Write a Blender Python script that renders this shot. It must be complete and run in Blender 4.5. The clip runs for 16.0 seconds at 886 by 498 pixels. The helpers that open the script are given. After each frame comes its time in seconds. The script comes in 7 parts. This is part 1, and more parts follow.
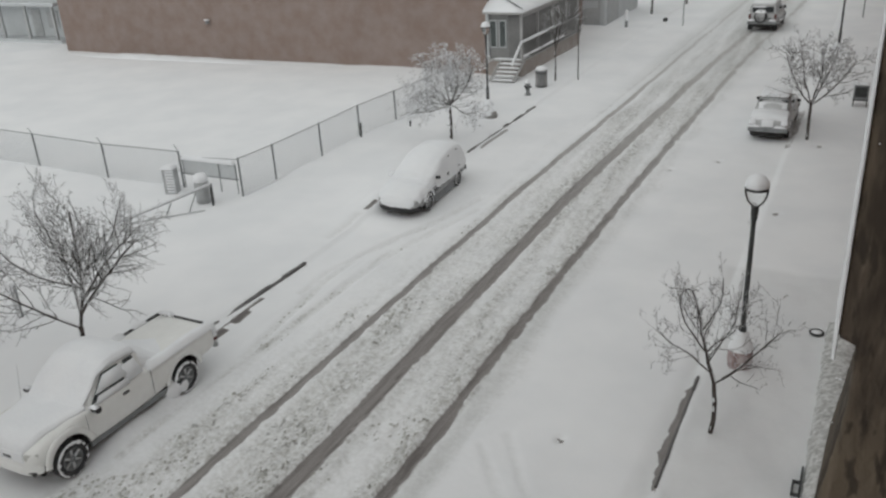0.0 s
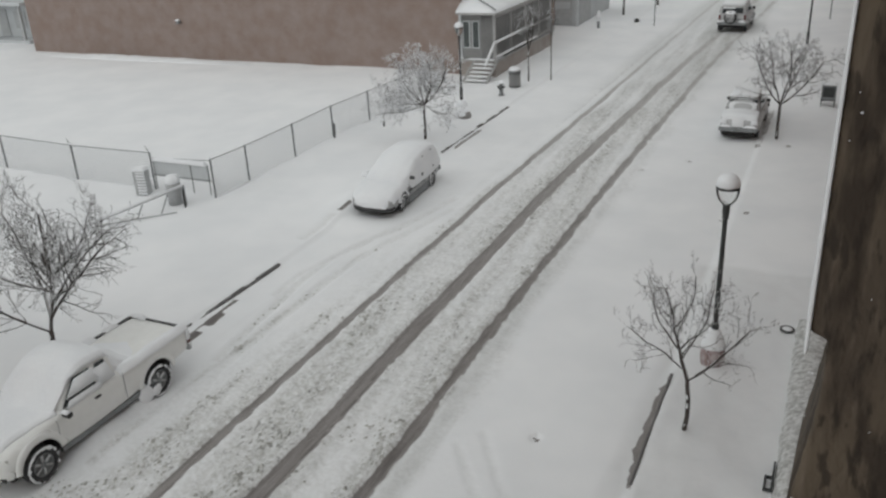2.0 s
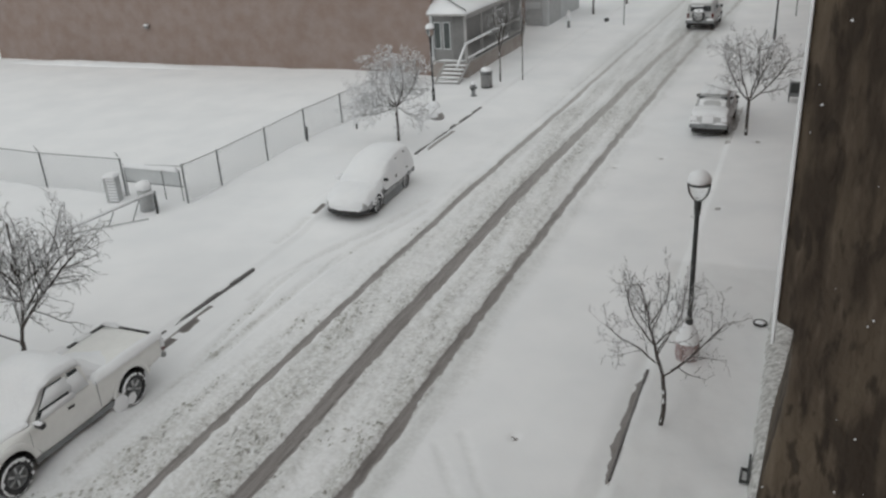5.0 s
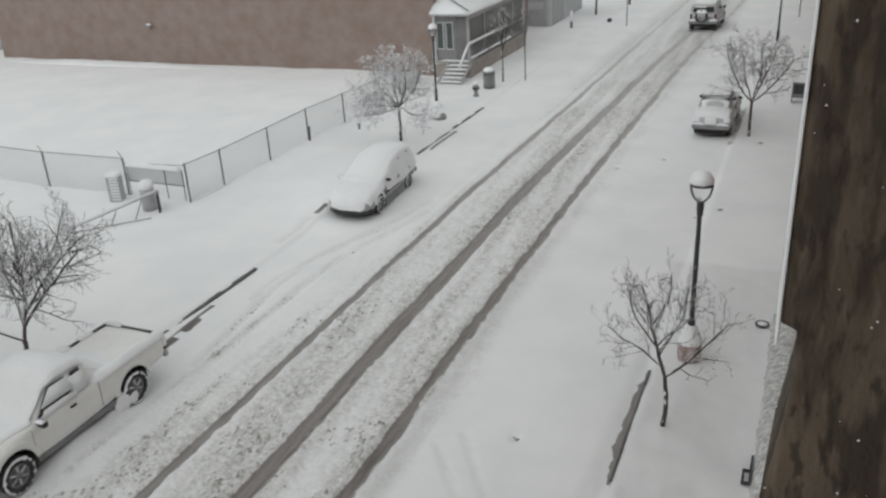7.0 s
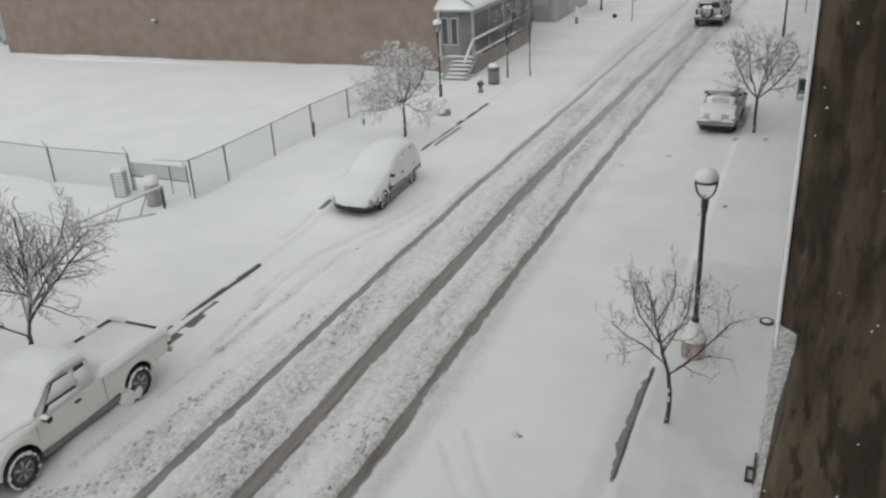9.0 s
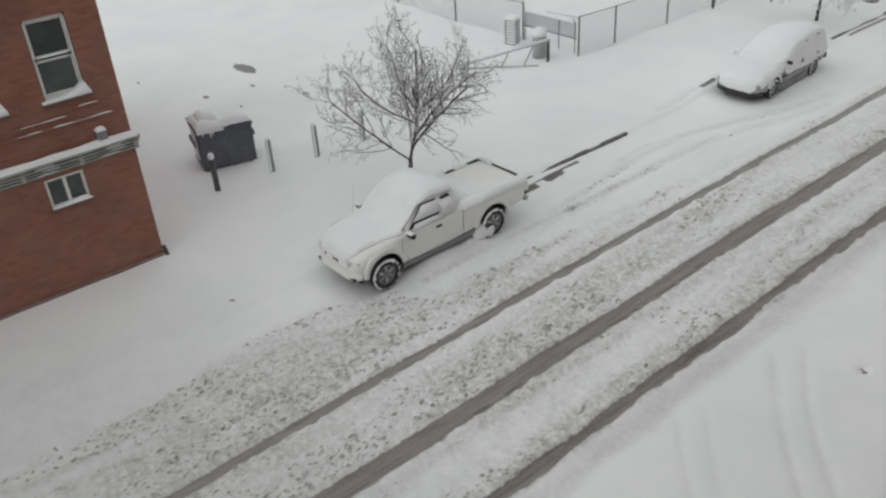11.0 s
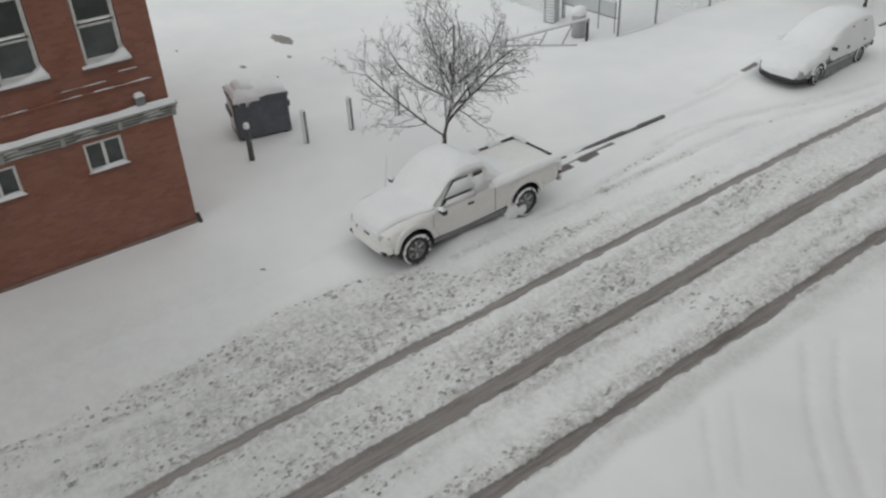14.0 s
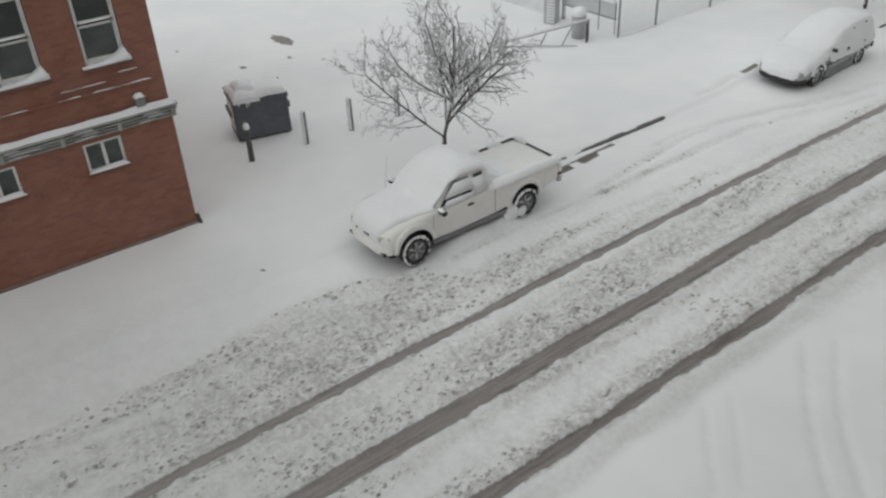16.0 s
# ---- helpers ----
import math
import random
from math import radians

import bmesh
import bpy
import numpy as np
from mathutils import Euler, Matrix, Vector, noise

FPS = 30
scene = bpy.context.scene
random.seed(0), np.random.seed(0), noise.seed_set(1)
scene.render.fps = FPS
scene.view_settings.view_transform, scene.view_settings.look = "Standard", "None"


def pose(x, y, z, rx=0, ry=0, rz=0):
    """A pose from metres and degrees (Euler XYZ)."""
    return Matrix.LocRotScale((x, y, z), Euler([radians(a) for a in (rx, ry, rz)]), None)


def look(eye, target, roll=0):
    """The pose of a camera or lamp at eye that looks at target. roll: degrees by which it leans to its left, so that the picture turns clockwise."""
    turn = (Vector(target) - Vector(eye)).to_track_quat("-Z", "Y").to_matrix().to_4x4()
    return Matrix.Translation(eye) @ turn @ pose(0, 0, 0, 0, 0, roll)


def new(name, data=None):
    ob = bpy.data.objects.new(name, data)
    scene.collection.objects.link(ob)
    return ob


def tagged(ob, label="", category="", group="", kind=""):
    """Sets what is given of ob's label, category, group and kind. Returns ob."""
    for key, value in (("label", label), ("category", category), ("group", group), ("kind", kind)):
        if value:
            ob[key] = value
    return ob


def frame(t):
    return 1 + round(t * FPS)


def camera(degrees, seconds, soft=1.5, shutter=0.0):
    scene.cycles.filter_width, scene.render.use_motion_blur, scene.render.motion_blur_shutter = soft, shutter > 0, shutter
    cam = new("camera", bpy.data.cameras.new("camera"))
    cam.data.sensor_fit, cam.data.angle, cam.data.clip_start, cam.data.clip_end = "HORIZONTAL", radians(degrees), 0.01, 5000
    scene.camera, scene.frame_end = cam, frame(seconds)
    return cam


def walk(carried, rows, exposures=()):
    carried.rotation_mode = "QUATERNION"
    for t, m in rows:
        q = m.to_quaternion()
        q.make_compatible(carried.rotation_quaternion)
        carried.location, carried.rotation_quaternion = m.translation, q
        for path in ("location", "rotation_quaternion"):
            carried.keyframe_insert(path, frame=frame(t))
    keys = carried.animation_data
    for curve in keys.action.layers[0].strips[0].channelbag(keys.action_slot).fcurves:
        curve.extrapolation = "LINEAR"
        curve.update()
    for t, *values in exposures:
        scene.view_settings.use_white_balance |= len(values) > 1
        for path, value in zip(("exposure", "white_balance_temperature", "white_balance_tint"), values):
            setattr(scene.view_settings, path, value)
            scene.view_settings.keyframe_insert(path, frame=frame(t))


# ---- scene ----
cam = camera(55.7, 16.0, soft=2.4)
# the row of each moment: place in metres, then tilt, lean and turn in degrees
PATH = [
    (0.0, pose(-0.029, -0.011, 10.029, 66.49, 2.99, 26.37)),
    (0.5, pose(-0.028, -0.013, 10.028, 66.77, 3.27, 26.28)),
    (1.0, pose(-0.026, -0.014, 10.025, 66.69, 3.16, 26.00)),
    (1.5, pose(-0.032, -0.012, 10.021, 66.68, 3.05, 25.52)),
    (2.0, pose(-0.033, -0.015, 10.024, 66.44, 2.65, 24.62)),
    (2.5, pose(-0.032, -0.017, 10.023, 66.43, 2.67, 24.08)),
    (3.0, pose(-0.025, -0.014, 10.026, 66.39, 2.83, 23.64)),
    (3.5, pose(-0.019, -0.012, 10.027, 66.46, 3.06, 22.83)),
    (4.0, pose(-0.014, -0.013, 10.023, 66.45, 3.13, 22.70)),
    (6.5, pose(-0.022, -0.013, 10.015, 66.43, 2.89, 22.55)),
    (7.0, pose(-0.020, -0.014, 10.015, 66.46, 2.93, 22.84)),
    (7.5, pose(-0.026, -0.011, 10.022, 66.46, 2.95, 22.94)),
    (8.0, pose(-0.028, -0.008, 10.026, 66.34, 2.87, 22.85)),
    (8.5, pose(-0.017, -0.002, 10.026, 66.34, 2.87, 22.98)),
    (9.0, pose(-0.010, 0.005, 10.026, 66.18, 2.95, 23.17)),
    (9.5, pose(-0.013, 0.015, 10.032, 65.92, 3.34, 25.49)),
    (10.0, pose(0.052, 0.064, 10.061, 63.73, 4.21, 36.26)),
    (10.2, pose(0.031, 0.057, 10.069, 62.20, 4.05, 39.93)),
    (10.6, pose(0.030, 0.040, 10.060, 60.30, 3.70, 46.00)),
    (11.0, pose(0.026, 0.020, 10.050, 58.70, 3.25, 50.00)),
    (11.5, pose(0.022, 0.004, 10.040, 57.75, 2.85, 52.20)),
    (12.3, pose(0.018, -0.006, 10.028, 57.39, 2.63, 52.85)),
    (12.5, pose(0.017, -0.012, 10.025, 57.43, 2.62, 52.71)),
    (13.0, pose(0.014, -0.012, 10.027, 57.37, 2.41, 52.69)),
    (13.5, pose(0.016, -0.011, 10.028, 57.32, 2.55, 52.78)),
    (14.0, pose(0.019, -0.012, 10.021, 57.35, 2.53, 52.81)),
    (14.5, pose(0.019, -0.011, 10.020, 57.41, 2.55, 52.87)),
    (15.0, pose(0.022, -0.011, 10.021, 57.48, 2.57, 52.96)),
    (15.5, pose(0.017, -0.014, 10.028, 57.40, 2.49, 52.91)),
    (16.0, pose(0.016, -0.003, 10.028, 57.39, 2.47, 52.85)),
]
walk(cam, PATH, exposures=((0.0, 0.20), (4.2, 0.20), (6.3, 0.30), (16.0, 0.30)))

# ---- world and light: a bright, even snow sky ----
world = bpy.data.worlds.new("snow_sky")
scene.world = world
world.use_nodes = True
wn, wl = world.node_tree.nodes, world.node_tree.links
sky = wn.new("ShaderNodeTexSky")
sky.sky_type = "NISHITA"
sky.sun_disc = False
sky.sun_elevation = radians(35)
sky.sun_rotation = radians(200)
sky.air_density, sky.dust_density = 1.0, 6.0
grey = wn.new("ShaderNodeHueSaturation")
grey.inputs["Saturation"].default_value = 0.05
# cloud spreads the light over the whole sky
spread = wn.new("ShaderNodeGamma")
spread.inputs["Gamma"].default_value = 0.35
wl.new(sky.outputs["Color"], spread.inputs["Color"])
wl.new(spread.outputs["Color"], grey.inputs["Color"])
tint = wn.new("ShaderNodeMix")
tint.data_type, tint.blend_type = "RGBA", "MULTIPLY"
tint.inputs["Factor"].default_value = 1.0
tint.inputs["B"].default_value = (0.975, 1.0, 0.987, 1)
wl.new(grey.outputs["Color"], tint.inputs["A"])
wl.new(tint.outputs["Result"], wn["Background"].inputs["Color"])
wn["Background"].inputs["Strength"].default_value = 0.30
sun = new("sun", bpy.data.lights.new("sun", "SUN"))
sun.data.energy, sun.data.angle, sun.data.color = 0.35, radians(90), (0.985, 1.0, 0.99)
sun.matrix_world = look((0, 0, 60), (-14, 20, 0))


# ---- helpers of this scene ----
def link_mesh(name, bm, mat, parent=None, label="", smooth=False):
    me = bpy.data.meshes.new(name)
    bm.to_mesh(me)
    bm.free()
    me.materials.append(mat)
    if smooth:
        for p in me.polygons:
            p.use_smooth = True
    ob = new(name, me)
    if parent is not None:
        ob.parent = parent
    if label:
        tagged(ob, label)
    return ob


def part(name, bm, mat, parent, label="", smooth=False):
    return link_mesh(name, bm, mat, parent, label, smooth)


def thing(name, m, label, category, group="", kind=""):
    ob = new(name)
    ob.matrix_world = m
    return tagged(ob, label, category, group, kind)


def add_box(bm, x0, x1, y0, y1, z0, z1, bevel=0.0):
    r = bmesh.ops.create_cube(bm, size=1.0)
    for v in r["verts"]:
        v.co = Vector(((x0 + x1) / 2 + v.co.x * (x1 - x0), (y0 + y1) / 2 + v.co.y * (y1 - y0), (z0 + z1) / 2 + v.co.z * (z1 - z0)))
    if bevel > 0:
        es = list({e for v in r["verts"] for e in v.link_edges})
        bmesh.ops.bevel(bm, geom=es, offset=bevel, segments=2, affect="EDGES", profile=0.6)
    return bm


def box(x0, x1, y0, y1, z0, z1, bevel=0.0):
    return add_box(bmesh.new(), x0, x1, y0, y1, z0, z1, bevel)


def add_tube(bm, a, b, r0, r1, seg=8, caps=True):
    a, b = Vector(a), Vector(b)
    d = b - a
    m = Matrix.Translation((a + b) / 2) @ d.to_track_quat("Z", "Y").to_matrix().to_4x4()
    bmesh.ops.create_cone(bm, cap_ends=caps, cap_tris=False, segments=seg, radius1=r0, radius2=r1, depth=d.length, matrix=m)
    return bm


def tube(a, b, r0, r1, seg=12, caps=True):
    return add_tube(bmesh.new(), a, b, r0, r1, seg, caps)


def lathe(profile, seg=20, axis="Z", closed=False):
    """A solid turned from (radius, height) pairs."""
    bm = bmesh.new()
    rings = []
    for r, h in profile:
        ring = []
        for i in range(seg):
            a = 2 * math.pi * i / seg
            p = (r * math.cos(a), r * math.sin(a), h)
            if axis == "X":
                p = (h, r * math.cos(a), r * math.sin(a))
            ring.append(bm.verts.new(p))
        rings.append(ring)
    for a, b in zip(rings, rings[1:] + ([rings[0]] if closed else [])):
        for i in range(seg):
            j = (i + 1) % seg
            bm.faces.new((a[i], a[j], b[j], b[i]))
    if not closed:
        bm.faces.new(list(reversed(rings[0])))
        bm.faces.new(rings[-1])
    bmesh.ops.recalc_face_normals(bm, faces=bm.faces)
    return bm


def mound(x0, x1, y0, y1, z, h, nx=10, ny=10, lump=0.02, seed=0, edge=0.35, skirt=0.0):
    """A rounded snow cap on a rectangle, thinner at its rim, closed below."""
    bm = bmesh.new()
    g = []
    for j in range(ny + 1):
        row = []
        for i in range(nx + 1):
            u, v = i / nx, j / ny
            e = min(min(u, 1 - u) * (x1 - x0), min(v, 1 - v) * (y1 - y0))
            k = min(1.0, e / max(edge * h * 3, 1e-3))
            k = math.sqrt(max(0.0, 1 - (1 - k) ** 2))
            x, y = x0 + u * (x1 - x0), y0 + v * (y1 - y0)
            n = noise.noise(Vector((x * 2.3 + seed, y * 2.3, seed * 1.7)))
            row.append(bm.verts.new((x + 0.3 * lump * n * (e <= 0), y + 0.3 * lump * n * (e <= 0), z + h * k + lump * n * k - skirt * (1 - k))))
        g.append(row)
    for j in range(ny):
        for i in range(nx):
            bm.faces.new((g[j][i], g[j][i + 1], g[j + 1][i + 1], g[j + 1][i]))
    r = bmesh.ops.extrude_face_region(bm, geom=list(bm.faces))
    for v in r["geom"]:
        if isinstance(v, bmesh.types.BMVert):
            v.co.z = z - skirt - 0.004
    bmesh.ops.recalc_face_normals(bm, faces=bm.faces)
    return bm


def wobble(bm, amount, scale, seed=0.0):
    for v in bm.verts:
        v.co += noise.noise_vector(v.co * scale + Vector((seed, 0, 0))) * amount
    return bm


# ---- materials ----
def mat(name, color, rough=0.6, metal=0.0, grain=0.08, scale=12.0, bump=0.15, second=None, second_scale=2.0, second_amount=0.5, spec=0.5, bump_dist=0.01, stretch=1.0):
    """A surface with two scales of variation: fine grain, and broad patches towards a second colour."""
    m = bpy.data.materials.new(name)
    m.use_nodes = True
    n, l = m.node_tree.nodes, m.node_tree.links
    b = n["Principled BSDF"]
    b.inputs["Roughness"].default_value, b.inputs["Metallic"].default_value = rough, metal
    b.inputs["Specular IOR Level"].default_value = spec
    tc = n.new("ShaderNodeTexCoord")
    mp = n.new("ShaderNodeMapping")
    mp.inputs["Scale"].default_value = (1, 1, stretch)
    l.new(tc.outputs["Object"], mp.inputs["Vector"])
    fine = n.new("ShaderNodeTexNoise")
    fine.inputs["Scale"].default_value, fine.inputs["Detail"].default_value = scale, 6
    l.new(tc.outputs["Object"], fine.inputs["Vector"])
    broad = n.new("ShaderNodeTexNoise")
    broad.inputs["Scale"].default_value, broad.inputs["Detail"].default_value = second_scale, 4
    l.new(mp.outputs["Vector"], broad.inputs["Vector"])
    ramp = n.new("ShaderNodeMapRange")
    ramp.inputs["From Min"].default_value, ramp.inputs["From Max"].default_value = 0.42, 0.62
    ramp.inputs["To Max"].default_value = second_amount
    l.new(broad.outputs["Fac"], ramp.inputs["Value"])
    mix = n.new("ShaderNodeMix")
    mix.data_type = "RGBA"
    second = second or tuple(c * 0.82 for c in color)
    mix.inputs["A"].default_value, mix.inputs["B"].default_value = (*color, 1), (*second, 1)
    l.new(ramp.outputs["Result"], mix.inputs["Factor"])
    var = n.new("ShaderNodeHueSaturation")
    vr = n.new("ShaderNodeMapRange")
    vr.inputs["To Min"].default_value, vr.inputs["To Max"].default_value = 1 - 3 * grain, 1 + 3 * grain
    l.new(fine.outputs["Fac"], vr.inputs["Value"])
    l.new(vr.outputs["Result"], var.inputs["Value"])
    l.new(mix.outputs["Result"], var.inputs["Color"])
    l.new(var.outputs["Color"], b.inputs["Base Color"])
    if bump > 0:
        bp = n.new("ShaderNodeBump")
        bp.inputs["Strength"].default_value, bp.inputs["Distance"].default_value = bump, bump_dist
        l.new(fine.outputs["Fac"], bp.inputs["Height"])
        l.new(bp.outputs["Normal"], b.inputs["Normal"])
    return m


SNOW = mat("fresh_snow", (0.86, 0.87, 0.885), 0.75, grain=0.02, scale=25, bump=0.25, second=(0.80, 0.815, 0.84), second_scale=1.2, spec=0.25)


# ---- the ground: one sheet, with the road, its ruts and both pavements ----
KERB_L, KERB_R, STEP = -14.22, -2.46, 0.07


def track_centres(y):
    """Where the wheel tracks run across the road at the distance y."""
    near = y + np.array((-6.0, -3.0, 0.0, 3.0, 6.0))
    left = float(np.interp(near, (0, 3, 9, 20, 27, 36, 48, 60, 90), (-10.15, -10.27, -10.45, -10.53, -10.51, -10.3, -10.2, -10.0, -9.6)).mean())
    mid = float(np.interp(near, (0, 6, 14, 27, 36, 50, 60, 90), (-8.5, -8.54, -8.64, -8.70, -8.43, -7.98, -7.38, -6.4)).mean())
    right = float(np.interp(near, (0, 9, 15, 24, 32, 40, 52, 60, 90), (-6.74, -6.78, -6.92, -6.90, -6.85, -6.66, -6.55, -5.95, -4.8)).mean())
    return left, mid, right


def ground_material():
    m = bpy.data.materials.new("snowy_ground")
    m.use_nodes = True
    n, l = m.node_tree.nodes, m.node_tree.links
    b = n["Principled BSDF"]
    tc = n.new("ShaderNodeTexCoord")

    def noise_node(scale, detail=5, rough=0.6):
        t = n.new("ShaderNodeTexNoise")
        t.inputs["Scale"].default_value, t.inputs["Detail"].default_value, t.inputs["Roughness"].default_value = scale, detail, rough
        l.new(tc.outputs["Object"], t.inputs["Vector"])
        return t

    def attribute(name):
        a = n.new("ShaderNodeAttribute")
        a.attribute_name = name
        return a

    def ranged(sock, a, b_, c=0.0, d=1.0):
        r = n.new("ShaderNodeMapRange")
        for k, v in zip(("From Min", "From Max", "To Min", "To Max"), (a, b_, c, d)):
            r.inputs[k].default_value = v
        l.new(sock, r.inputs["Value"])
        return r.outputs["Result"]

    def maths(op, a, b_):
        x = n.new("ShaderNodeMath")
        x.operation = op
        for i, s in enumerate((a, b_)):
            if isinstance(s, (int, float)):
                x.inputs[i].default_value = s
            else:
                l.new(s, x.inputs[i])
        return x.outputs[0]

    def mixed(fac, a, b_):
        x = n.new("ShaderNodeMix")
        x.data_type = "RGBA"
        if isinstance(fac, float):
            x.inputs["Factor"].default_value = fac
        else:
            l.new(fac, x.inputs["Factor"])
        for k, s in (("A", a), ("B", b_)):
            if isinstance(s, tuple):
                x.inputs[k].default_value = (*s, 1)
            else:
                l.new(s, x.inputs[k])
        return x.outputs["Result"]

    fine, mid, broad = noise_node(9.0, 6, 0.65), noise_node(2.6, 5), noise_node(0.35, 3)
    drawn = n.new("ShaderNodeMapping")
    drawn.inputs["Scale"].default_value = (1.0, 0.45, 1.0)
    l.new(tc.outputs["Object"], drawn.inputs["Vector"])
    clods = noise_node(12.0, 5, 0.6)
    l.new(drawn.outputs["Vector"], clods.inputs["Vector"])
    grit = noise_node(38.0, 4, 0.7)
    # the clods lie in loose drifts along the road
    along = n.new("ShaderNodeMapping")
    along.inputs["Scale"].default_value = (1.0, 0.4, 1.0)
    l.new(tc.outputs["Object"], along.inputs["Vector"])
    patches = noise_node(1.5, 3, 0.6)
    l.new(along.outputs["Vector"], patches.inputs["Vector"])
    snow = mixed(ranged(broad.outputs["Fac"], 0.35, 0.65), (0.90, 0.905, 0.915), (0.84, 0.85, 0.865))
    slush = mixed(ranged(mid.outputs["Fac"], 0.35, 0.65), (0.46, 0.456, 0.43), (0.66, 0.66, 0.645))
    # the tracks are streaked along the road
    ruts = n.new("ShaderNodeMapping")
    ruts.inputs["Scale"].default_value = (1.0, 0.06, 1.0)
    l.new(tc.outputs["Object"], ruts.inputs["Vector"])
    threads = noise_node(16.0, 4, 0.6)
    l.new(ruts.outputs["Vector"], threads.inputs["Vector"])
    wet = mixed(ranged(threads.outputs["Fac"], 0.36, 0.66), (0.190, 0.172, 0.165), (0.285, 0.262, 0.254))
    wet = mixed(ranged(grit.outputs["Fac"], 0.58, 0.72), wet, (0.46, 0.45, 0.44))
    # churned snow turns to slush, and to wet road where the wheels run
    churn = attribute("churn").outputs["Fac"]
    bare = attribute("bare").outputs["Fac"]
    col = mixed(maths("MULTIPLY", churn, ranged(fine.outputs["Fac"], 0.3, 0.62)), snow, slush)
    crumbs = maths("MULTIPLY", ranged(maths("ADD", maths("MULTIPLY", clods.outputs["Fac"], 0.7), maths("MULTIPLY", churn, 0.10)), 0.487, 0.528), maths("MULTIPLY", ranged(churn, 0.25, 0.8), ranged(patches.outputs["Fac"], 0.44, 0.58, 0.12, 1.0)))
    col = mixed(maths("MULTIPLY", crumbs, 0.74), col, (0.19, 0.186, 0.175))
    # grey of soaked snow, also used for the shade painted on the near left
    soaked_shaded = mixed(ranged(mid.outputs["Fac"], 0.35, 0.65), (0.425, 0.435, 0.422), (0.51, 0.52, 0.508))
    col = mixed(maths("MULTIPLY", attribute("soak_shade").outputs["Fac"], ranged(fine.outputs["Fac"], 0.25, 0.65, 0.8, 1.0)), col, soaked_shaded)
    wet = mixed(ranged(bare, 1.02, 1.12), wet, (0.135, 0.122, 0.116))
    # slush film in the tracks, plus the distance haze painted as a paler colour
    film_haze = maths("MULTIPLY", attribute("film_haze").outputs["Fac"], ranged(threads.outputs["Fac"], 0.3, 0.7, 0.55, 1.3))
    wet = mixed(film_haze, wet, (0.55, 0.54, 0.525))
    edge = ranged(maths("ADD", bare, maths("MULTIPLY", maths("SUBTRACT", fine.outputs["Fac"], 0.5), 0.65)), 0.40, 0.62)
    col = mixed(edge, col, wet)
    l.new(col, b.inputs["Base Color"])
    l.new(ranged(edge, 0, 1, 0.8, 0.42), b.inputs["Roughness"])
    b.inputs["Specular IOR Level"].default_value = 0.3
    bp = n.new("ShaderNodeBump")
    bp.inputs["Strength"].default_value, bp.inputs["Distance"].default_value = 0.75, 0.045
    l.new(maths("MULTIPLY", fine.outputs["Fac"], maths("ADD", maths("MULTIPLY", churn, 0.9), 0.12)), bp.inputs["Height"])
    l.new(bp.outputs["Normal"], b.inputs["Normal"])
    return m


def smooth_step(a, b, x):
    t = np.clip((x - a) / (b - a), 0, 1)
    return t * t * (3 - 2 * t)


def value_noise(x, y, seed):
    """Smooth noise in -1..1 on arrays."""
    rng = np.random.RandomState(seed)
    tab = rng.rand(256, 256) * 2 - 1
    xi, yi = np.floor(x).astype(int), np.floor(y).astype(int)
    fx, fy = x - xi, y - yi
    fx, fy = fx * fx * (3 - 2 * fx), fy * fy * (3 - 2 * fy)
    a, b = tab[xi % 256, yi % 256], tab[(xi + 1) % 256, yi % 256]
    c, d = tab[xi % 256, (yi + 1) % 256], tab[(xi + 1) % 256, (yi + 1) % 256]
    return (a * (1 - fx) + b * fx) * (1 - fy) + (c * (1 - fx) + d * fx) * fy


def bump_at(x, y, cx, cy, rx, ry):
    return np.exp(-((x - cx) / rx) ** 2 - ((y - cy) / ry) ** 2)


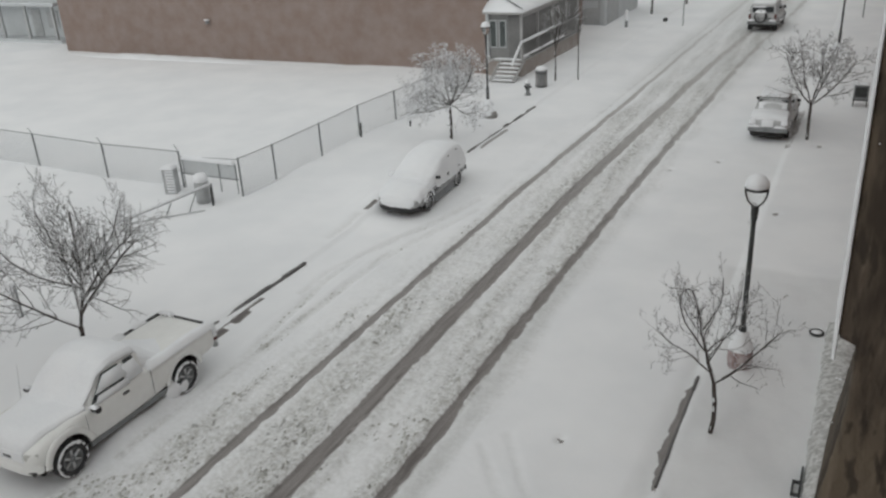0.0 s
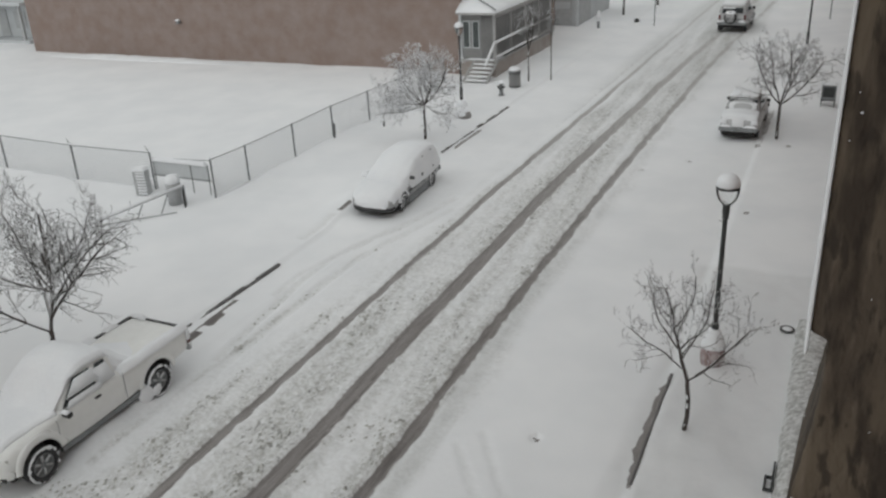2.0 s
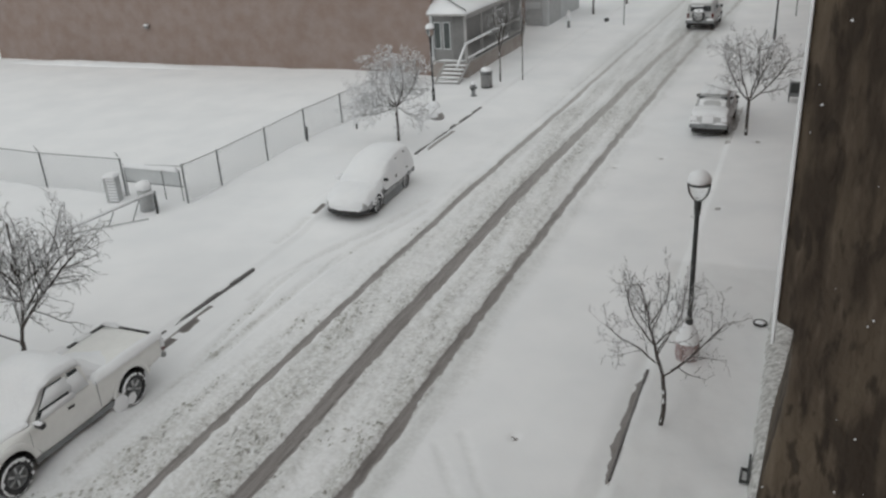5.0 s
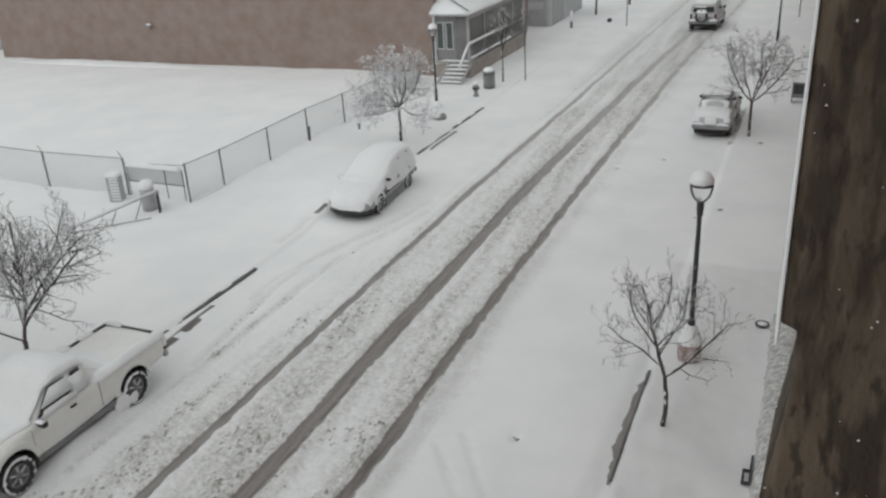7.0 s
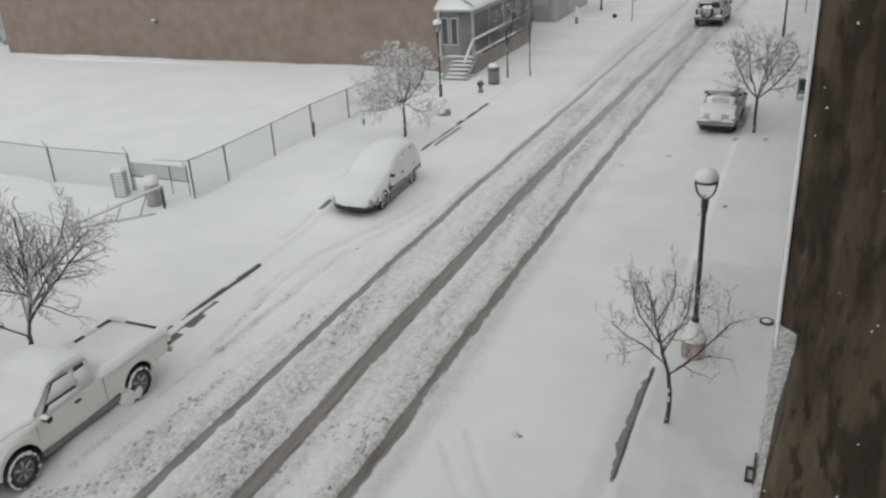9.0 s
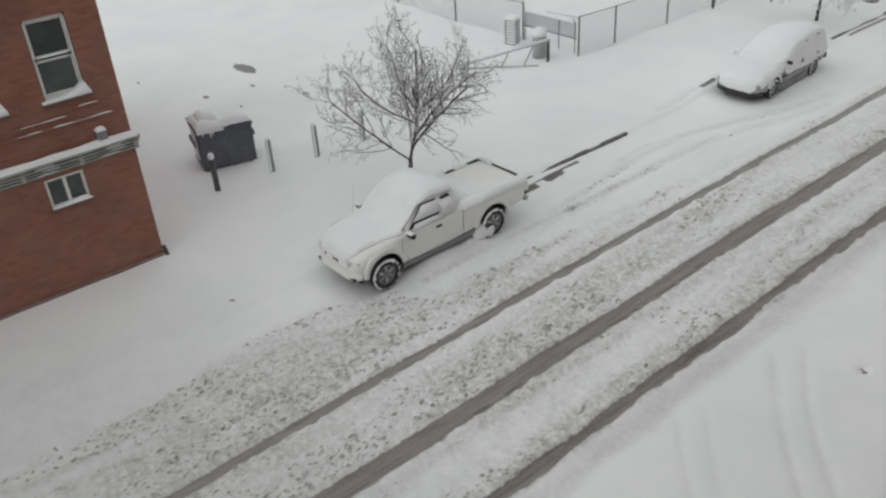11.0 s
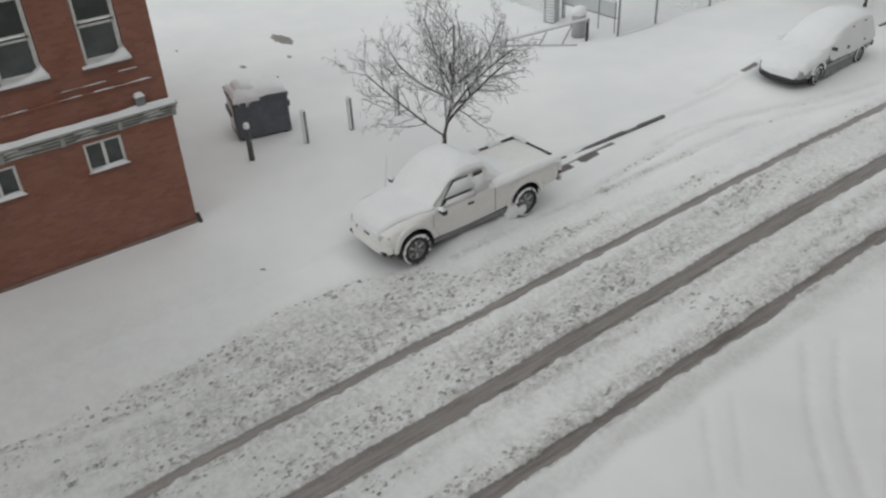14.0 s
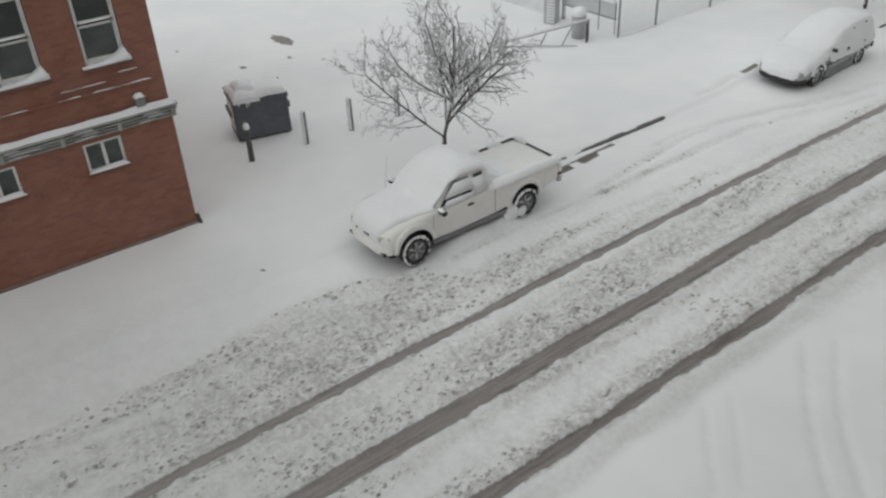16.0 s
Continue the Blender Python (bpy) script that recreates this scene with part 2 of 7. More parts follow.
def ground_fields(x, y):
    """Height, churn and bareness of the snow at the plan's points."""
    n1 = value_noise(x * 0.35, y * 0.35, 1)
    n2 = value_noise(x * 1.7, y * 0.9, 2)
    n3 = value_noise(x * 7.0, y * 2.6, 3)
    n4 = value_noise(x * 13.0, y * 6.5, 4)
    z = 0.035 * n1 + 0.018 * n2 - 0.03
    walkway = np.maximum(smooth_step(KERB_L + 0.10, KERB_L - 0.15, x), smooth_step(KERB_R - 0.10, KERB_R + 0.15, x))
    z += STEP * walkway
    lot = smooth_step(-19.0, -22.0, x) * smooth_step(23.0, 25.5, y)
    z += 0.10 * lot + 0.05 * smooth_step(-20, -24, x) * smooth_step(41.0, 43.5, y)
    left, mid, right = (np.vectorize(lambda q, k=k: track_centres(q)[k])(y[:, 0])[:, None] for k in range(3))
    wig = 0.018 * value_noise(x * 0 + 5.3, y * 0.5, 7)
    shade = 0.035 * n3 + 0.03 * n4

    def band(c, half, soft=0.12):
        # track edges blur with distance, imitating haze
        blur = soft + 0.005 * np.maximum(0, y - 22) + 0.02 * np.maximum(0, y - 44)
        return smooth_step(half + blur, half - blur * 0.4, np.abs(x - c - wig) + shade * 0.65)

    bare = np.maximum.reduce([band(left, 0.085), band(mid, 0.18), band(right + 0.012, 0.10 + 0.03 * value_noise(x * 0 + 3.1, y * 2.3, 31)) * (1 - 0.15 * n2)])
    # far tracks fade and pale: haze put into their colour, besides refilling snow
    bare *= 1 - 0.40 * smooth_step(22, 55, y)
    film_haze = 0.14 * band(left, 0.4) + 0.04 * band(mid, 0.4) + 0.55 * smooth_step(14, 44, y)
    # a second, fainter pair of ruts in the opposite lane, and the grey middle far down the road
    bare = np.maximum(bare, 0.44 * band(left + 1.05, 0.16, 0.3) * smooth_step(18, 34, y))
    bare = np.maximum(bare, 0.43 * band(right - 0.75, 0.14, 0.35) * smooth_step(22, 36, y))
    bare = np.maximum(bare, 0.46 * band(left - 0.55, 0.12, 0.35) * smooth_step(26, 38, y))
    bare = np.maximum(bare, 1.14 * band(mid + 0.12, 0.03, 0.05) * smooth_step(24, 14, y) * (0.97 + 0.12 * n2))
    # churned snow between and beside the ruts
    churn = smooth_step(-13.4, -12.2, x + 0.35 * n1 + 0.22 * n2) * smooth_step(-5.9, -6.6, x + 0.25 * n2)
    churn *= 0.75 + 0.3 * n1
    # fresh snow lies between the parked truck and the driven strip
    churn *= 1 - 0.85 * smooth_step(7.2, 9.5, y) * smooth_step(-11.45, -11.95, x - 0.06 * (y - 10) + 0.15 * n2)
    left_belt = np.clip(smooth_step(-13.0, -12.0, x + 0.3 * n2) * smooth_step(-10.5, -11.0, x), 0, 1) * smooth_step(22, 10, y)
    churn = np.clip(churn + 0.12 * left_belt - 0.35 * smooth_step(-8.2, -7.7, x) * smooth_step(-7.2, -7.5, x) * smooth_step(20, 8, y), 0, 1)
    sweep = smooth_step(-12.9, -11.6, x - 0.04 * (y - 14))
    churn *= np.where(y > 12, 0.55 + 0.45 * sweep, 1.0)
    # rows of clods thrown up along the outer edge of the driven strip
    for x0, slope, y0, y1 in ((-12.95, 0.12, 0.5, 9.0), (-12.62, 0.03, -1.0, 5.0), (-12.3, 0.0, 9.0, 20.0)):
        row = smooth_step(0.13, 0.03, np.abs(x - x0 - slope * y - 0.08 * value_noise(x * 0 + x0, y * 0.6, 16)))
        churn = np.maximum(churn, row * (y > y0) * (y < y1) * (0.75 + 0.5 * value_noise(x * 2, y * 1.3, 17)))
    churn = np.clip(churn * (0.82 + 0.55 * value_noise(x * 2.6 + 0.15 * y, y * 0.10, 14) + 0.25 * value_noise(x * 5, y * 0.5, 15)), 0, 1)
    # beside the near rut the slush is a smooth grey wash; the near left corner is greyed too, its dimness painted in
    churn = np.where(x > right + 0.2, np.minimum(churn, 0.30 + 0.25 * np.maximum(0, n2)), churn)
    corner_dim = 0.08 * smooth_step(7.5, 0.5, y) * smooth_step(-16.8, -14.0, x) * smooth_step(-11.4, -12.6, x)
    churn = np.maximum(churn, corner_dim * (0.8 + 0.3 * n1))
    # half-filled tracks of cars that pulled in and out
    for pts, width, depth, grey in (
            (((-5.84, 12.19), (-5.04, 11.09), (-4.22, 10.04), (-3.56, 9.40)), 0.07, 0.022, 0.16),
            (((-5.47, 12.70), (-4.72, 11.47), (-4.05, 10.63), (-3.24, 9.80)), 0.07, 0.022, 0.16),
            (((-5.88, 9.43), (-5.28, 8.76), (-4.70, 8.19)), 0.06, 0.016, 0.12),
            (((-5.86, 10.11), (-5.22, 9.40), (-4.50, 8.60)), 0.06, 0.016, 0.12),
            (((-12.45, 13.2), (-12.68, 14.8), (-13.0, 17.4), (-12.9, 19.2), (-12.34, 21.5), (-11.5, 25.0)), 0.10, 0.06, 0.36),
            (((-12.1, 12.6), (-12.2, 15.0), (-12.3, 17.6), (-11.9, 20.6), (-11.2, 24.0)), 0.10, 0.05, 0.32),
            (((-13.2, 16.6), (-13.25, 18.0), (-12.75, 20.0), (-12.0, 22.4)), 0.08, 0.045, 0.30),
            (((-14.56, 20.1), (-14.5, 21.0), (-14.5, 21.8)), 0.10, 0.05, 0.28),
            (((-12.42, 0.0), (-12.08, 1.7), (-12.16, 2.5)), 0.06, -0.03, 0.95),
            (((-12.53, 2.1), (-12.23, 3.0), (-12.30, 4.4)), 0.06, -0.03, 0.95),
            (((-12.63, 4.8), (-12.3, 5.8), (-12.06, 6.8), (-11.95, 8.4)), 0.06, -0.03, 0.95)):
        d = np.full(x.shape, 9.0)
        for (ax, ay), (bx, by) in zip(pts, pts[1:]):
            u = np.clip(((x - ax) * (bx - ax) + (y - ay) * (by - ay)) / ((bx - ax) ** 2 + (by - ay) ** 2), 0, 1)
            d = np.minimum(d, np.hypot(x - ax - u * (bx - ax), y - ay - u * (by - ay)))
        groove = smooth_step(2.0 * width, 0.3 * width, d + 0.03 * n2)
        z -= depth * groove
        churn = np.maximum(churn, grey * groove)
    z += churn * (0.040 * n3 + 0.036 * n4) * (1 - bare)
    z += 0.022 * band(left, 0.42, 0.15) * (1 - bare) + 0.022 * band(mid, 0.48, 0.15) * (1 - bare) + 0.02 * band(right, 0.4, 0.15) * (1 - bare)
    z -= 0.045 * np.clip(bare, 0, 1)
    # the wheel tracks of the parked cars, half filled again
    for c, y0, y1, d in ((-12.35, 13.0, 19.5, 0.03), (-13.0, 13.0, 18.0, 0.02), (-3.3, 4.0, 9.0, 0.02)):
        bend = 0.05 * (y - y0) * (0.4 if c > -6 else 0.35)
        z -= d * smooth_step(0.22, 0.08, np.abs(x - c - bend + 0.3 * n1 * (c > -6))) * smooth_step(y0 - 1, y0 + 1, y) * smooth_step(y1 + 1, y1 - 1, y)
    # snow banked against the half-buried car and round the parked ones
    z += 0.34 * bump_at(x, y, -14.75, 23.6, 0.55, 1.9) + 0.12 * bump_at(x, y, -13.9, 21.7, 0.9, 0.5) + 0.10 * bump_at(x, y, -14.7, 9.6, 0.35, 2.6)
    z += 0.27 * bump_at(x, y, -12.84, 9.85, 0.46, 0.92) + 0.16 * bump_at(x, y, -12.72, 10.85, 0.16, 0.30) + 0.10 * bump_at(x, y, -13.6, 7.1, 0.8, 0.4) + 0.14 * bump_at(x, y, -13.3, 24.6, 0.55, 0.9)
    # shovelled stretch of the near pavement, trodden and a little lower
    shov = smooth_step(-3.0, -2.6, x) * smooth_step(22.2, 22.0, y)
    z -= 0.035 * shov
    z += shov * (0.022 * value_noise(x * 3.1, y * 2.0, 9) + 0.012 * n3)
    # bare spots in the yard behind the skip
    for cx, cy, rx, ry in ((-28.15, 13.28, 0.88, 0.36), (-26.2, 12.55, 0.22, 0.12), (-24.1, 13.45, 0.26, 0.12), (-26.4, 10.85, 0.22, 0.13), (-14.63, 5.64, 0.14, 0.07), (-29.8, 9.83, 0.16, 0.1)):
        bare = np.maximum(bare, 0.95 * (bump_at(x, y, cx, cy, rx, ry) > 0.5) * (0.8 + 0.2 * n3))
    # bare strips along both kerbs, ragged on the road side
    u = np.clip((y - 12.0) / 4.4, 0, 1)
    half = 0.095 * np.sin(math.pi * u ** 0.8) ** 0.7
    rag = -2.42 - 2 * half - 0.05 * value_noise(x * 0 + 2.5, y * 3.1, 11) - 0.05 * value_noise(x * 0 + 4.5, y * 8.3, 12)
    bare = np.maximum(bare, 1.0 * smooth_step(rag - 0.05, rag + 0.05, x) * smooth_step(-2.40, -2.44, x) * (u > 0) * (u < 1))
    bare = np.maximum(bare, 0.8 * smooth_step(0.16, 0.10, np.abs(x + 2.42 + 0.02 * n2)) * ((y > 33.6) & (y < 39.5)) * (0.75 + 0.3 * n3))
    slot = smooth_step(0.17, 0.09, np.abs(x + 13.86 + 0.10 * (y - 15) + 0.05 * n2)) * ((y > 13.0) & (y < 15.9)) * (value_noise(x * 4 + 1, y * 2.6, 5) > -0.1)
    slot = np.maximum(slot, smooth_step(0.10, 0.05, np.abs(x + 13.95)) * ((y > 29.6) & (y < 33.2)) * (n2 > -0.3))
    slot = np.maximum(slot, smooth_step(0.10, 0.05, np.abs(x + 14.51)) * ((y > 22.15) & (y < 22.9)))
    bare = np.maximum(bare, 1.14 * slot)
    # footprints and clods
    for cx, cy, r in ((-4.62, 31.4, 0.16), (-2.05, 26.4, 0.16), (-1.35, 34.2, 0.22), (-6.1, 30.0, 0.15), (-4.45, 12.9, 0.12), (-0.9, 45.0, 0.2)):
        g = bump_at(x, y, cx, cy, r * 0.8, r)
        z -= 0.07 * g
        bare = np.maximum(bare, 0.75 * (g > 0.6))
    # meltwater thrown from the wheels soaks the snow grey, in streaks along the road
    streak = np.clip(0.75 + 0.55 * value_noise(x * 1.6 + 0.1 * y, y * 0.07, 21) + 0.25 * value_noise(x * 4.5, y * 0.3, 22), 0, 1)
    # near left ground: dimmer light there is put into the snow's colour
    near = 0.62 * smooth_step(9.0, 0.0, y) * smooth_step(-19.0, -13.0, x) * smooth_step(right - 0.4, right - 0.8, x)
    soak_shade = 0.40 * smooth_step(0.55, 0.18, np.abs(x - right - 0.3)) * smooth_step(30, 18, y)
    soak_shade = np.maximum(soak_shade, 0.45 * smooth_step(0.4, 0.12, np.abs(x - mid - 0.3)) * smooth_step(22, 10, y))
    soak_shade = np.maximum(soak_shade, 0.42 * smooth_step(34, 52, y) * smooth_step(left - 1.6, left - 0.4, x) * smooth_step(right + 1.3, right + 0.2, x) * smooth_step(85, 70, y))
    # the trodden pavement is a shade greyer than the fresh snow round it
    soak_shade = np.maximum.reduce([soak_shade * streak, near * (0.85 + 0.15 * streak), 0.20 * shov])
    return z, churn, np.clip(bare, 0, 1.2), np.clip(soak_shade, 0, 1), np.clip(film_haze, 0, 1)


def steps_of(*runs):
    """Grid lines: (start, end, spacing) runs, joined."""
    out = []
    for a, b, d in runs:
        k = max(1, int(round((b - a) / d)))
        out += [a + (b - a) * i / k for i in range(k)]
    return np.array(out + [runs[-1][1]])


def build_ground():
    xs = steps_of((-1500, -300, 300), (-300, -60, 24), (-60, -30, 0.75), (-30, -14.6, 0.16), (-14.6, -2.2, 0.055), (-2.2, 1.0, 0.10), (1.0, 20, 2), (20, 300, 40), (300, 1500, 300))
    ys = steps_of((-1500, -300, 300), (-300, -20, 28), (-20, 1.5, 1.2), (1.5, 20, 0.065), (20, 40, 0.11), (40, 80, 0.25), (80, 110, 1.5), (110, 400, 29), (400, 2600, 275))
    y, x = np.meshgrid(ys, xs, indexing="ij")
    z, churn, bare, soak_shade, film_haze = ground_fields(x, y)
    near = (np.abs(x) < 70) & (y > -25) & (y < 110)
    z, churn, bare = np.where(near, z, 0), churn, bare
    ny, nx = x.shape
    idx = np.arange(ny * nx).reshape(ny, nx)
    quads = np.stack([idx[:-1, :-1], idx[:-1, 1:], idx[1:, 1:], idx[1:, :-1]], -1).reshape(-1, 4)
    me = bpy.data.meshes.new("ground")
    me.from_pydata(np.stack([x, y, z], -1).reshape(-1, 3).tolist(), [], quads.tolist())
    for name, values in (("churn", churn), ("bare", bare), ("soak_shade", soak_shade), ("film_haze", film_haze)):
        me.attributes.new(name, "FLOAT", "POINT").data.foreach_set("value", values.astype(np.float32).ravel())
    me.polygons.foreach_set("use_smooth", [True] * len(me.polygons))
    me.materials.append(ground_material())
    return tagged(new("ground", me), "snow-covered street with bare wet wheel tracks and churned slush", "ground", kind="structure")


ground = build_ground()


def slush_clods():
    """Lumps of thrown slush on the churned strips of the road."""
    rng = np.random.RandomState(8)
    k = 26000
    x, y = rng.uniform(-13.6, -6.4, (k, 1)), -4.0 + 27.0 * rng.rand(k, 1)
    z, churn, bare, _, _ = ground_fields(x, y)
    drift = value_noise(x * 1.3 + 3, y * 0.5, 41) + 0.6 * value_noise(x * 3.5, y * 1.6, 42)
    keep = (churn > 0.30) & (bare < 0.25) & (x < -7.0) & (drift + 0.9 * rng.rand(k, 1) + 0.5 * churn - 0.03 * np.maximum(0, y - 8) + 0.22 * smooth_step(8.0, 3.0, y) > 1.10)
    verts, faces = [], []
    for px, py, pz in zip(x[keep], y[keep], z[keep]):
        r = 0.012 + 0.034 * rng.rand() ** 2.6
        j, a = len(verts), rng.rand() * 6.28
        q = 0.65 + 0.7 * rng.rand(6)
        for i in range(4):
            t = a + i * 1.571
            verts.append((px + r * q[i] * math.cos(t), py + 1.5 * r * q[5 - i] * math.sin(t), pz + r * 0.2 * q[5 - i]))
        verts += [(px + 0.3 * r * (q[0] - 1), py, pz + r * q[4] * 0.95), (px, py, pz - r * 0.5)]
        for i in range(4):
            faces += [(j + i, j + (i + 1) % 4, j + 4), (j + (i + 1) % 4, j + i, j + 5)]
    me = bpy.data.meshes.new("slush_clods")
    me.from_pydata(verts, [], faces)
    me.materials.append(mat("grey_slush", (0.60, 0.60, 0.575), 0.8, grain=0.08, scale=20, bump=0.2, second=(0.25, 0.243, 0.222), second_scale=9, second_amount=0.72, spec=0.3))
    return tagged(new("slush_clods", me), "grey clods of slush thrown over the churned road", "slush", kind="stuff")


slush_clods()


def brick_mat(name, c1, c2, mortar, axis, w=0.215, h=0.075, veil=0.0, soot=0.4):
    """Brickwork on an upright wall. axis: the wall's level direction, 'x' or 'y'."""
    m = bpy.data.materials.new(name)
    m.use_nodes = True
    n, l = m.node_tree.nodes, m.node_tree.links
    b = n["Principled BSDF"]
    b.inputs["Roughness"].default_value = 0.85
    b.inputs["Specular IOR Level"].default_value = 0.25
    geo = n.new("ShaderNodeNewGeometry")
    sep, com = n.new("ShaderNodeSeparateXYZ"), n.new("ShaderNodeCombineXYZ")
    l.new(geo.outputs["Position"], sep.inputs[0])
    l.new(sep.outputs["X" if axis == "x" else "Y"], com.inputs["X"])
    l.new(sep.outputs["Z"], com.inputs["Y"])
    br = n.new("ShaderNodeTexBrick")
    br.inputs["Scale"].default_value = 1.0
    br.inputs["Brick Width"].default_value, br.inputs["Row Height"].default_value = w, h
    br.inputs["Mortar Size"].default_value, br.inputs["Mortar Smooth"].default_value = 0.006, 0.4
    br.inputs["Color1"].default_value, br.inputs["Color2"].default_value, br.inputs["Mortar"].default_value = (*c1, 1), (*c2, 1), (*mortar, 1)
    l.new(com.outputs[0], br.inputs["Vector"])
    big = n.new("ShaderNodeTexNoise")
    big.inputs["Scale"].default_value, big.inputs["Detail"].default_value = 0.45, 5
    l.new(geo.outputs["Position"], big.inputs["Vector"])
    r = n.new("ShaderNodeMapRange")
    r.inputs["From Min"].default_value, r.inputs["From Max"].default_value, r.inputs["To Max"].default_value = 0.45, 0.7, soot
    l.new(big.outputs["Fac"], r.inputs["Value"])
    mx = n.new("ShaderNodeMix")
    mx.data_type = "RGBA"
    mx.inputs["B"].default_value = (*[c * 0.55 for c in c1], 1)
    l.new(r.outputs["Result"], mx.inputs["Factor"])
    l.new(br.outputs["Color"], mx.inputs["A"])
    # driven snow clinging to the wall's face; on the far brown walls also painted haze
    fine = n.new("ShaderNodeTexNoise")
    fine.inputs["Scale"].default_value, fine.inputs["Detail"].default_value = 1.3, 3
    l.new(geo.outputs["Position"], fine.inputs["Vector"])
    fr = n.new("ShaderNodeMapRange")
    fr.inputs["From Min"].default_value, fr.inputs["From Max"].default_value = 0.3, 0.75
    fr.inputs["To Min"].default_value, fr.inputs["To Max"].default_value = veil * 0.4, veil * 1.6
    l.new(fine.outputs["Fac"], fr.inputs["Value"])
    sn = n.new("ShaderNodeMix")
    sn.data_type = "RGBA"
    sn.inputs["B"].default_value = (0.8, 0.81, 0.83, 1)
    l.new(fr.outputs["Result"], sn.inputs["Factor"])
    l.new(mx.outputs["Result"], sn.inputs["A"])
    l.new(sn.outputs["Result"], b.inputs["Base Color"])
    bp = n.new("ShaderNodeBump")
    bp.inputs["Strength"].default_value, bp.inputs["Distance"].default_value, bp.invert = 0.5, 0.008, True
    l.new(br.outputs["Fac"], bp.inputs["Height"])
    l.new(bp.outputs["Normal"], b.inputs["Normal"])
    return m


def glass_mat(name, color, rough=0.08):
    """Dark panes with a dark room behind them."""
    return mat(name, color, rough, grain=0.05, scale=3, bump=0.0, second=tuple(c * 1.8 for c in color), second_scale=1.5, spec=0.6)


def mesh_wire_mat():
    """Woven chain-link: zinc wires crossing in diamonds, open between."""
    m = bpy.data.materials.new("chain_link")
    m.use_nodes = True
    n, l = m.node_tree.nodes, m.node_tree.links
    b = n["Principled BSDF"]
    b.inputs["Base Color"].default_value = (0.42, 0.44, 0.45, 1)
    b.inputs["Roughness"].default_value, b.inputs["Metallic"].default_value = 0.5, 0.3
    geo = n.new("ShaderNodeNewGeometry")
    sep = n.new("ShaderNodeSeparateXYZ")
    l.new(geo.outputs["Position"], sep.inputs[0])

    def m2(op, a, c):
        x = n.new("ShaderNodeMath")
        x.operation = op
        for i, s in enumerate((a, c)):
            if isinstance(s, (int, float)):
                x.inputs[i].default_value = s
            else:
                l.new(s, x.inputs[i])
        return x.outputs[0]

    run = m2("ADD", sep.outputs["X"], sep.outputs["Y"])
    wires = []
    for op in ("ADD", "SUBTRACT"):
        d = m2(op, run, sep.outputs["Z"])
        fr = m2("FRACT", m2("MULTIPLY", d, 14.0), 0)
        wires.append(m2("LESS_THAN", m2("ABSOLUTE", m2("SUBTRACT", fr, 0.5), 0), 0.062))
    wire = m2("MAXIMUM", wires[0], wires[1])
    tr = n.new("ShaderNodeBsdfTransparent")
    ms = n.new("ShaderNodeMixShader")
    l.new(wire, ms.inputs["Fac"])
    l.new(tr.outputs[0], ms.inputs[1])
    l.new(b.outputs[0], ms.inputs[2])
    l.new(ms.outputs[0], n["Material Output"].inputs["Surface"])
    return m


def rough_stone_mat():
    """Old brown stone: soft patches, dark pits and runs drawn downwards, pale scuffs."""
    m = bpy.data.materials.new("rough_brown_stone")
    m.use_nodes = True
    n, l = m.node_tree.nodes, m.node_tree.links
    b = n["Principled BSDF"]
    b.inputs["Roughness"].default_value, b.inputs["Specular IOR Level"].default_value = 0.9, 0.25
    tc = n.new("ShaderNodeTexCoord")

    def field(scale, stretch, detail, low, high, slant=0.0, warp=0.0):
        mp = n.new("ShaderNodeMapping")
        mp.inputs["Scale"].default_value = (1, 1, stretch)
        mp.inputs["Rotation"].default_value = (0, slant, 0)
        l.new(tc.outputs["Object"], mp.inputs["Vector"])
        t = n.new("ShaderNodeTexNoise")
        t.inputs["Scale"].default_value, t.inputs["Detail"].default_value, t.inputs["Distortion"].default_value = scale, detail, warp
        l.new(mp.outputs["Vector"], t.inputs["Vector"])
        r = n.new("ShaderNodeMapRange")
        r.interpolation_type = "SMOOTHSTEP"
        r.inputs["From Min"].default_value, r.inputs["From Max"].default_value = low, high
        l.new(t.outputs["Fac"], r.inputs["Value"])
        return r.outputs["Result"], t.outputs["Fac"]

    def over(fac, a, c):
        x = n.new("ShaderNodeMix")
        x.data_type = "RGBA"
        l.new(fac, x.inputs["Factor"])
        if isinstance(a, tuple):
            x.inputs["A"].default_value = (*a, 1)
        else:
            l.new(a, x.inputs["A"])
        x.inputs["B"].default_value = (*c, 1)
        return x.outputs["Result"]

    def scaled(sock, k):
        x = n.new("ShaderNodeMath")
        x.operation = "MULTIPLY"
        x.inputs[1].default_value = k
        l.new(sock, x.inputs[0])
        return x.outputs[0]

    col = over(field(4.0, 0.6, 4, 0.35, 0.65)[0], (0.136, 0.107, 0.078), (0.090, 0.070, 0.053))
    col = over(scaled(field(30, 0.18, 4, 0.50, 0.72, 0.12)[0], 0.5), col, (0.185, 0.148, 0.115))
    col = over(scaled(field(11, 0.22, 5, 0.48, 0.60, 0.08)[0], 0.88), col, (0.048, 0.037, 0.029))
    col = over(scaled(field(28, 0.28, 5, 0.53, 0.64, 0.20, 0.2)[0], 0.75), col, (0.038, 0.030, 0.024))
    l.new(col, b.inputs["Base Color"])
    bp = n.new("ShaderNodeBump")
    bp.inputs["Strength"].default_value, bp.inputs["Distance"].default_value = 0.7, 0.012
    l.new(field(55, 0.5, 8, 0, 1, 0.1)[1], bp.inputs["Height"])
    l.new(bp.outputs["Normal"], b.inputs["Normal"])
    return m


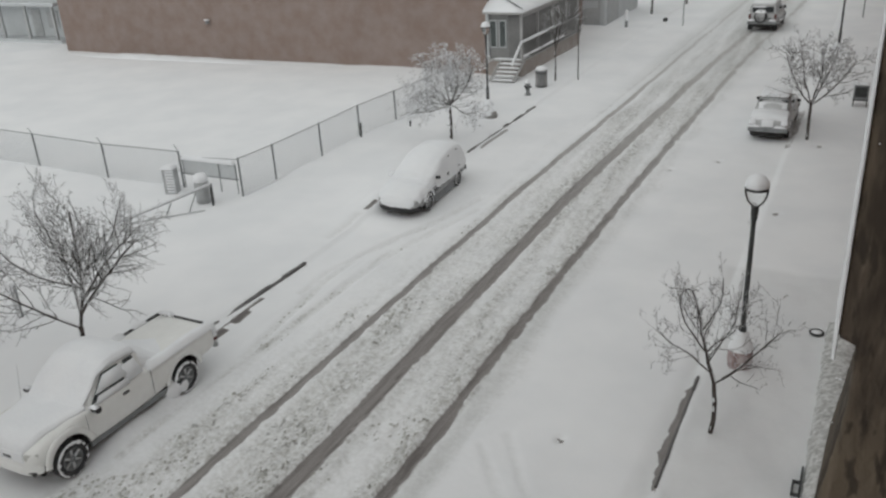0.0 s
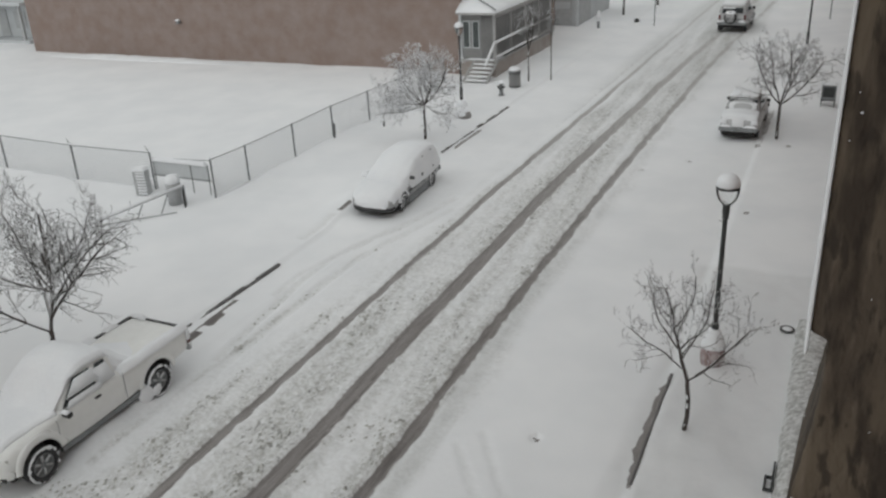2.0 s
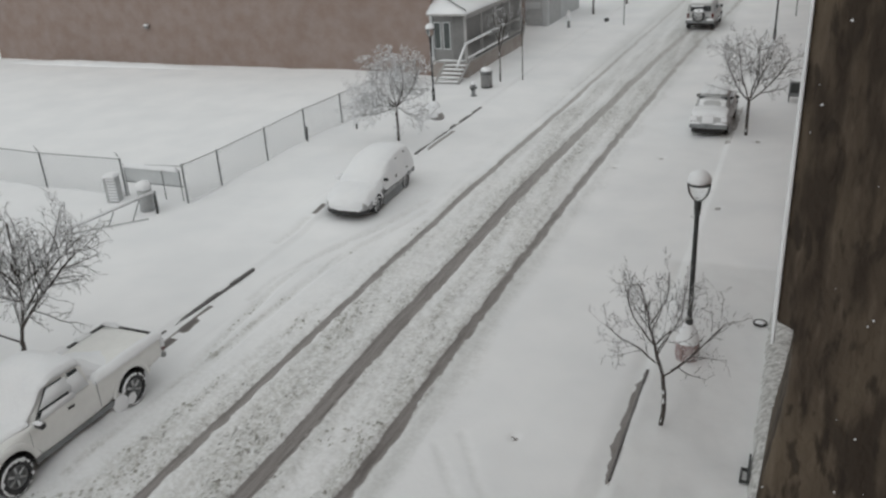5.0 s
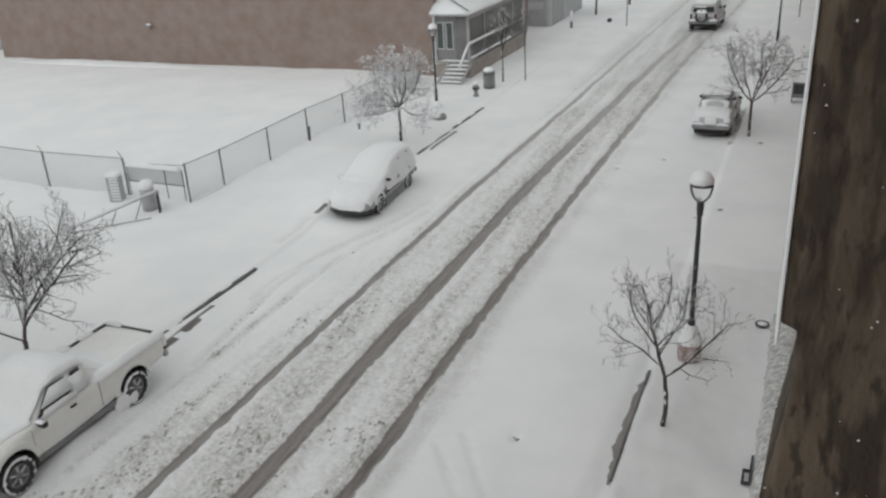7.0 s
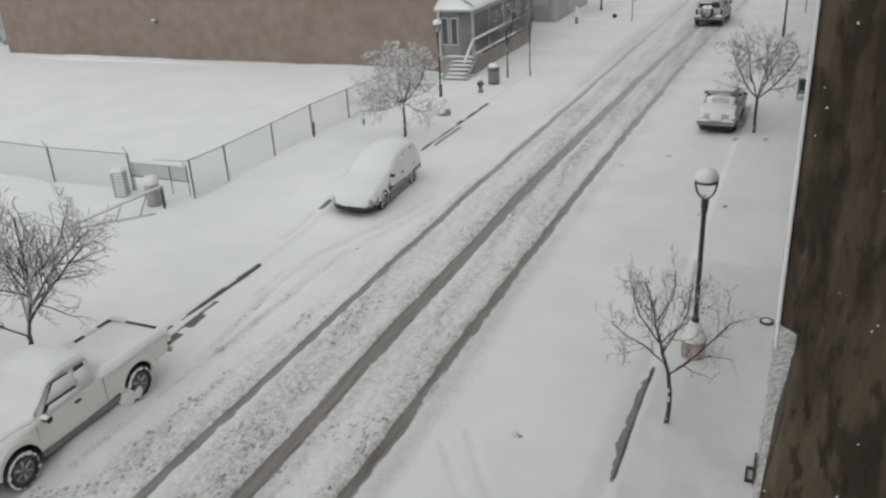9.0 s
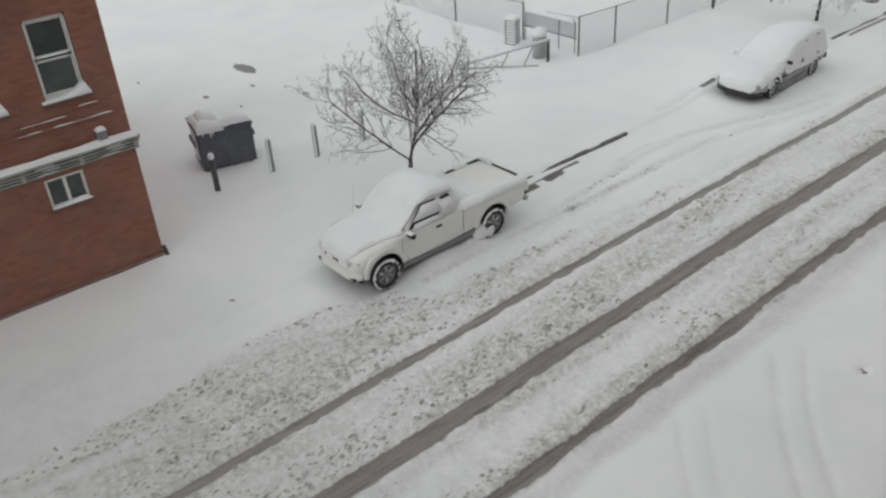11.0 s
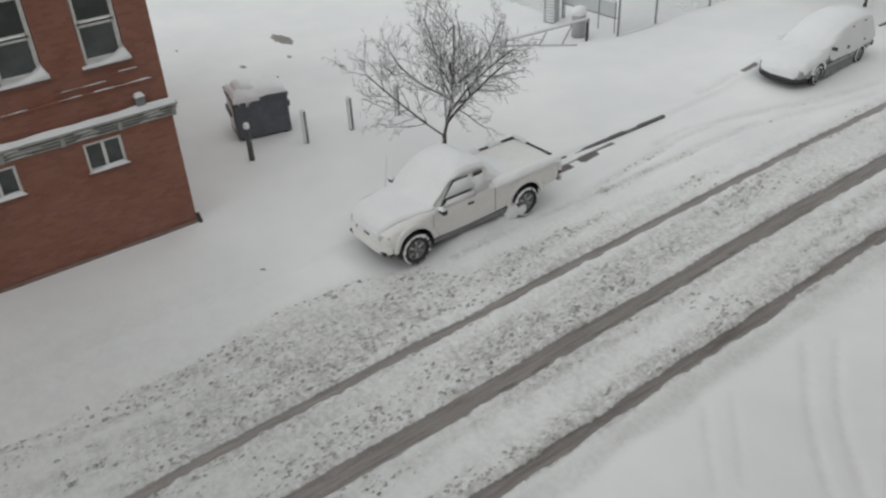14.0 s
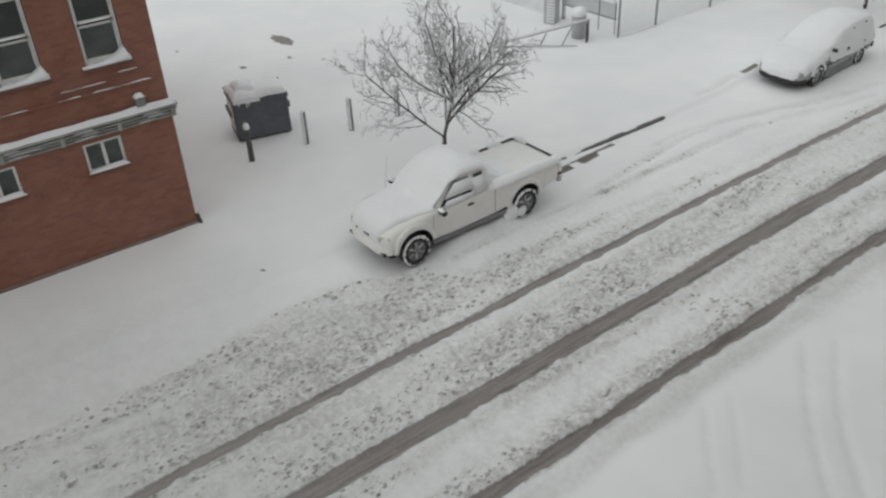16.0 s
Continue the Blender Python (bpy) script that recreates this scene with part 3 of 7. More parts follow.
WHITE_PAINT = mat("white_car_paint", (0.84, 0.84, 0.82), 0.35, grain=0.02, scale=6, bump=0.02, second=(0.78, 0.78, 0.76), second_scale=1.1)
CREAM_PAINT = mat("offwhite_car_paint", (0.70, 0.69, 0.65), 0.38, grain=0.02, scale=6, bump=0.02, second=(0.62, 0.61, 0.57), second_scale=1.1)
GREY_PAINT = mat("grey_car_paint", (0.30, 0.305, 0.31), 0.4, grain=0.04, scale=8, bump=0.03, second=(0.45, 0.45, 0.45), second_scale=2.2, second_amount=0.5)
SILVER_PAINT = mat("silver_car_paint", (0.50, 0.505, 0.51), 0.4, grain=0.03, scale=8, bump=0.03, second=(0.58, 0.58, 0.58), second_scale=2.0)
DARK_TRIM = mat("black_plastic", (0.035, 0.035, 0.036), 0.6, grain=0.1, scale=30)
UNDER = mat("dark_underbody", (0.03, 0.028, 0.027), 0.8, grain=0.12, scale=14)
RUBBER = mat("tyre_rubber", (0.03, 0.03, 0.032), 0.8, grain=0.12, scale=40, bump=0.3, second=(0.09, 0.09, 0.09), second_scale=6)
ALLOY = mat("dull_alloy", (0.36, 0.36, 0.36), 0.42, 0.6, grain=0.06, scale=20, second=(0.75, 0.76, 0.78), second_scale=7, second_amount=0.7)
CAR_GLASS = glass_mat("car_glass", (0.025, 0.028, 0.03))
HOUSE_GLASS = glass_mat("window_glass", (0.055, 0.066, 0.064))
LENS_CLEAR = mat("lamp_lens", (0.55, 0.55, 0.52), 0.15, grain=0.05, scale=40)
LENS_RED = mat("red_lens", (0.13, 0.035, 0.03), 0.2, grain=0.05, scale=40)
BARK = mat("dark_bark", (0.060, 0.050, 0.045), 0.9, grain=0.12, scale=40, bump=0.6, second=(0.11, 0.10, 0.09), second_scale=9)
TWIG = mat("bare_twigs", (0.070, 0.062, 0.056), 0.9, grain=0.1, scale=50, bump=0.2, second=(0.12, 0.11, 0.10), second_scale=4)
IRON = mat("black_iron", (0.035, 0.037, 0.037), 0.5, grain=0.08, scale=30, bump=0.2, second=(0.06, 0.065, 0.063), second_scale=5)
ZINC = mat("weathered_zinc", (0.25, 0.26, 0.265), 0.6, 0.2, grain=0.08, scale=25, second=(0.16, 0.165, 0.165), second_scale=3)
GREEN_STEEL = mat("dark_green_paint", (0.06, 0.075, 0.07), 0.55, grain=0.08, scale=20, second=(0.13, 0.14, 0.135), second_scale=5)
SKIP_STEEL = mat("slate_blue_steel", (0.098, 0.105, 0.123), 0.55, grain=0.1, scale=9, bump=0.2, second=(0.13, 0.138, 0.155), second_scale=2.5)
CONCRETE = mat("stained_concrete", (0.34, 0.33, 0.32), 0.9, grain=0.09, scale=22, bump=0.4, second=(0.24, 0.23, 0.22), second_scale=2)
KERB_STONE = mat("wet_kerb_stone", (0.150, 0.146, 0.144), 0.75, grain=0.1, scale=18, bump=0.5, second=(0.10, 0.097, 0.095), second_scale=3)
PINK_STONE = mat("reddish_concrete", (0.30, 0.215, 0.21), 0.85, grain=0.07, scale=20, bump=0.3, second=(0.58, 0.54, 0.535), second_scale=4, second_amount=0.8)
WHITE_WOOD = mat("white_painted_wood", (0.72, 0.72, 0.70), 0.55, grain=0.04, scale=14, bump=0.15, second=(0.55, 0.55, 0.53), second_scale=3)
# lightened for the far porch, where haze is put into the colour
GREY_WOOD = mat("grey_painted_wood", (0.37, 0.365, 0.36), 0.7, grain=0.08, scale=12, bump=0.2, second=(0.47, 0.465, 0.46), second_scale=2)
CLEAR_GLASS = mat("clear_lamp_glass", (0.95, 0.96, 0.96), 0.05, grain=0.01, scale=2, bump=0.0, second=(0.93, 0.94, 0.94))
CLEAR_GLASS.node_tree.nodes["Principled BSDF"].inputs["Transmission Weight"].default_value = 1.0
CLEAR_GLASS.node_tree.nodes["Principled BSDF"].inputs["IOR"].default_value = 1.08
# porch end boards: the porch's shade is put into this darker grey
SHADED_WOOD = mat("shaded_grey_boards", (0.235, 0.235, 0.232), 0.75, grain=0.08, scale=10, bump=0.2, second=(0.30, 0.30, 0.295), second_scale=1.5)
PALE_BRICK = mat("pale_porch_brick", (0.34, 0.30, 0.275), 0.9, grain=0.08, scale=12, bump=0.2, second=(0.44, 0.42, 0.40), second_scale=1.2)
PALE_SIDING = mat("pale_siding", (0.58, 0.60, 0.61), 0.7, grain=0.03, scale=8, bump=0.1, second=(0.50, 0.52, 0.53), second_scale=1)
# dim rooms and porch screens, lightened to carry the porch's haze
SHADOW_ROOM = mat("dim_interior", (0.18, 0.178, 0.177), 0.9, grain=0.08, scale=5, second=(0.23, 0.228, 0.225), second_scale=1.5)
SANDSTONE = mat("weathered_stone", (0.235, 0.165, 0.14), 0.9, grain=0.09, scale=16, bump=0.4, second=(0.15, 0.10, 0.085), second_scale=2.2)
LEDGE_PAINT = mat("flaking_ledge_paint", (0.36, 0.37, 0.345), 0.75, grain=0.07, scale=16, bump=0.3, second=(0.23, 0.215, 0.20), second_scale=3)
LEDGE_DARK = mat("dark_ledge", (0.20, 0.205, 0.195), 0.85, grain=0.07, scale=16, bump=0.3, second=(0.13, 0.12, 0.11), second_scale=3)
RED_BRICK = brick_mat("red_brick", (0.305, 0.132, 0.088), (0.235, 0.098, 0.068), (0.24, 0.135, 0.108), "y", veil=0.025, soot=0.6)
# the brown walls are paled: distance haze is put into the brick colour
BROWN_BRICK = brick_mat("brown_brick", (0.258, 0.186, 0.155), (0.243, 0.174, 0.146), (0.258, 0.194, 0.166), "x", veil=0.08, soot=0.10)
BROWN_BRICK_SIDE = brick_mat("brown_brick_side", (0.258, 0.186, 0.155), (0.243, 0.174, 0.146), (0.258, 0.194, 0.166), "y", veil=0.08, soot=0.10)
CHAIN_LINK = mesh_wire_mat()
ROUGH_STONE = rough_stone_mat()
SPECKLED = mat("snow_speckled_concrete", (0.62, 0.62, 0.61), 0.9, grain=0.14, scale=14, bump=0.6, second=(0.25, 0.245, 0.23), second_scale=8, second_amount=0.6, bump_dist=0.03)
PALE_STEEL = mat("pale_galvanised_steel", (0.46, 0.47, 0.475), 0.6, 0.1, grain=0.06, scale=14, second=(0.36, 0.37, 0.37), second_scale=3)


# ---- buildings ----
def snow_part(bm, parent, label="", name="snow_cover"):
    return part(name, bm, SNOW, parent, label, smooth=True)


def snow_ridge(x0, x1, y0, y1, z, h, seed=0, lump=0.02):
    """A lumpy strip of snow lying on a narrow ledge."""
    k = max(4, int(max(x1 - x0, y1 - y0) / 0.12))
    long_x = (x1 - x0) > (y1 - y0)
    return mound(x0, x1, y0, y1, z, h, k if long_x else 4, 4 if long_x else k, lump, seed, edge=0.22)


def sash_window(parent, y, z0, z1, w, x, seed=0):
    """An upright two-light sash in the wall that faces +x, with a stone sill and drifted snow."""
    win = new("window")
    win.parent = parent
    win.location = (x, y, z0)
    h = z1 - z0
    bm = bmesh.new()
    t = 0.036
    for a in ((-w / 2 - t, -w / 2), (w / 2, w / 2 + t)):
        add_box(bm, -0.16, -0.03, a[0], a[1], 0, h, 0.008)
    add_box(bm, -0.16, -0.032, -w / 2, w / 2, h, h + t, 0.008)
    add_box(bm, -0.16, -0.032, -w / 2, w / 2, -0.05, 0.02, 0.008)
    part("window_frame", bm, WHITE_WOOD, win)
    for k, (a, b, dx) in enumerate(((0.02, h / 2 - 0.02, -0.10), (h / 2 + 0.03, h, -0.075))):
        s = bmesh.new()
        add_box(s, dx - 0.03, dx + 0.01, -w / 2 + 0.003, -w / 2 + 0.036, a, b, 0.005)
        add_box(s, dx - 0.03, dx + 0.01, w / 2 - 0.036, w / 2 - 0.003, a, b, 0.005)
        add_box(s, dx - 0.03, dx + 0.008, -w / 2 + 0.05, w / 2 - 0.05, a, a + 0.05, 0.005)
        add_box(s, dx - 0.03, dx + 0.008, -w / 2 + 0.05, w / 2 - 0.05, b - 0.05, b, 0.005)
        part("sash", s, WHITE_WOOD, win)
        part("pane", box(dx - 0.018, dx - 0.010, -w / 2 + 0.032, w / 2 - 0.032, a + 0.03, b - 0.03), HOUSE_GLASS, win)
    part("window_sill", box(-0.16, 0.07, -w / 2 - 0.13, w / 2 + 0.13, -0.15, -0.055, 0.012), DULL_BRICK, win)
    # the drift lies thick on one side and thins to the other
    s = bmesh.new()
    k = 16
    rows = []
    for i in range(k + 1):
        u = i / k
        yy = -w / 2 - 0.13 + u * (w + 0.26)
        hh = 0.02 + 0.36 * u ** 3.4 * (1 - 0.8 * max(0.0, (u - 0.93) / 0.07)) + 0.01 * noise.noise(Vector((u * 5, seed, 0)))
        rows.append([s.verts.new(p) for p in ((0.085, yy, -0.075), (0.07, yy, -0.05 + hh * 0.35), (-0.06, yy, -0.05 + hh), (-0.068, yy, -0.052))])
    for a, b in zip(rows, rows[1:]):
        for i in range(4):
            s.faces.new((a[i], a[(i + 1) % 4], b[(i + 1) % 4], b[i]))
    s.faces.new(rows[0])
    s.faces.new(list(reversed(rows[-1])))
    bmesh.ops.recalc_face_normals(s, faces=s.faces)
    part("sill_snow", s, SNOW, win, "drifted snow on the sill", True)
    snowy = snow_ridge(-0.072, -0.04, -w / 2 + 0.06, w / 2 - 0.06, h / 2 + 0.035, 0.03, seed, 0.006)
    part("rail_snow", snowy, SNOW, win, "thin snow on the meeting rail", True)
    return win


def low_window(parent, y, z0, z1, w, x, seed=0):
    win = new("basement_window")
    win.parent = parent
    win.location = (x, y, z0)
    h = z1 - z0
    bm = bmesh.new()
    add_box(bm, -0.12, -0.02, -w / 2, -w / 2 + 0.06, 0, h, 0.006)
    add_box(bm, -0.12, -0.02, w / 2 - 0.06, w / 2, 0, h, 0.006)
    add_box(bm, -0.12, -0.022, -w / 2 + 0.06, w / 2 - 0.06, h - 0.055, h, 0.006)
    add_box(bm, -0.12, -0.022, -w / 2 + 0.06, w / 2 - 0.06, 0, 0.055, 0.006)
    add_box(bm, -0.12, -0.024, -0.035, 0.035, 0.055, h - 0.055, 0.006)
    part("window_frame", bm, WHITE_WOOD, win)
    for a, b in ((-w / 2 + 0.05, -0.03), (0.03, w / 2 - 0.05)):
        part("pane", box(-0.085, -0.077, a, b, 0.05, h - 0.05), HOUSE_GLASS, win)
    part("window_sill", box(-0.12, 0.05, -w / 2 - 0.05, w / 2 + 0.05, -0.06, -0.004, 0.01), DULL_BRICK, win)
    bank = snow_ridge(-0.07, 0.045, -w / 2 - 0.04, w / 2 + 0.05, -0.006, 0.10, seed, 0.012)
    for v in bank.verts:
        if v.co.z > 0:
            v.co.z *= 0.25 + 0.75 * float(smooth_step(-w / 2, w * 0.25, v.co.y))
    part("sill_snow", bank, SNOW, win, "snow on the sill", True)
    return win


def wall_with_openings(x0, x1, y0, y1, z0, z1, holes):
    """A wall slab facing +x with rectangular openings (y0, y1, z0, z1) through it, laid up of strips."""
    bm = bmesh.new()
    ys = sorted({y0, y1, *[h[0] for h in holes], *[h[1] for h in holes]})
    zs = sorted({z0, z1, *[h[2] for h in holes], *[h[3] for h in holes]})

    def solid(i, j):
        if not (0 <= i < len(ys) - 1 and 0 <= j < len(zs) - 1):
            return False
        cy, cz = (ys[i] + ys[i + 1]) / 2, (zs[j] + zs[j + 1]) / 2
        return not any(h[0] < cy < h[1] and h[2] < cz < h[3] for h in holes)

    def quad(*ps):
        bm.faces.new([bm.verts.new(p) for p in ps])

    for i in range(len(ys) - 1):
        for j in range(len(zs) - 1):
            if not solid(i, j):
                continue
            a, b, c, d = ys[i], ys[i + 1], zs[j], zs[j + 1]
            quad((x1, a, c), (x1, b, c), (x1, b, d), (x1, a, d))
            quad((x0, a, c), (x0, a, d), (x0, b, d), (x0, b, c))
            if not solid(i - 1, j):
                quad((x0, a, c), (x1, a, c), (x1, a, d), (x0, a, d))
            if not solid(i + 1, j):
                quad((x0, b, c), (x0, b, d), (x1, b, d), (x1, b, c))
            if not solid(i, j - 1):
                quad((x0, a, c), (x0, b, c), (x1, b, c), (x1, a, c))
            if not solid(i, j + 1):
                quad((x0, a, d), (x1, a, d), (x1, b, d), (x0, b, d))
    bmesh.ops.remove_doubles(bm, verts=bm.verts, dist=0.0005)
    return bm


FACADE, CORNER = -17.65, 5.46
DULL_BRICK = brick_mat("dull_brick", (0.20, 0.095, 0.072), (0.17, 0.082, 0.064), (0.17, 0.10, 0.085), "y", veil=0.03)


def brick_house():
    h = thing("brick_house", pose(0.11, -0.08, 0), "red brick house with white sash windows and a snowy stone ledge", "house")
    uppers = [(4.38, 0.74), (2.73, 0.74), (1.08, 0.74), (-0.57, 0.74), (-2.22, 0.74)]
    lowers = [(3.855, 0.82), (1.68, 0.82), (-0.5, 0.82)]
    holes = [(y - w / 2 - 0.05, y + w / 2 + 0.05, 4.21, 5.91) for y, w in uppers] + [(y - w / 2, y + w / 2, 2.02, 2.68) for y, w in lowers]
    part("front_wall", wall_with_openings(FACADE - 0.3, FACADE, -9.0, CORNER, -0.2, 7.2, holes), RED_BRICK, h)
    side = box(FACADE - 11.7, FACADE - 0.302, CORNER - 0.3, CORNER - 0.002, -0.2, 7.2)
    part("side_wall", side, brick_mat("red_brick_side", (0.305, 0.132, 0.088), (0.235, 0.098, 0.068), (0.24, 0.135, 0.108), "x", veil=0.025, soot=0.6), h)
    part("back_wall", box(FACADE - 12.0, FACADE - 11.7, -9.0, CORNER, -0.2, 7.2), RED_BRICK, h)
    part("end_wall", box(FACADE - 11.7, FACADE - 0.3, -9.0, -8.7, -0.2, 7.2), RED_BRICK, h)
    part("roof", box(FACADE - 12.1, FACADE + 0.12, -9.1, CORNER + 0.1, 7.2, 7.45, 0.03), SANDSTONE, h)
    part("roof_snow", mound(FACADE - 12.0, FACADE + 0.08, -9.0, CORNER + 0.06, 7.45, 0.18, 12, 14, 0.03, 3), SNOW, h, "deep snow on the roof", True)
    part("interior", box(FACADE - 4.0, FACADE - 3.9, -8.6, CORNER - 0.4, 0, 7.1), SHADOW_ROOM, h)
    part("floor_slab", box(FACADE - 3.9, FACADE - 0.31, -8.6, CORNER - 0.31, 3.3, 3.5), SHADOW_ROOM, h)
    # the moulded ledge between the storeys
    # the back board is darker than the mouldings in front of it
    led = bmesh.new()
    add_box(led, FACADE + 0.002, FACADE + 0.035, -9.0, CORNER + 0.03, 2.79, 3.04, 0.01)
    part("ledge", led, LEDGE_DARK, h, "dark back of the ledge")
    for k, (z0, z1, out) in enumerate(((3.045, 3.11, 0.16), (2.965, 3.005, 0.135), (2.888, 2.922, 0.10), (2.80, 2.838, 0.065))):
        mould = part("moulding", wobble(box(FACADE + 0.036, FACADE + out, -9.0, CORNER + out * 0.75, z0, z1, 0.008), 0.004, 6), LEDGE_PAINT, h, "flaking painted moulding")
        if k:
            for i in range(6):
                a = -2.4 + 1.45 * i + 0.25 * noise.noise(Vector((i * 1.7, k, 3)))
                part("moulding_snow", snow_ridge(FACADE + 0.045, FACADE + out + 0.004, a, min(a + 0.45 + 0.4 * noise.noise(Vector((i, k * 2.3, 1))), CORNER), z1 - 0.002, 0.016, i + k, 0.012), SNOW, mould, "", True)
    for i in range(8):
        y = CORNER + 0.02 - 1.2 * i
        part("bracket", wobble(box(FACADE + 0.036, FACADE + 0.11, y - 0.045, y + 0.045, 2.80, 3.042, 0.012), 0.004, 5), LEDGE_PAINT, h)
    part("ledge_snow", snow_ridge(FACADE + 0.005, FACADE + 0.165, -9.0, CORNER + 0.10, 3.105, 0.11, 2, 0.035), SNOW, h, "lumpy snow along the ledge", True)
    # a lower course below the sills, dusted with snow
    part("string_course", box(FACADE + 0.002, FACADE + 0.03, -9.0, CORNER - 0.25, 3.68, 3.74, 0.008), RED_BRICK, h)
    for a, b, z, s in ((3.95, 5.18, 3.737, 5), (3.25, 3.72, 3.737, 6), (2.1, 2.65, 3.737, 7), (3.35, 4.25, 3.90, 8), (4.55, 4.95, 4.03, 9), (0.6, 1.5, 3.90, 4)):
        if z > 3.75:
            part("string_course", box(FACADE + 0.002, FACADE + 0.024, a - 0.2, b + 0.15, z - 0.055, z, 0.006), RED_BRICK, h)
        part("course_snow", snow_ridge(FACADE + 0.004, FACADE + 0.05, a, b, z - 0.001, 0.012, s, 0.028), SNOW, h, "", True)
    part("footing", wobble(box(FACADE - 0.1, FACADE + 0.05, -9.0, CORNER + 0.05, -0.2, 0.09, 0.02), 0.01, 3), SANDSTONE, h)
    p = part("drain_box", box(FACADE + 0.004, FACADE + 0.15, 4.72, 4.92, 3.22, 3.42, 0.02), ZINC, h, "grey metal drain box")
    part("box_snow", mound(FACADE + 0.003, FACADE + 0.155, 4.71, 4.93, 3.42, 0.09, 6, 6, 0.01, 1), SNOW, h, "", True)
    part("drain_elbow", tube((FACADE + 0.08, CORNER + 0.06, 0.0), (FACADE + 0.02, CORNER + 0.03, 0.26), 0.05, 0.045, 10), IRON, h)
    for i, (y, w) in enumerate(uppers):
        sash_window(h, y, 4.32, 5.86, w, FACADE, i)
    for i, (y, w) in enumerate(lowers):
        low_window(h, y, 2.02, 2.68, w, FACADE, i)
    return h


def brown_building():
    h = thing("brick_warehouse", pose(0, 0, 0), "long brown brick building with a blank side wall, paled by snow and painted haze", "building")
    part("side_wall", box(-53.2, -19.3, 43.6, 43.9, -0.2, 8.0), BROWN_BRICK, h)
    part("street_wall", box(-19.6, -19.3, 43.902, 62, -0.2, 8.0), BROWN_BRICK_SIDE, h)
    part("back_wall", box(-53.2, -52.9, 43.902, 62, -0.2, 8.0), BROWN_BRICK_SIDE, h)
    part("end_wall", box(-52.9, -19.6, 61.7, 62, -0.2, 8.0), BROWN_BRICK, h)
    part("roof", box(-53.3, -19.2, 43.5, 62.1, 8.0, 8.25, 0.03), CONCRETE, h)
    part("roof_snow", mound(-53.2, -19.3, 43.55, 62.0, 8.25, 0.2, 30, 16, 0.05, 8), SNOW, h, "", True)
    lamp = part("wall_lamp", lathe([(0.05, 0), (0.16, 0.02), (0.10, 0.16), (0.03, 0.22)], 14), ZINC, h, "small white wall lamp")
    lamp.location = (-39.3, 43.42, 2.45)
    part("lamp_arm", tube((-39.3, 43.6, 2.75), (-39.3, 43.42, 2.64), 0.02, 0.02, 6), ZINC, h)
    part("lamp_snow", mound(-39.46, -39.14, 43.30, 43.54, 2.66, 0.08, 6, 6, 0.01, 3), SNOW, h, "", True)
    drift = mound(-53, -19.4, 42.1, 43.595, 0.0, 0.42, 90, 8, 0.10, 12, edge=0.9)
    for v in drift.verts:
        v.co.z *= 0.05 + 0.90 * float(smooth_step(23.0, 44.0, -v.co.x)) * (1 - 0.5 * float(smooth_step(45.0, 53.0, -v.co.x)))
    link_mesh("snow_drift", drift, SNOW, None, "", True)["label"] = "wind-blown snow drift along the brown brick wall"
    bpy.data.objects["snow_drift"]["category"] = "snow"
    bpy.data.objects["snow_drift"]["kind"] = "stuff"
    return h


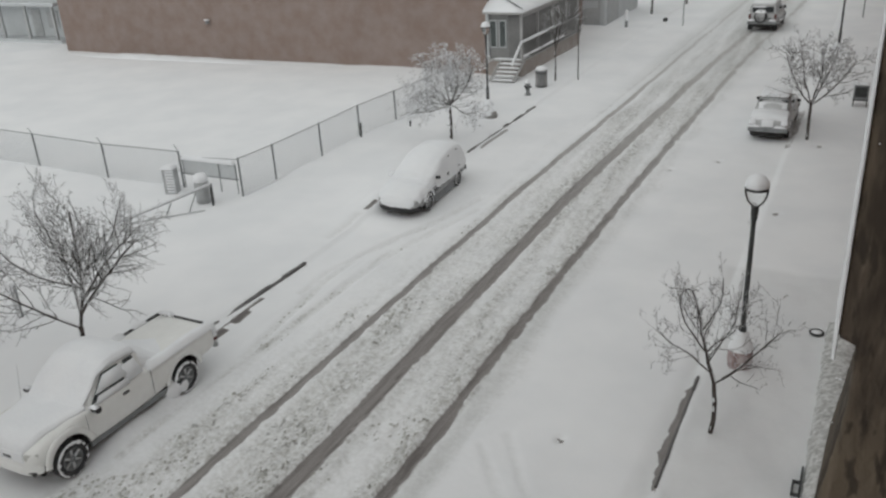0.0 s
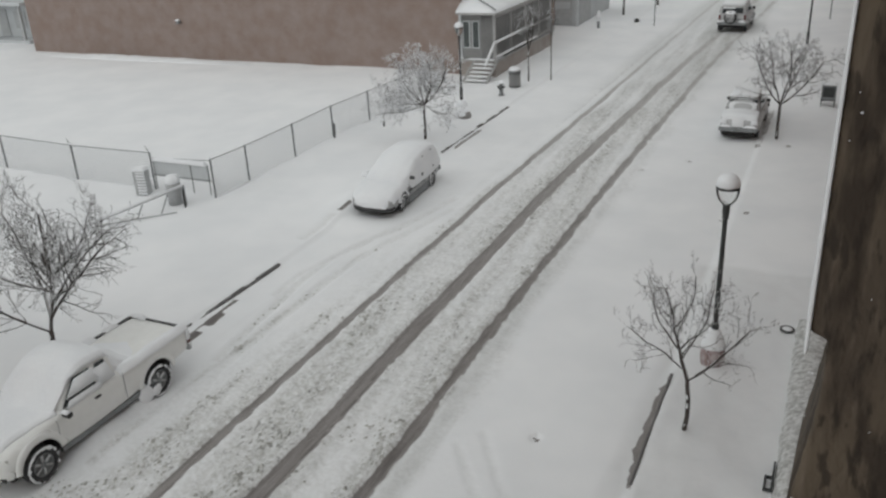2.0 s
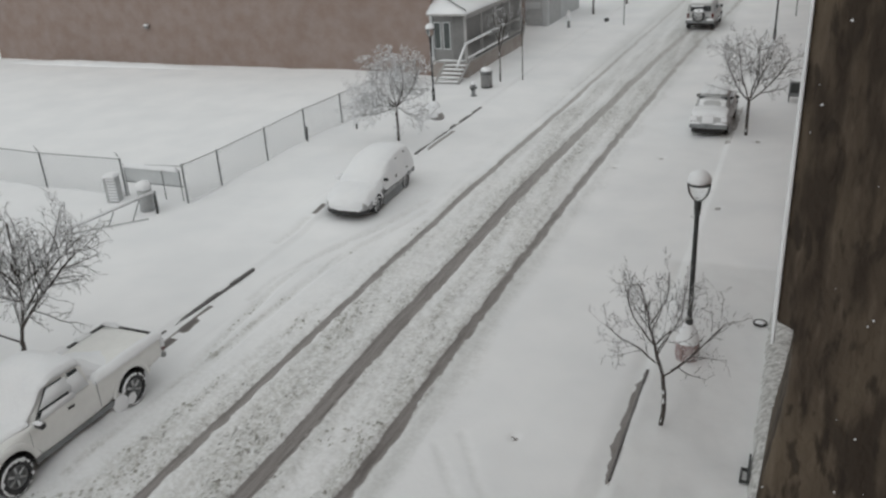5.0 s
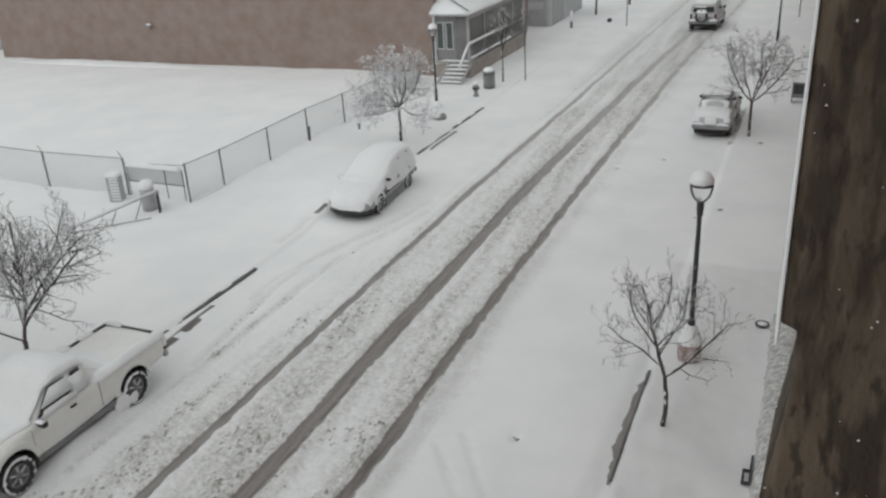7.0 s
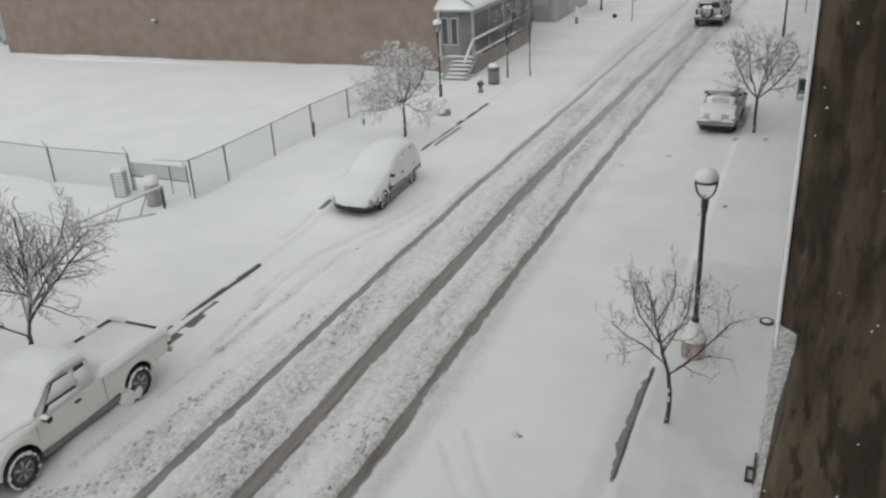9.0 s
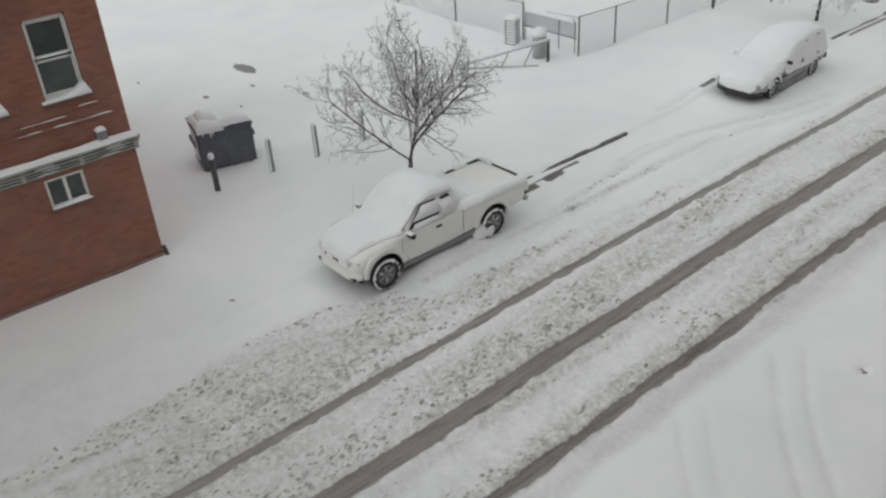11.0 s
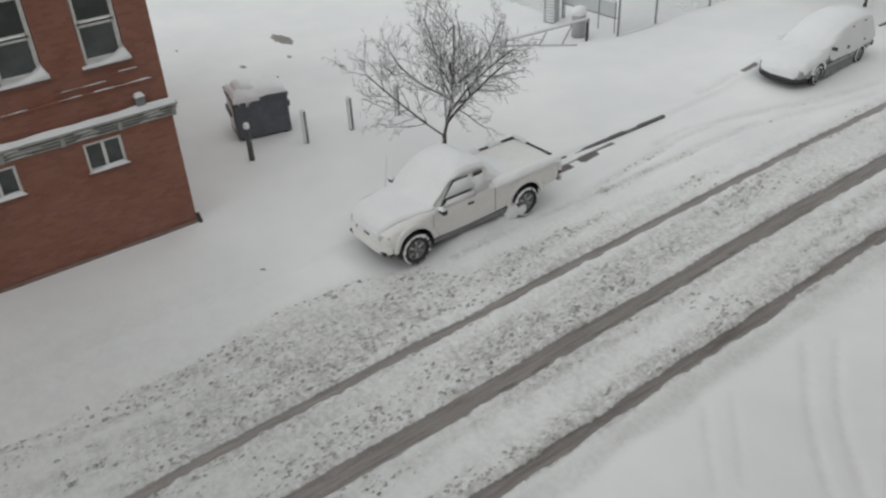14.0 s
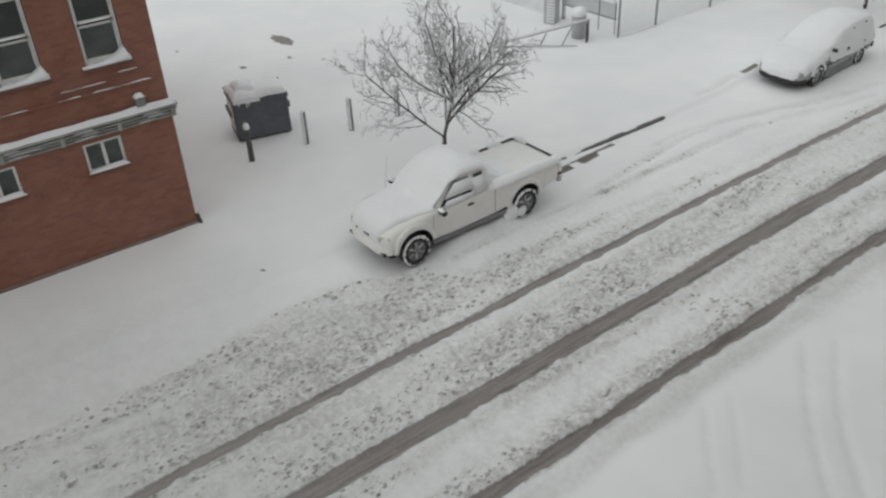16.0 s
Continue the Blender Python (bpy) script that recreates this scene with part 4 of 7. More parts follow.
def porch():
    """The covered entrance that runs along the brown building's street side, with steps and a railing."""
    h = thing("porch", pose(0, 0, 0), "grey wooden porch with snowy steps, railing and hipped roof", "porch")
    part("base", box(-19.28, -17.15, 43.3, 53.4, -0.1, 0.86, 0.02), PALE_BRICK, h, "pale brick base of the porch")
    part("deck", box(-19.28, -17.05, 43.2, 53.45, 0.862, 0.95, 0.015), GREY_WOOD, h)
    part("deck_snow", mound(-18.9, -17.08, 43.25, 44.6, 0.95, 0.05, 8, 8, 0.01, 4), SNOW, h, "", True)
    # end wall with a pair of tall windows
    part("end_wall", wall_with_openings(-0.08, 0.0, -0.62, 0.62, 0.95, 3.45, [(-0.50, -0.06, 1.55, 3.05), (0.06, 0.50, 1.55, 3.05)]), SHADED_WOOD, h)
    ew = h.children[-1]
    ew.matrix_basis = pose(-18.62, 43.45, 0, 0, 0, -90)
    for c in (-18.90, -18.34):
        w = new("porch_window")
        w.parent = h
        w.location = (c, 43.42, 1.55)
        bm = bmesh.new()
        add_box(bm, -0.22, -0.17, -0.03, 0.05, 0, 1.5, 0.005)
        add_box(bm, 0.17, 0.22, -0.03, 0.05, 0, 1.5, 0.005)
        add_box(bm, -0.17, 0.17, -0.028, 0.05, 1.44, 1.5, 0.005)
        add_box(bm, -0.17, 0.17, -0.028, 0.05, 0, 0.06, 0.005)
        part("window_frame", bm, PALE_SIDING, w)
        part("pane", box(-0.17, 0.17, 0.01, 0.02, 0.06, 1.44), HOUSE_GLASS, w)
    part("end_screen", box(-18.0, -17.33, 43.42, 43.47, 0.95, 3.3, 0.01), SHADOW_ROOM, h, "dark screened end")
    part("corner_trim", box(-19.3, -19.15, 43.30, 43.44, 0.95, 3.5, 0.01), PALE_SIDING, h)
    part("inner_wall", box(-19.29, -19.2, 43.5, 53.4, 0.95, 3.5), GREY_WOOD, h)
    part("far_wall", box(-19.2, -17.2, 53.2, 53.35, 0.95, 3.4), GREY_WOOD, h)
    for i, y in enumerate((43.45, 45.9, 48.4, 50.9, 53.1)):
        part("post", box(-17.32, -17.18, y - 0.07, y + 0.07, 0.95, 3.38, 0.012), GREY_WOOD, h)
    for i, y in enumerate((44.6, 47.1, 49.6, 52.0)):
        part("screen_panel", box(-17.27, -17.23, y - 1.1, y + 1.1, 1.9, 3.2, 0.01), SHADOW_ROOM, h, "dark screened opening")
    part("beam", box(-17.34, -17.16, 43.35, 53.3, 3.2, 3.42, 0.012), GREY_WOOD, h)
    # hipped roof
    bm = bmesh.new()
    pts = [(-19.3, 42.95, 3.42), (-16.95, 42.95, 3.42), (-16.95, 53.6, 3.42), (-19.3, 53.6, 3.42), (-19.3, 44.6, 4.25), (-19.3, 53.6, 4.25)]
    lo = [bm.verts.new(p) for p in pts]
    top = [bm.verts.new((p[0], p[1], p[2] + 0.10)) for p in pts]
    for q in ((0, 1, 4), (1, 2, 5, 4)):
        bm.faces.new([top[i] for i in q])
        bm.faces.new([lo[i] for i in reversed(q)])
    for a, b in ((0, 1), (1, 2), (2, 5), (5, 4), (4, 0)):
        bm.faces.new((lo[a], lo[b], top[b], top[a]))
    bmesh.ops.recalc_face_normals(bm, faces=bm.faces)
    roof = part("roof", bm, GREY_WOOD, h)
    bm = bmesh.new()
    up = [bm.verts.new((p[0] + 0.0, p[1], p[2] + 0.105)) for p in pts]
    hi = [bm.verts.new((p[0], p[1] + (0.04 if p[1] < 43 else 0), p[2] + 0.21)) for p in pts]
    for q in ((0, 1, 4), (1, 2, 5, 4)):
        bm.faces.new([hi[i] for i in q])
        bm.faces.new([up[i] for i in reversed(q)])
    for a, b in ((0, 1), (1, 2), (2, 5), (5, 4), (4, 0)):
        bm.faces.new((up[a], up[b], hi[b], hi[a]))
    bmesh.ops.recalc_face_normals(bm, faces=bm.faces)
    bmesh.ops.subdivide_edges(bm, edges=bm.edges, cuts=3, use_grid_fill=True)
    wobble(bm, 0.02, 1.3, 4)
    snow_part(bm, roof, "smooth snow on the porch roof", "roof_snow")
    part("hip_ridge", tube((-18.6, 44.1, 4.22), (-16.98, 42.98, 3.72), 0.03, 0.03, 6), IRON, h)
    # steps
    for i in range(5):
        z = 0.16 * (i + 1)
        y = 41.55 + 0.30 * i
        st = part("step", box(-18.35, -17.02, y, y + 0.32, z - 0.05, z, 0.006), GREY_WOOD, h)
        part("step_snow", mound(-18.3, -17.06, y + 0.01, y + 0.29, z, 0.05, 8, 4, 0.01, i), SNOW, st, "", True)
    for x in (-18.38, -17.02):
        st = bmesh.new()
        add_tube(st, (x, 41.55, 0.12), (x, 43.25, 0.9), 0.06, 0.06, 6)
        part("stringer", st, GREY_WOOD, h)
    # railing: sloping hand rail, then along the deck
    rail = bmesh.new()
    add_tube(rail, (-17.05, 41.55, 0.98), (-17.05, 42.95, 1.92), 0.045, 0.045, 8)
    part("hand_rail", rail, WHITE_WOOD, h, "snow-covered sloping hand rail")
    part("hand_rail", tube((-17.05, 43.0, 1.92), (-17.05, 53.2, 1.92), 0.035, 0.035, 8), GREY_WOOD, h)
    part("rail_snow", snow_ridge(-17.13, -16.97, 43.0, 49.5, 1.95, 0.10, 3, 0.02), SNOW, h, "", True)
    part("rail_snow", wobble(tube((-17.05, 41.5, 1.03), (-17.05, 42.95, 2.0), 0.07, 0.07, 8), 0.012, 4), SNOW, h, "", True)
    part("bottom_rail", tube((-17.05, 43.0, 1.12), (-17.05, 53.2, 1.12), 0.03, 0.03, 8), GREY_WOOD, h)
    part("rail_snow", snow_ridge(-17.13, -16.97, 43.05, 45.9, 1.14, 0.09, 5, 0.02), SNOW, h, "", True)
    part("rail_snow", snow_ridge(-17.13, -16.97, 46.1, 50.0, 1.14, 0.09, 6, 0.02), SNOW, h, "", True)
    post = part("newel", box(-17.10, -17.0, 42.93, 43.03, 0.9, 1.98, 0.008), GREY_WOOD, h)
    first = None
    for i in range(40):
        y = 43.2 + i * 0.25
        if first is None:
            first = box(-17.065, -17.035, -0.015, 0.015, 1.14, 1.9)
            ob = part("baluster", first, GREY_WOOD, h)
            ob.location.y = y
            mesh = ob.data
        else:
            ob = new("baluster", mesh)
            ob.parent = h
            ob.location.y = y
    return h


def far_house(name, x0, x1, y0, y1, zt, label, door=True):
    h = thing(name, pose(0, 0, 0), label, "house")
    part("wall", box(x0, x1, y0, y1, -0.2, zt), PALE_SIDING, h)
    bm = bmesh.new()
    ym = (y0 + y1) / 2
    pts = [(x0 - 0.3, y0 - 0.3, zt), (x1 + 0.3, y0 - 0.3, zt), (x1 + 0.3, y1 + 0.3, zt), (x0 - 0.3, y1 + 0.3, zt), (x0 - 0.3, ym, zt + 2.0), (x1 + 0.3, ym, zt + 2.0)]
    v = [bm.verts.new(p) for p in pts]
    for q in ((0, 1, 5, 4), (2, 3, 4, 5), (0, 4, 3), (1, 2, 5), (3, 2, 1, 0)):
        bm.faces.new([v[i] for i in q])
    part("roof", bm, SNOW, h, "snow-covered roof")
    return h


brick_house()
brown_building()
porch()
# dark openings, doors and posts are coloured pale to imitate haze
fh = far_house("far_house", -30, -17.6, 60.8, 70, 3.2, "pale house with an open carport, its dark openings paled for haze")
part("garage_opening", box(-17.62, -17.56, 61.2, 64.2, 0.05, 2.0, 0.01), PALE_STEEL, fh, "garage opening, paled with painted haze")
part("front_opening", box(-19.75, -18.0, 60.74, 60.79, 0.1, 1.9, 0.01), PALE_STEEL, fh, "garage opening, paled with painted haze")
part("window_frame", box(-19.6, -18.15, 60.70, 60.735, 1.25, 1.75, 0.01), PALE_SIDING, fh)
part("corner_post", box(-17.75, -17.5, 60.6, 60.80, -0.1, 3.2, 0.01), PALE_SIDING, fh)
yh = far_house("yard_house", -72, -56.5, 47.5, 58, 4.2, "pale house behind the empty lot, its posts and openings paled for haze")
for i, x in enumerate((-66.5, -63.4, -60.4, -57.3)):
    part("porch_post", box(x - 0.12, x + 0.12, 46.2, 46.4, -0.1, 3.0, 0.01), PALE_STEEL, yh)
part("porch_roof", box(-70, -56.6, 45.9, 47.49, 3.0, 3.25, 0.03), PALE_SIDING, yh)
part("porch_floor", box(-70, -56.6, 46.0, 47.49, -0.1, 0.4, 0.02), PALE_SIDING, yh)
part("door", box(-61.2, -60.2, 47.44, 47.49, 0.4, 2.5, 0.01), PALE_STEEL, yh)
for i, x in enumerate((-65.4, -58.8)):
    part("window", box(x - 0.6, x + 0.6, 47.44, 47.49, 1.1, 2.4, 0.01), PALE_STEEL, yh)


# ---- the camera's own house: a rough stone pier beside the window, and the wall behind it ----
def stone_pier():
    h = thing("stone_house_front", pose(0, 0, 0), "house front with a rough brown stone pier beside the window", "house")
    bm = bmesh.new()
    x0, z0, yf = -0.012, 0.0, 2.0
    zs = [z0 + 7.6 * j / 40 for j in range(40)] + [7.6 + 2.9 * j / 190 for j in range(190)] + [10.5 + 1.3 * j / 20 for j in range(21)]
    xs = [0.45 * (i / 45) for i in range(45)] + [0.45 + 0.75 * i / 8 for i in range(9)]
    grid = []
    for z in zs:
        notch = 0.034 * smooth_step(8.38, 8.80, z) * smooth_step(8.965, 8.94, z) + 0.012 * smooth_step(8.3, 8.5, z) * smooth_step(8.965, 8.94, z)
        row = []
        for x in xs:
            p = Vector((x * 9, 0, z * 4.2))
            d = 0.014 * noise.noise(p) + 0.008 * noise.noise(p * 2.7) + 0.02 * max(0, noise.noise(Vector((x * 5 + 9, 3, z * 1.8)))) 
            e = 0.0035 * noise.noise(Vector((4.0, 0, z * 16))) + 0.002 * noise.noise(Vector((7.0, 0, z * 50)))
            k = max(0.0, 1 - x / 0.05)
            row.append(bm.verts.new((x0 + x + notch * k + e * k, yf + 0.4 * abs(d) + 0.012 * k * k, z)))
        grid.append(row)
    for j in range(len(grid) - 1):
        for i in range(len(grid[0]) - 1):
            bm.faces.new((grid[j][i], grid[j][i + 1], grid[j + 1][i + 1], grid[j + 1][i]))
    back = bmesh.ops.extrude_edge_only(bm, edges=[e for e in bm.edges if e.is_boundary])
    for v in back["geom"]:
        if isinstance(v, bmesh.types.BMVert):
            v.co.y = 2.5
            v.co.x += 0.02 if v.co.x < 0.2 else 0
    bmesh.ops.holes_fill(bm, edges=[e for e in bm.edges if e.is_boundary], sides=0)
    bmesh.ops.recalc_face_normals(bm, faces=bm.faces)
    part("stone_pier", bm, ROUGH_STONE, h, "rough dark brown stone pier", True)
    part("front_wall", wall_with_openings(0.75, 1.1, -30, 90, -0.1, 11.8, [(-0.7, 0.8, 9.1, 10.9)]), SANDSTONE, h)
    part("back_wall", box(9.0, 9.3, -30, 90, -0.1, 11.8), SANDSTONE, h)
    part("end_wall", box(1.1, 9.0, -30, -29.7, -0.1, 11.8), SANDSTONE, h)
    part("end_wall", box(1.1, 9.0, 89.7, 90, -0.1, 11.8), SANDSTONE, h)
    part("roof", box(0.7, 9.35, -30.05, 90.05, 11.8, 12.1, 0.03), CONCRETE, h)
    part("room_floor", box(1.1, 9.0, -4, 4, 8.1, 8.3), GREY_WOOD, h)
    wf = bmesh.new()
    add_box(wf, 0.85, 0.95, -0.7, -0.63, 9.1, 10.9, 0.006)
    add_box(wf, 0.85, 0.95, 0.73, 0.8, 9.1, 10.9, 0.006)
    add_box(wf, 0.85, 0.948, -0.63, 0.73, 10.83, 10.9, 0.006)
    add_box(wf, 0.85, 0.948, -0.63, 0.73, 9.1, 9.17, 0.006)
    part("window_frame", wf, WHITE_WOOD, h)
    # a thread of snow clinging to the pier's edge
    s = bmesh.new()
    rows = []
    for j in range(40):
        u = j / 39
        z = 8.90 + 1.6 * u
        w = 0.0085 * math.sin(math.pi * min(1, u * 3.2 + 0.05)) ** 0.5 if u < 0.15 else 0.0085 * max(0.15, 1 - 1.5 * (u - 0.15))
        rows.append([s.verts.new(p) for p in ((-0.0135 - w, 2.003, z), (-0.010, 1.998, z), (-0.008, 2.012, z))])
    for a, b in zip(rows, rows[1:]):
        for i in range(3):
            s.faces.new((a[i], a[(i + 1) % 3], b[(i + 1) % 3], b[i]))
    bmesh.ops.recalc_face_normals(s, faces=s.faces)
    part("edge_snow", s, SNOW, h, "thin line of snow on the stone edge", True)
    # flecks of snow stuck on the stone
    rnd = random.Random(5)
    for i in range(26):
        fl = bmesh.new()
        bmesh.ops.create_icosphere(fl, subdivisions=1, radius=rnd.uniform(0.0012, 0.0036), matrix=pose(0.002 + 0.26 * rnd.random() ** 2.2, 2.0, rnd.uniform(8.45, 10.3)))
        wobble(fl, 0.002, 300, i)
        part("snow_fleck", fl, SNOW, h, "", True)
    # low ledge at the foot of the house
    led = wobble(wobble(mound(-0.10, 0.74, 11.2, 19.4, 0.0, 0.30, 14, 120, 0.05, 21, edge=0.5), 0.03, 1.6), 0.03, 6.0)
    part("foot_ledge", led, SPECKLED, h, "low weathered concrete ledge, speckled with snow", True)
    return h


stone_pier()


# ---- vehicles: x to the side, +y forward, the wheels' middle at the origin ----
def loft(stations):
    """A closed hull from (y, half section) stations; each half section runs from the bottom's middle to the top's middle."""
    bm = bmesh.new()
    rings = []
    for y, sec in stations:
        pts = [(x, z) for x, z in sec] + [(-x, z) for x, z in reversed(sec[1:-1])]
        rings.append([bm.verts.new((x, y, z)) for x, z in pts])
    k = len(rings[0])
    for a, b in zip(rings, rings[1:]):
        for i in range(k):
            bm.faces.new((a[i], a[(i + 1) % k], b[(i + 1) % k], b[i]))
    bm.faces.new(list(reversed(rings[0])))
    bm.faces.new(rings[-1])
    bmesh.ops.recalc_face_normals(bm, faces=bm.faces)
    return bm


def hull_section(w, zb, zt, crown=0.02, tuck=0.06):
    return [(0, zb), (w * 0.80, zb), (w - tuck * 0.5, zb + 0.03), (w, zb + 0.30 * (zt - zb)), (w, zb + 0.72 * (zt - zb)), (w - tuck * 0.45, zt - 0.035), (w - tuck * 1.6, zt), (w * 0.5, zt + crown * 0.8), (0, zt + crown)]


def cabin_section(w0, w1, zb, zt, crown=0.03):
    return [(0, zb), (w0 * 0.7, zb), (w0, zb), (w0 * 0.6 + w1 * 0.4, zb + 0.4 * (zt - zb)), (w1 + 0.02, zt - 0.09), (w1 - 0.07, zt - 0.01), (w1 * 0.5, zt + crown * 0.8), (0, zt + crown)]


def carve(ob, cutters, levels=1):
    """Rounds the hull, cuts the wheel wells out of it and keeps the outcome as plain mesh."""
    if levels:
        s = ob.modifiers.new("round", "SUBSURF")
        s.levels = s.render_levels = levels
    made = []
    for i, bm in enumerate(cutters):
        me = bpy.data.meshes.new("well")
        bm.to_mesh(me)
        bm.free()
        me.materials.append(UNDER)
        c = new("well", me)
        c.parent = ob.parent
        made.append(c)
        b = ob.modifiers.new("cut", "BOOLEAN")
        b.operation, b.object, b.solver, b.material_mode = "DIFFERENCE", c, "EXACT", "TRANSFER"
    bpy.context.view_layer.update()
    dg = bpy.context.evaluated_depsgraph_get()
    me = bpy.data.meshes.new_from_object(ob.evaluated_get(dg))
    ob.modifiers.clear()
    ob.data = me
    for c in made:
        bpy.data.objects.remove(c)
    for p in me.polygons:
        p.use_smooth = True
    return ob


def soften(ob, levels=2):
    s = ob.modifiers.new("round", "SUBSURF")
    s.levels = s.render_levels = levels
    return ob


def wheel(parent, x, y, r, width, snow=0.5, spokes=6, seed=0, lugs=0):
    w = new("wheel")
    w.parent = parent
    w.location = (x, y, r)
    s = 1 if x > 0 else -1
    hw = width / 2
    tyre = lathe([(r * 0.62, -hw), (r * 0.90, -hw), (r * 0.985, -hw * 0.72), (r, -hw * 0.3), (r, hw * 0.3), (r * 0.985, hw * 0.72), (r * 0.90, hw), (r * 0.62, hw)], lugs * 2 or 32, "X", True)
    if lugs:
        for v in tyre.verts:
            away = math.hypot(v.co.y, v.co.z)
            if away > r * 0.97 and int(round(math.atan2(v.co.z, v.co.y) / (2 * math.pi) * lugs * 2)) % 2:
                v.co.y, v.co.z = v.co.y * 0.955, v.co.z * 0.955
    part("tyre", tyre, RUBBER, w, "", True)
    part("rim", lathe([(r * 0.615, -hw * 0.9), (r * 0.615, hw * 0.86), (r * 0.56, hw * 0.90), (r * 0.52, hw * 0.40), (r * 0.20, hw * 0.36), (r * 0.16, hw * 0.80), (r * 0.02, hw * 0.82)], 28, "X"), ZINC, w, "", True)
    w.scale.x = s
    for i in range(spokes):
        a = 2 * math.pi * i / spokes
        sp = bmesh.new()
        add_box(sp, hw * 0.60, hw * 0.84, -r * 0.062, r * 0.062, r * 0.17, r * 0.56, r * 0.015)
        bmesh.ops.rotate(sp, verts=sp.verts, matrix=Matrix.Rotation(a, 3, "X"))
        part("spoke", sp, ALLOY, w)
    if snow > 0:
        # packed snow ring on the tyre's side, broken in places, and a wedge in the dish
        bm = bmesh.new()
        k = 56
        prev = None
        first = None
        for i in range(k):
            a = 2 * math.pi * i / k
            t = max(-0.12, snow * (0.45 + 0.35 * math.sin(a + 0.6) + 1.3 * noise.noise(Vector((math.cos(a) * 4.2 + seed, math.sin(a) * 4.2, seed)))))
            ri, ro = r * (0.88 - 0.12 * t), r * (0.92 + 0.09 * t)
            lift = 0.02 * max(0, t) - (0.05 if t < 0.02 else 0)
            ring = [bm.verts.new((hw + lift + q, rr * math.cos(a), rr * math.sin(a))) for rr, q in ((ri, -0.01), ((ri + ro) / 2, 0.014), (ro, -0.012))]
            if prev:
                for j in range(2):
                    bm.faces.new((prev[j], prev[j + 1], ring[j + 1], ring[j]))
            else:
                first = ring
            prev = ring
        for j in range(2):
            bm.faces.new((prev[j], prev[j + 1], first[j + 1], first[j]))
        bmesh.ops.recalc_face_normals(bm, faces=bm.faces)
        part("snow_ring", bm, SNOW, w, "snow packed on the tyre wall", True)
    return w


def side_plate(y0, y1, y2, y3, z0, z1, x0, x1, thick=0.006):
    """A thin four-cornered pane on a leaning side: bottom y0..y1 at x0, top y3..y2 at x1."""
    bm = bmesh.new()
    out = [(x0, y0, z0), (x0, y1, z0), (x1, y2, z1), (x1, y3, z1)]
    s = 1 if x0 > 0 else -1
    a = [bm.verts.new(p) for p in out]
    b = [bm.verts.new((p[0] + s * thick, p[1], p[2])) for p in out]
    bm.faces.new(a)
    bm.faces.new(b)
    for i in range(4):
        bm.faces.new((a[i], a[(i + 1) % 4], b[(i + 1) % 4], b[i]))
    bmesh.ops.recalc_face_normals(bm, faces=bm.faces)
    return bm


def well(y, r, w):
    out = []
    for s in (1, -1):
        out.append(tube((s * (w - 0.30), y[0], y[1]), (s * (w + 0.2), y[0], y[1]), r, r, 32))
    return out


def flare(parent, y, z, r, x, mat_, reach=0.085):
    """The raised lip round a wheel opening."""
    for s in (1, -1):
        bm = bmesh.new()
        prev = None
        for i in range(19):
            a = math.radians(8 + 164 * i / 18)
            ring = [bm.verts.new((s * (x + q), y + rr * math.cos(a), z + rr * math.sin(a))) for rr, q in ((r - 0.006, -0.02), (r + 0.004, 0.022), (r + 0.6 * reach, 0.018), (r + reach, -0.012))]
            if prev:
                for j in range(4):
                    bm.faces.new((prev[j], prev[(j + 1) % 4], ring[(j + 1) % 4], ring[j]))
            prev = ring
        bmesh.ops.recalc_face_normals(bm, faces=bm.faces)
        part("wheel_arch", bm, mat_, parent, "", True)


def snow_sheet(stations, parent, label, lump=0.012, seed=0.0):
    """A thick soft cover of snow from stations (y, half width, base height, top height)."""
    st = []
    for y, w, zb, zt in stations:
        h = zt - zb
        st.append((y, [(0, zb), (w * 0.6, zb), (w, zb + 0.05 * h), (w + 0.005, zb + 0.42 * h), (w * 0.92, zb + 0.74 * h), (w * 0.62, zb + 0.95 * h), (0, zt + 0.02)]))
    bm = loft(st)
    bmesh.ops.subdivide_edges(bm, edges=bm.edges, cuts=2, use_grid_fill=True)
    wobble(bm, lump, 3.0, seed)
    wobble(bm, lump * 0.5, 8.0, seed + 3)
    ob = part("snow_cover", bm, SNOW, parent, label, True)
    soften(ob, 1)
    return ob


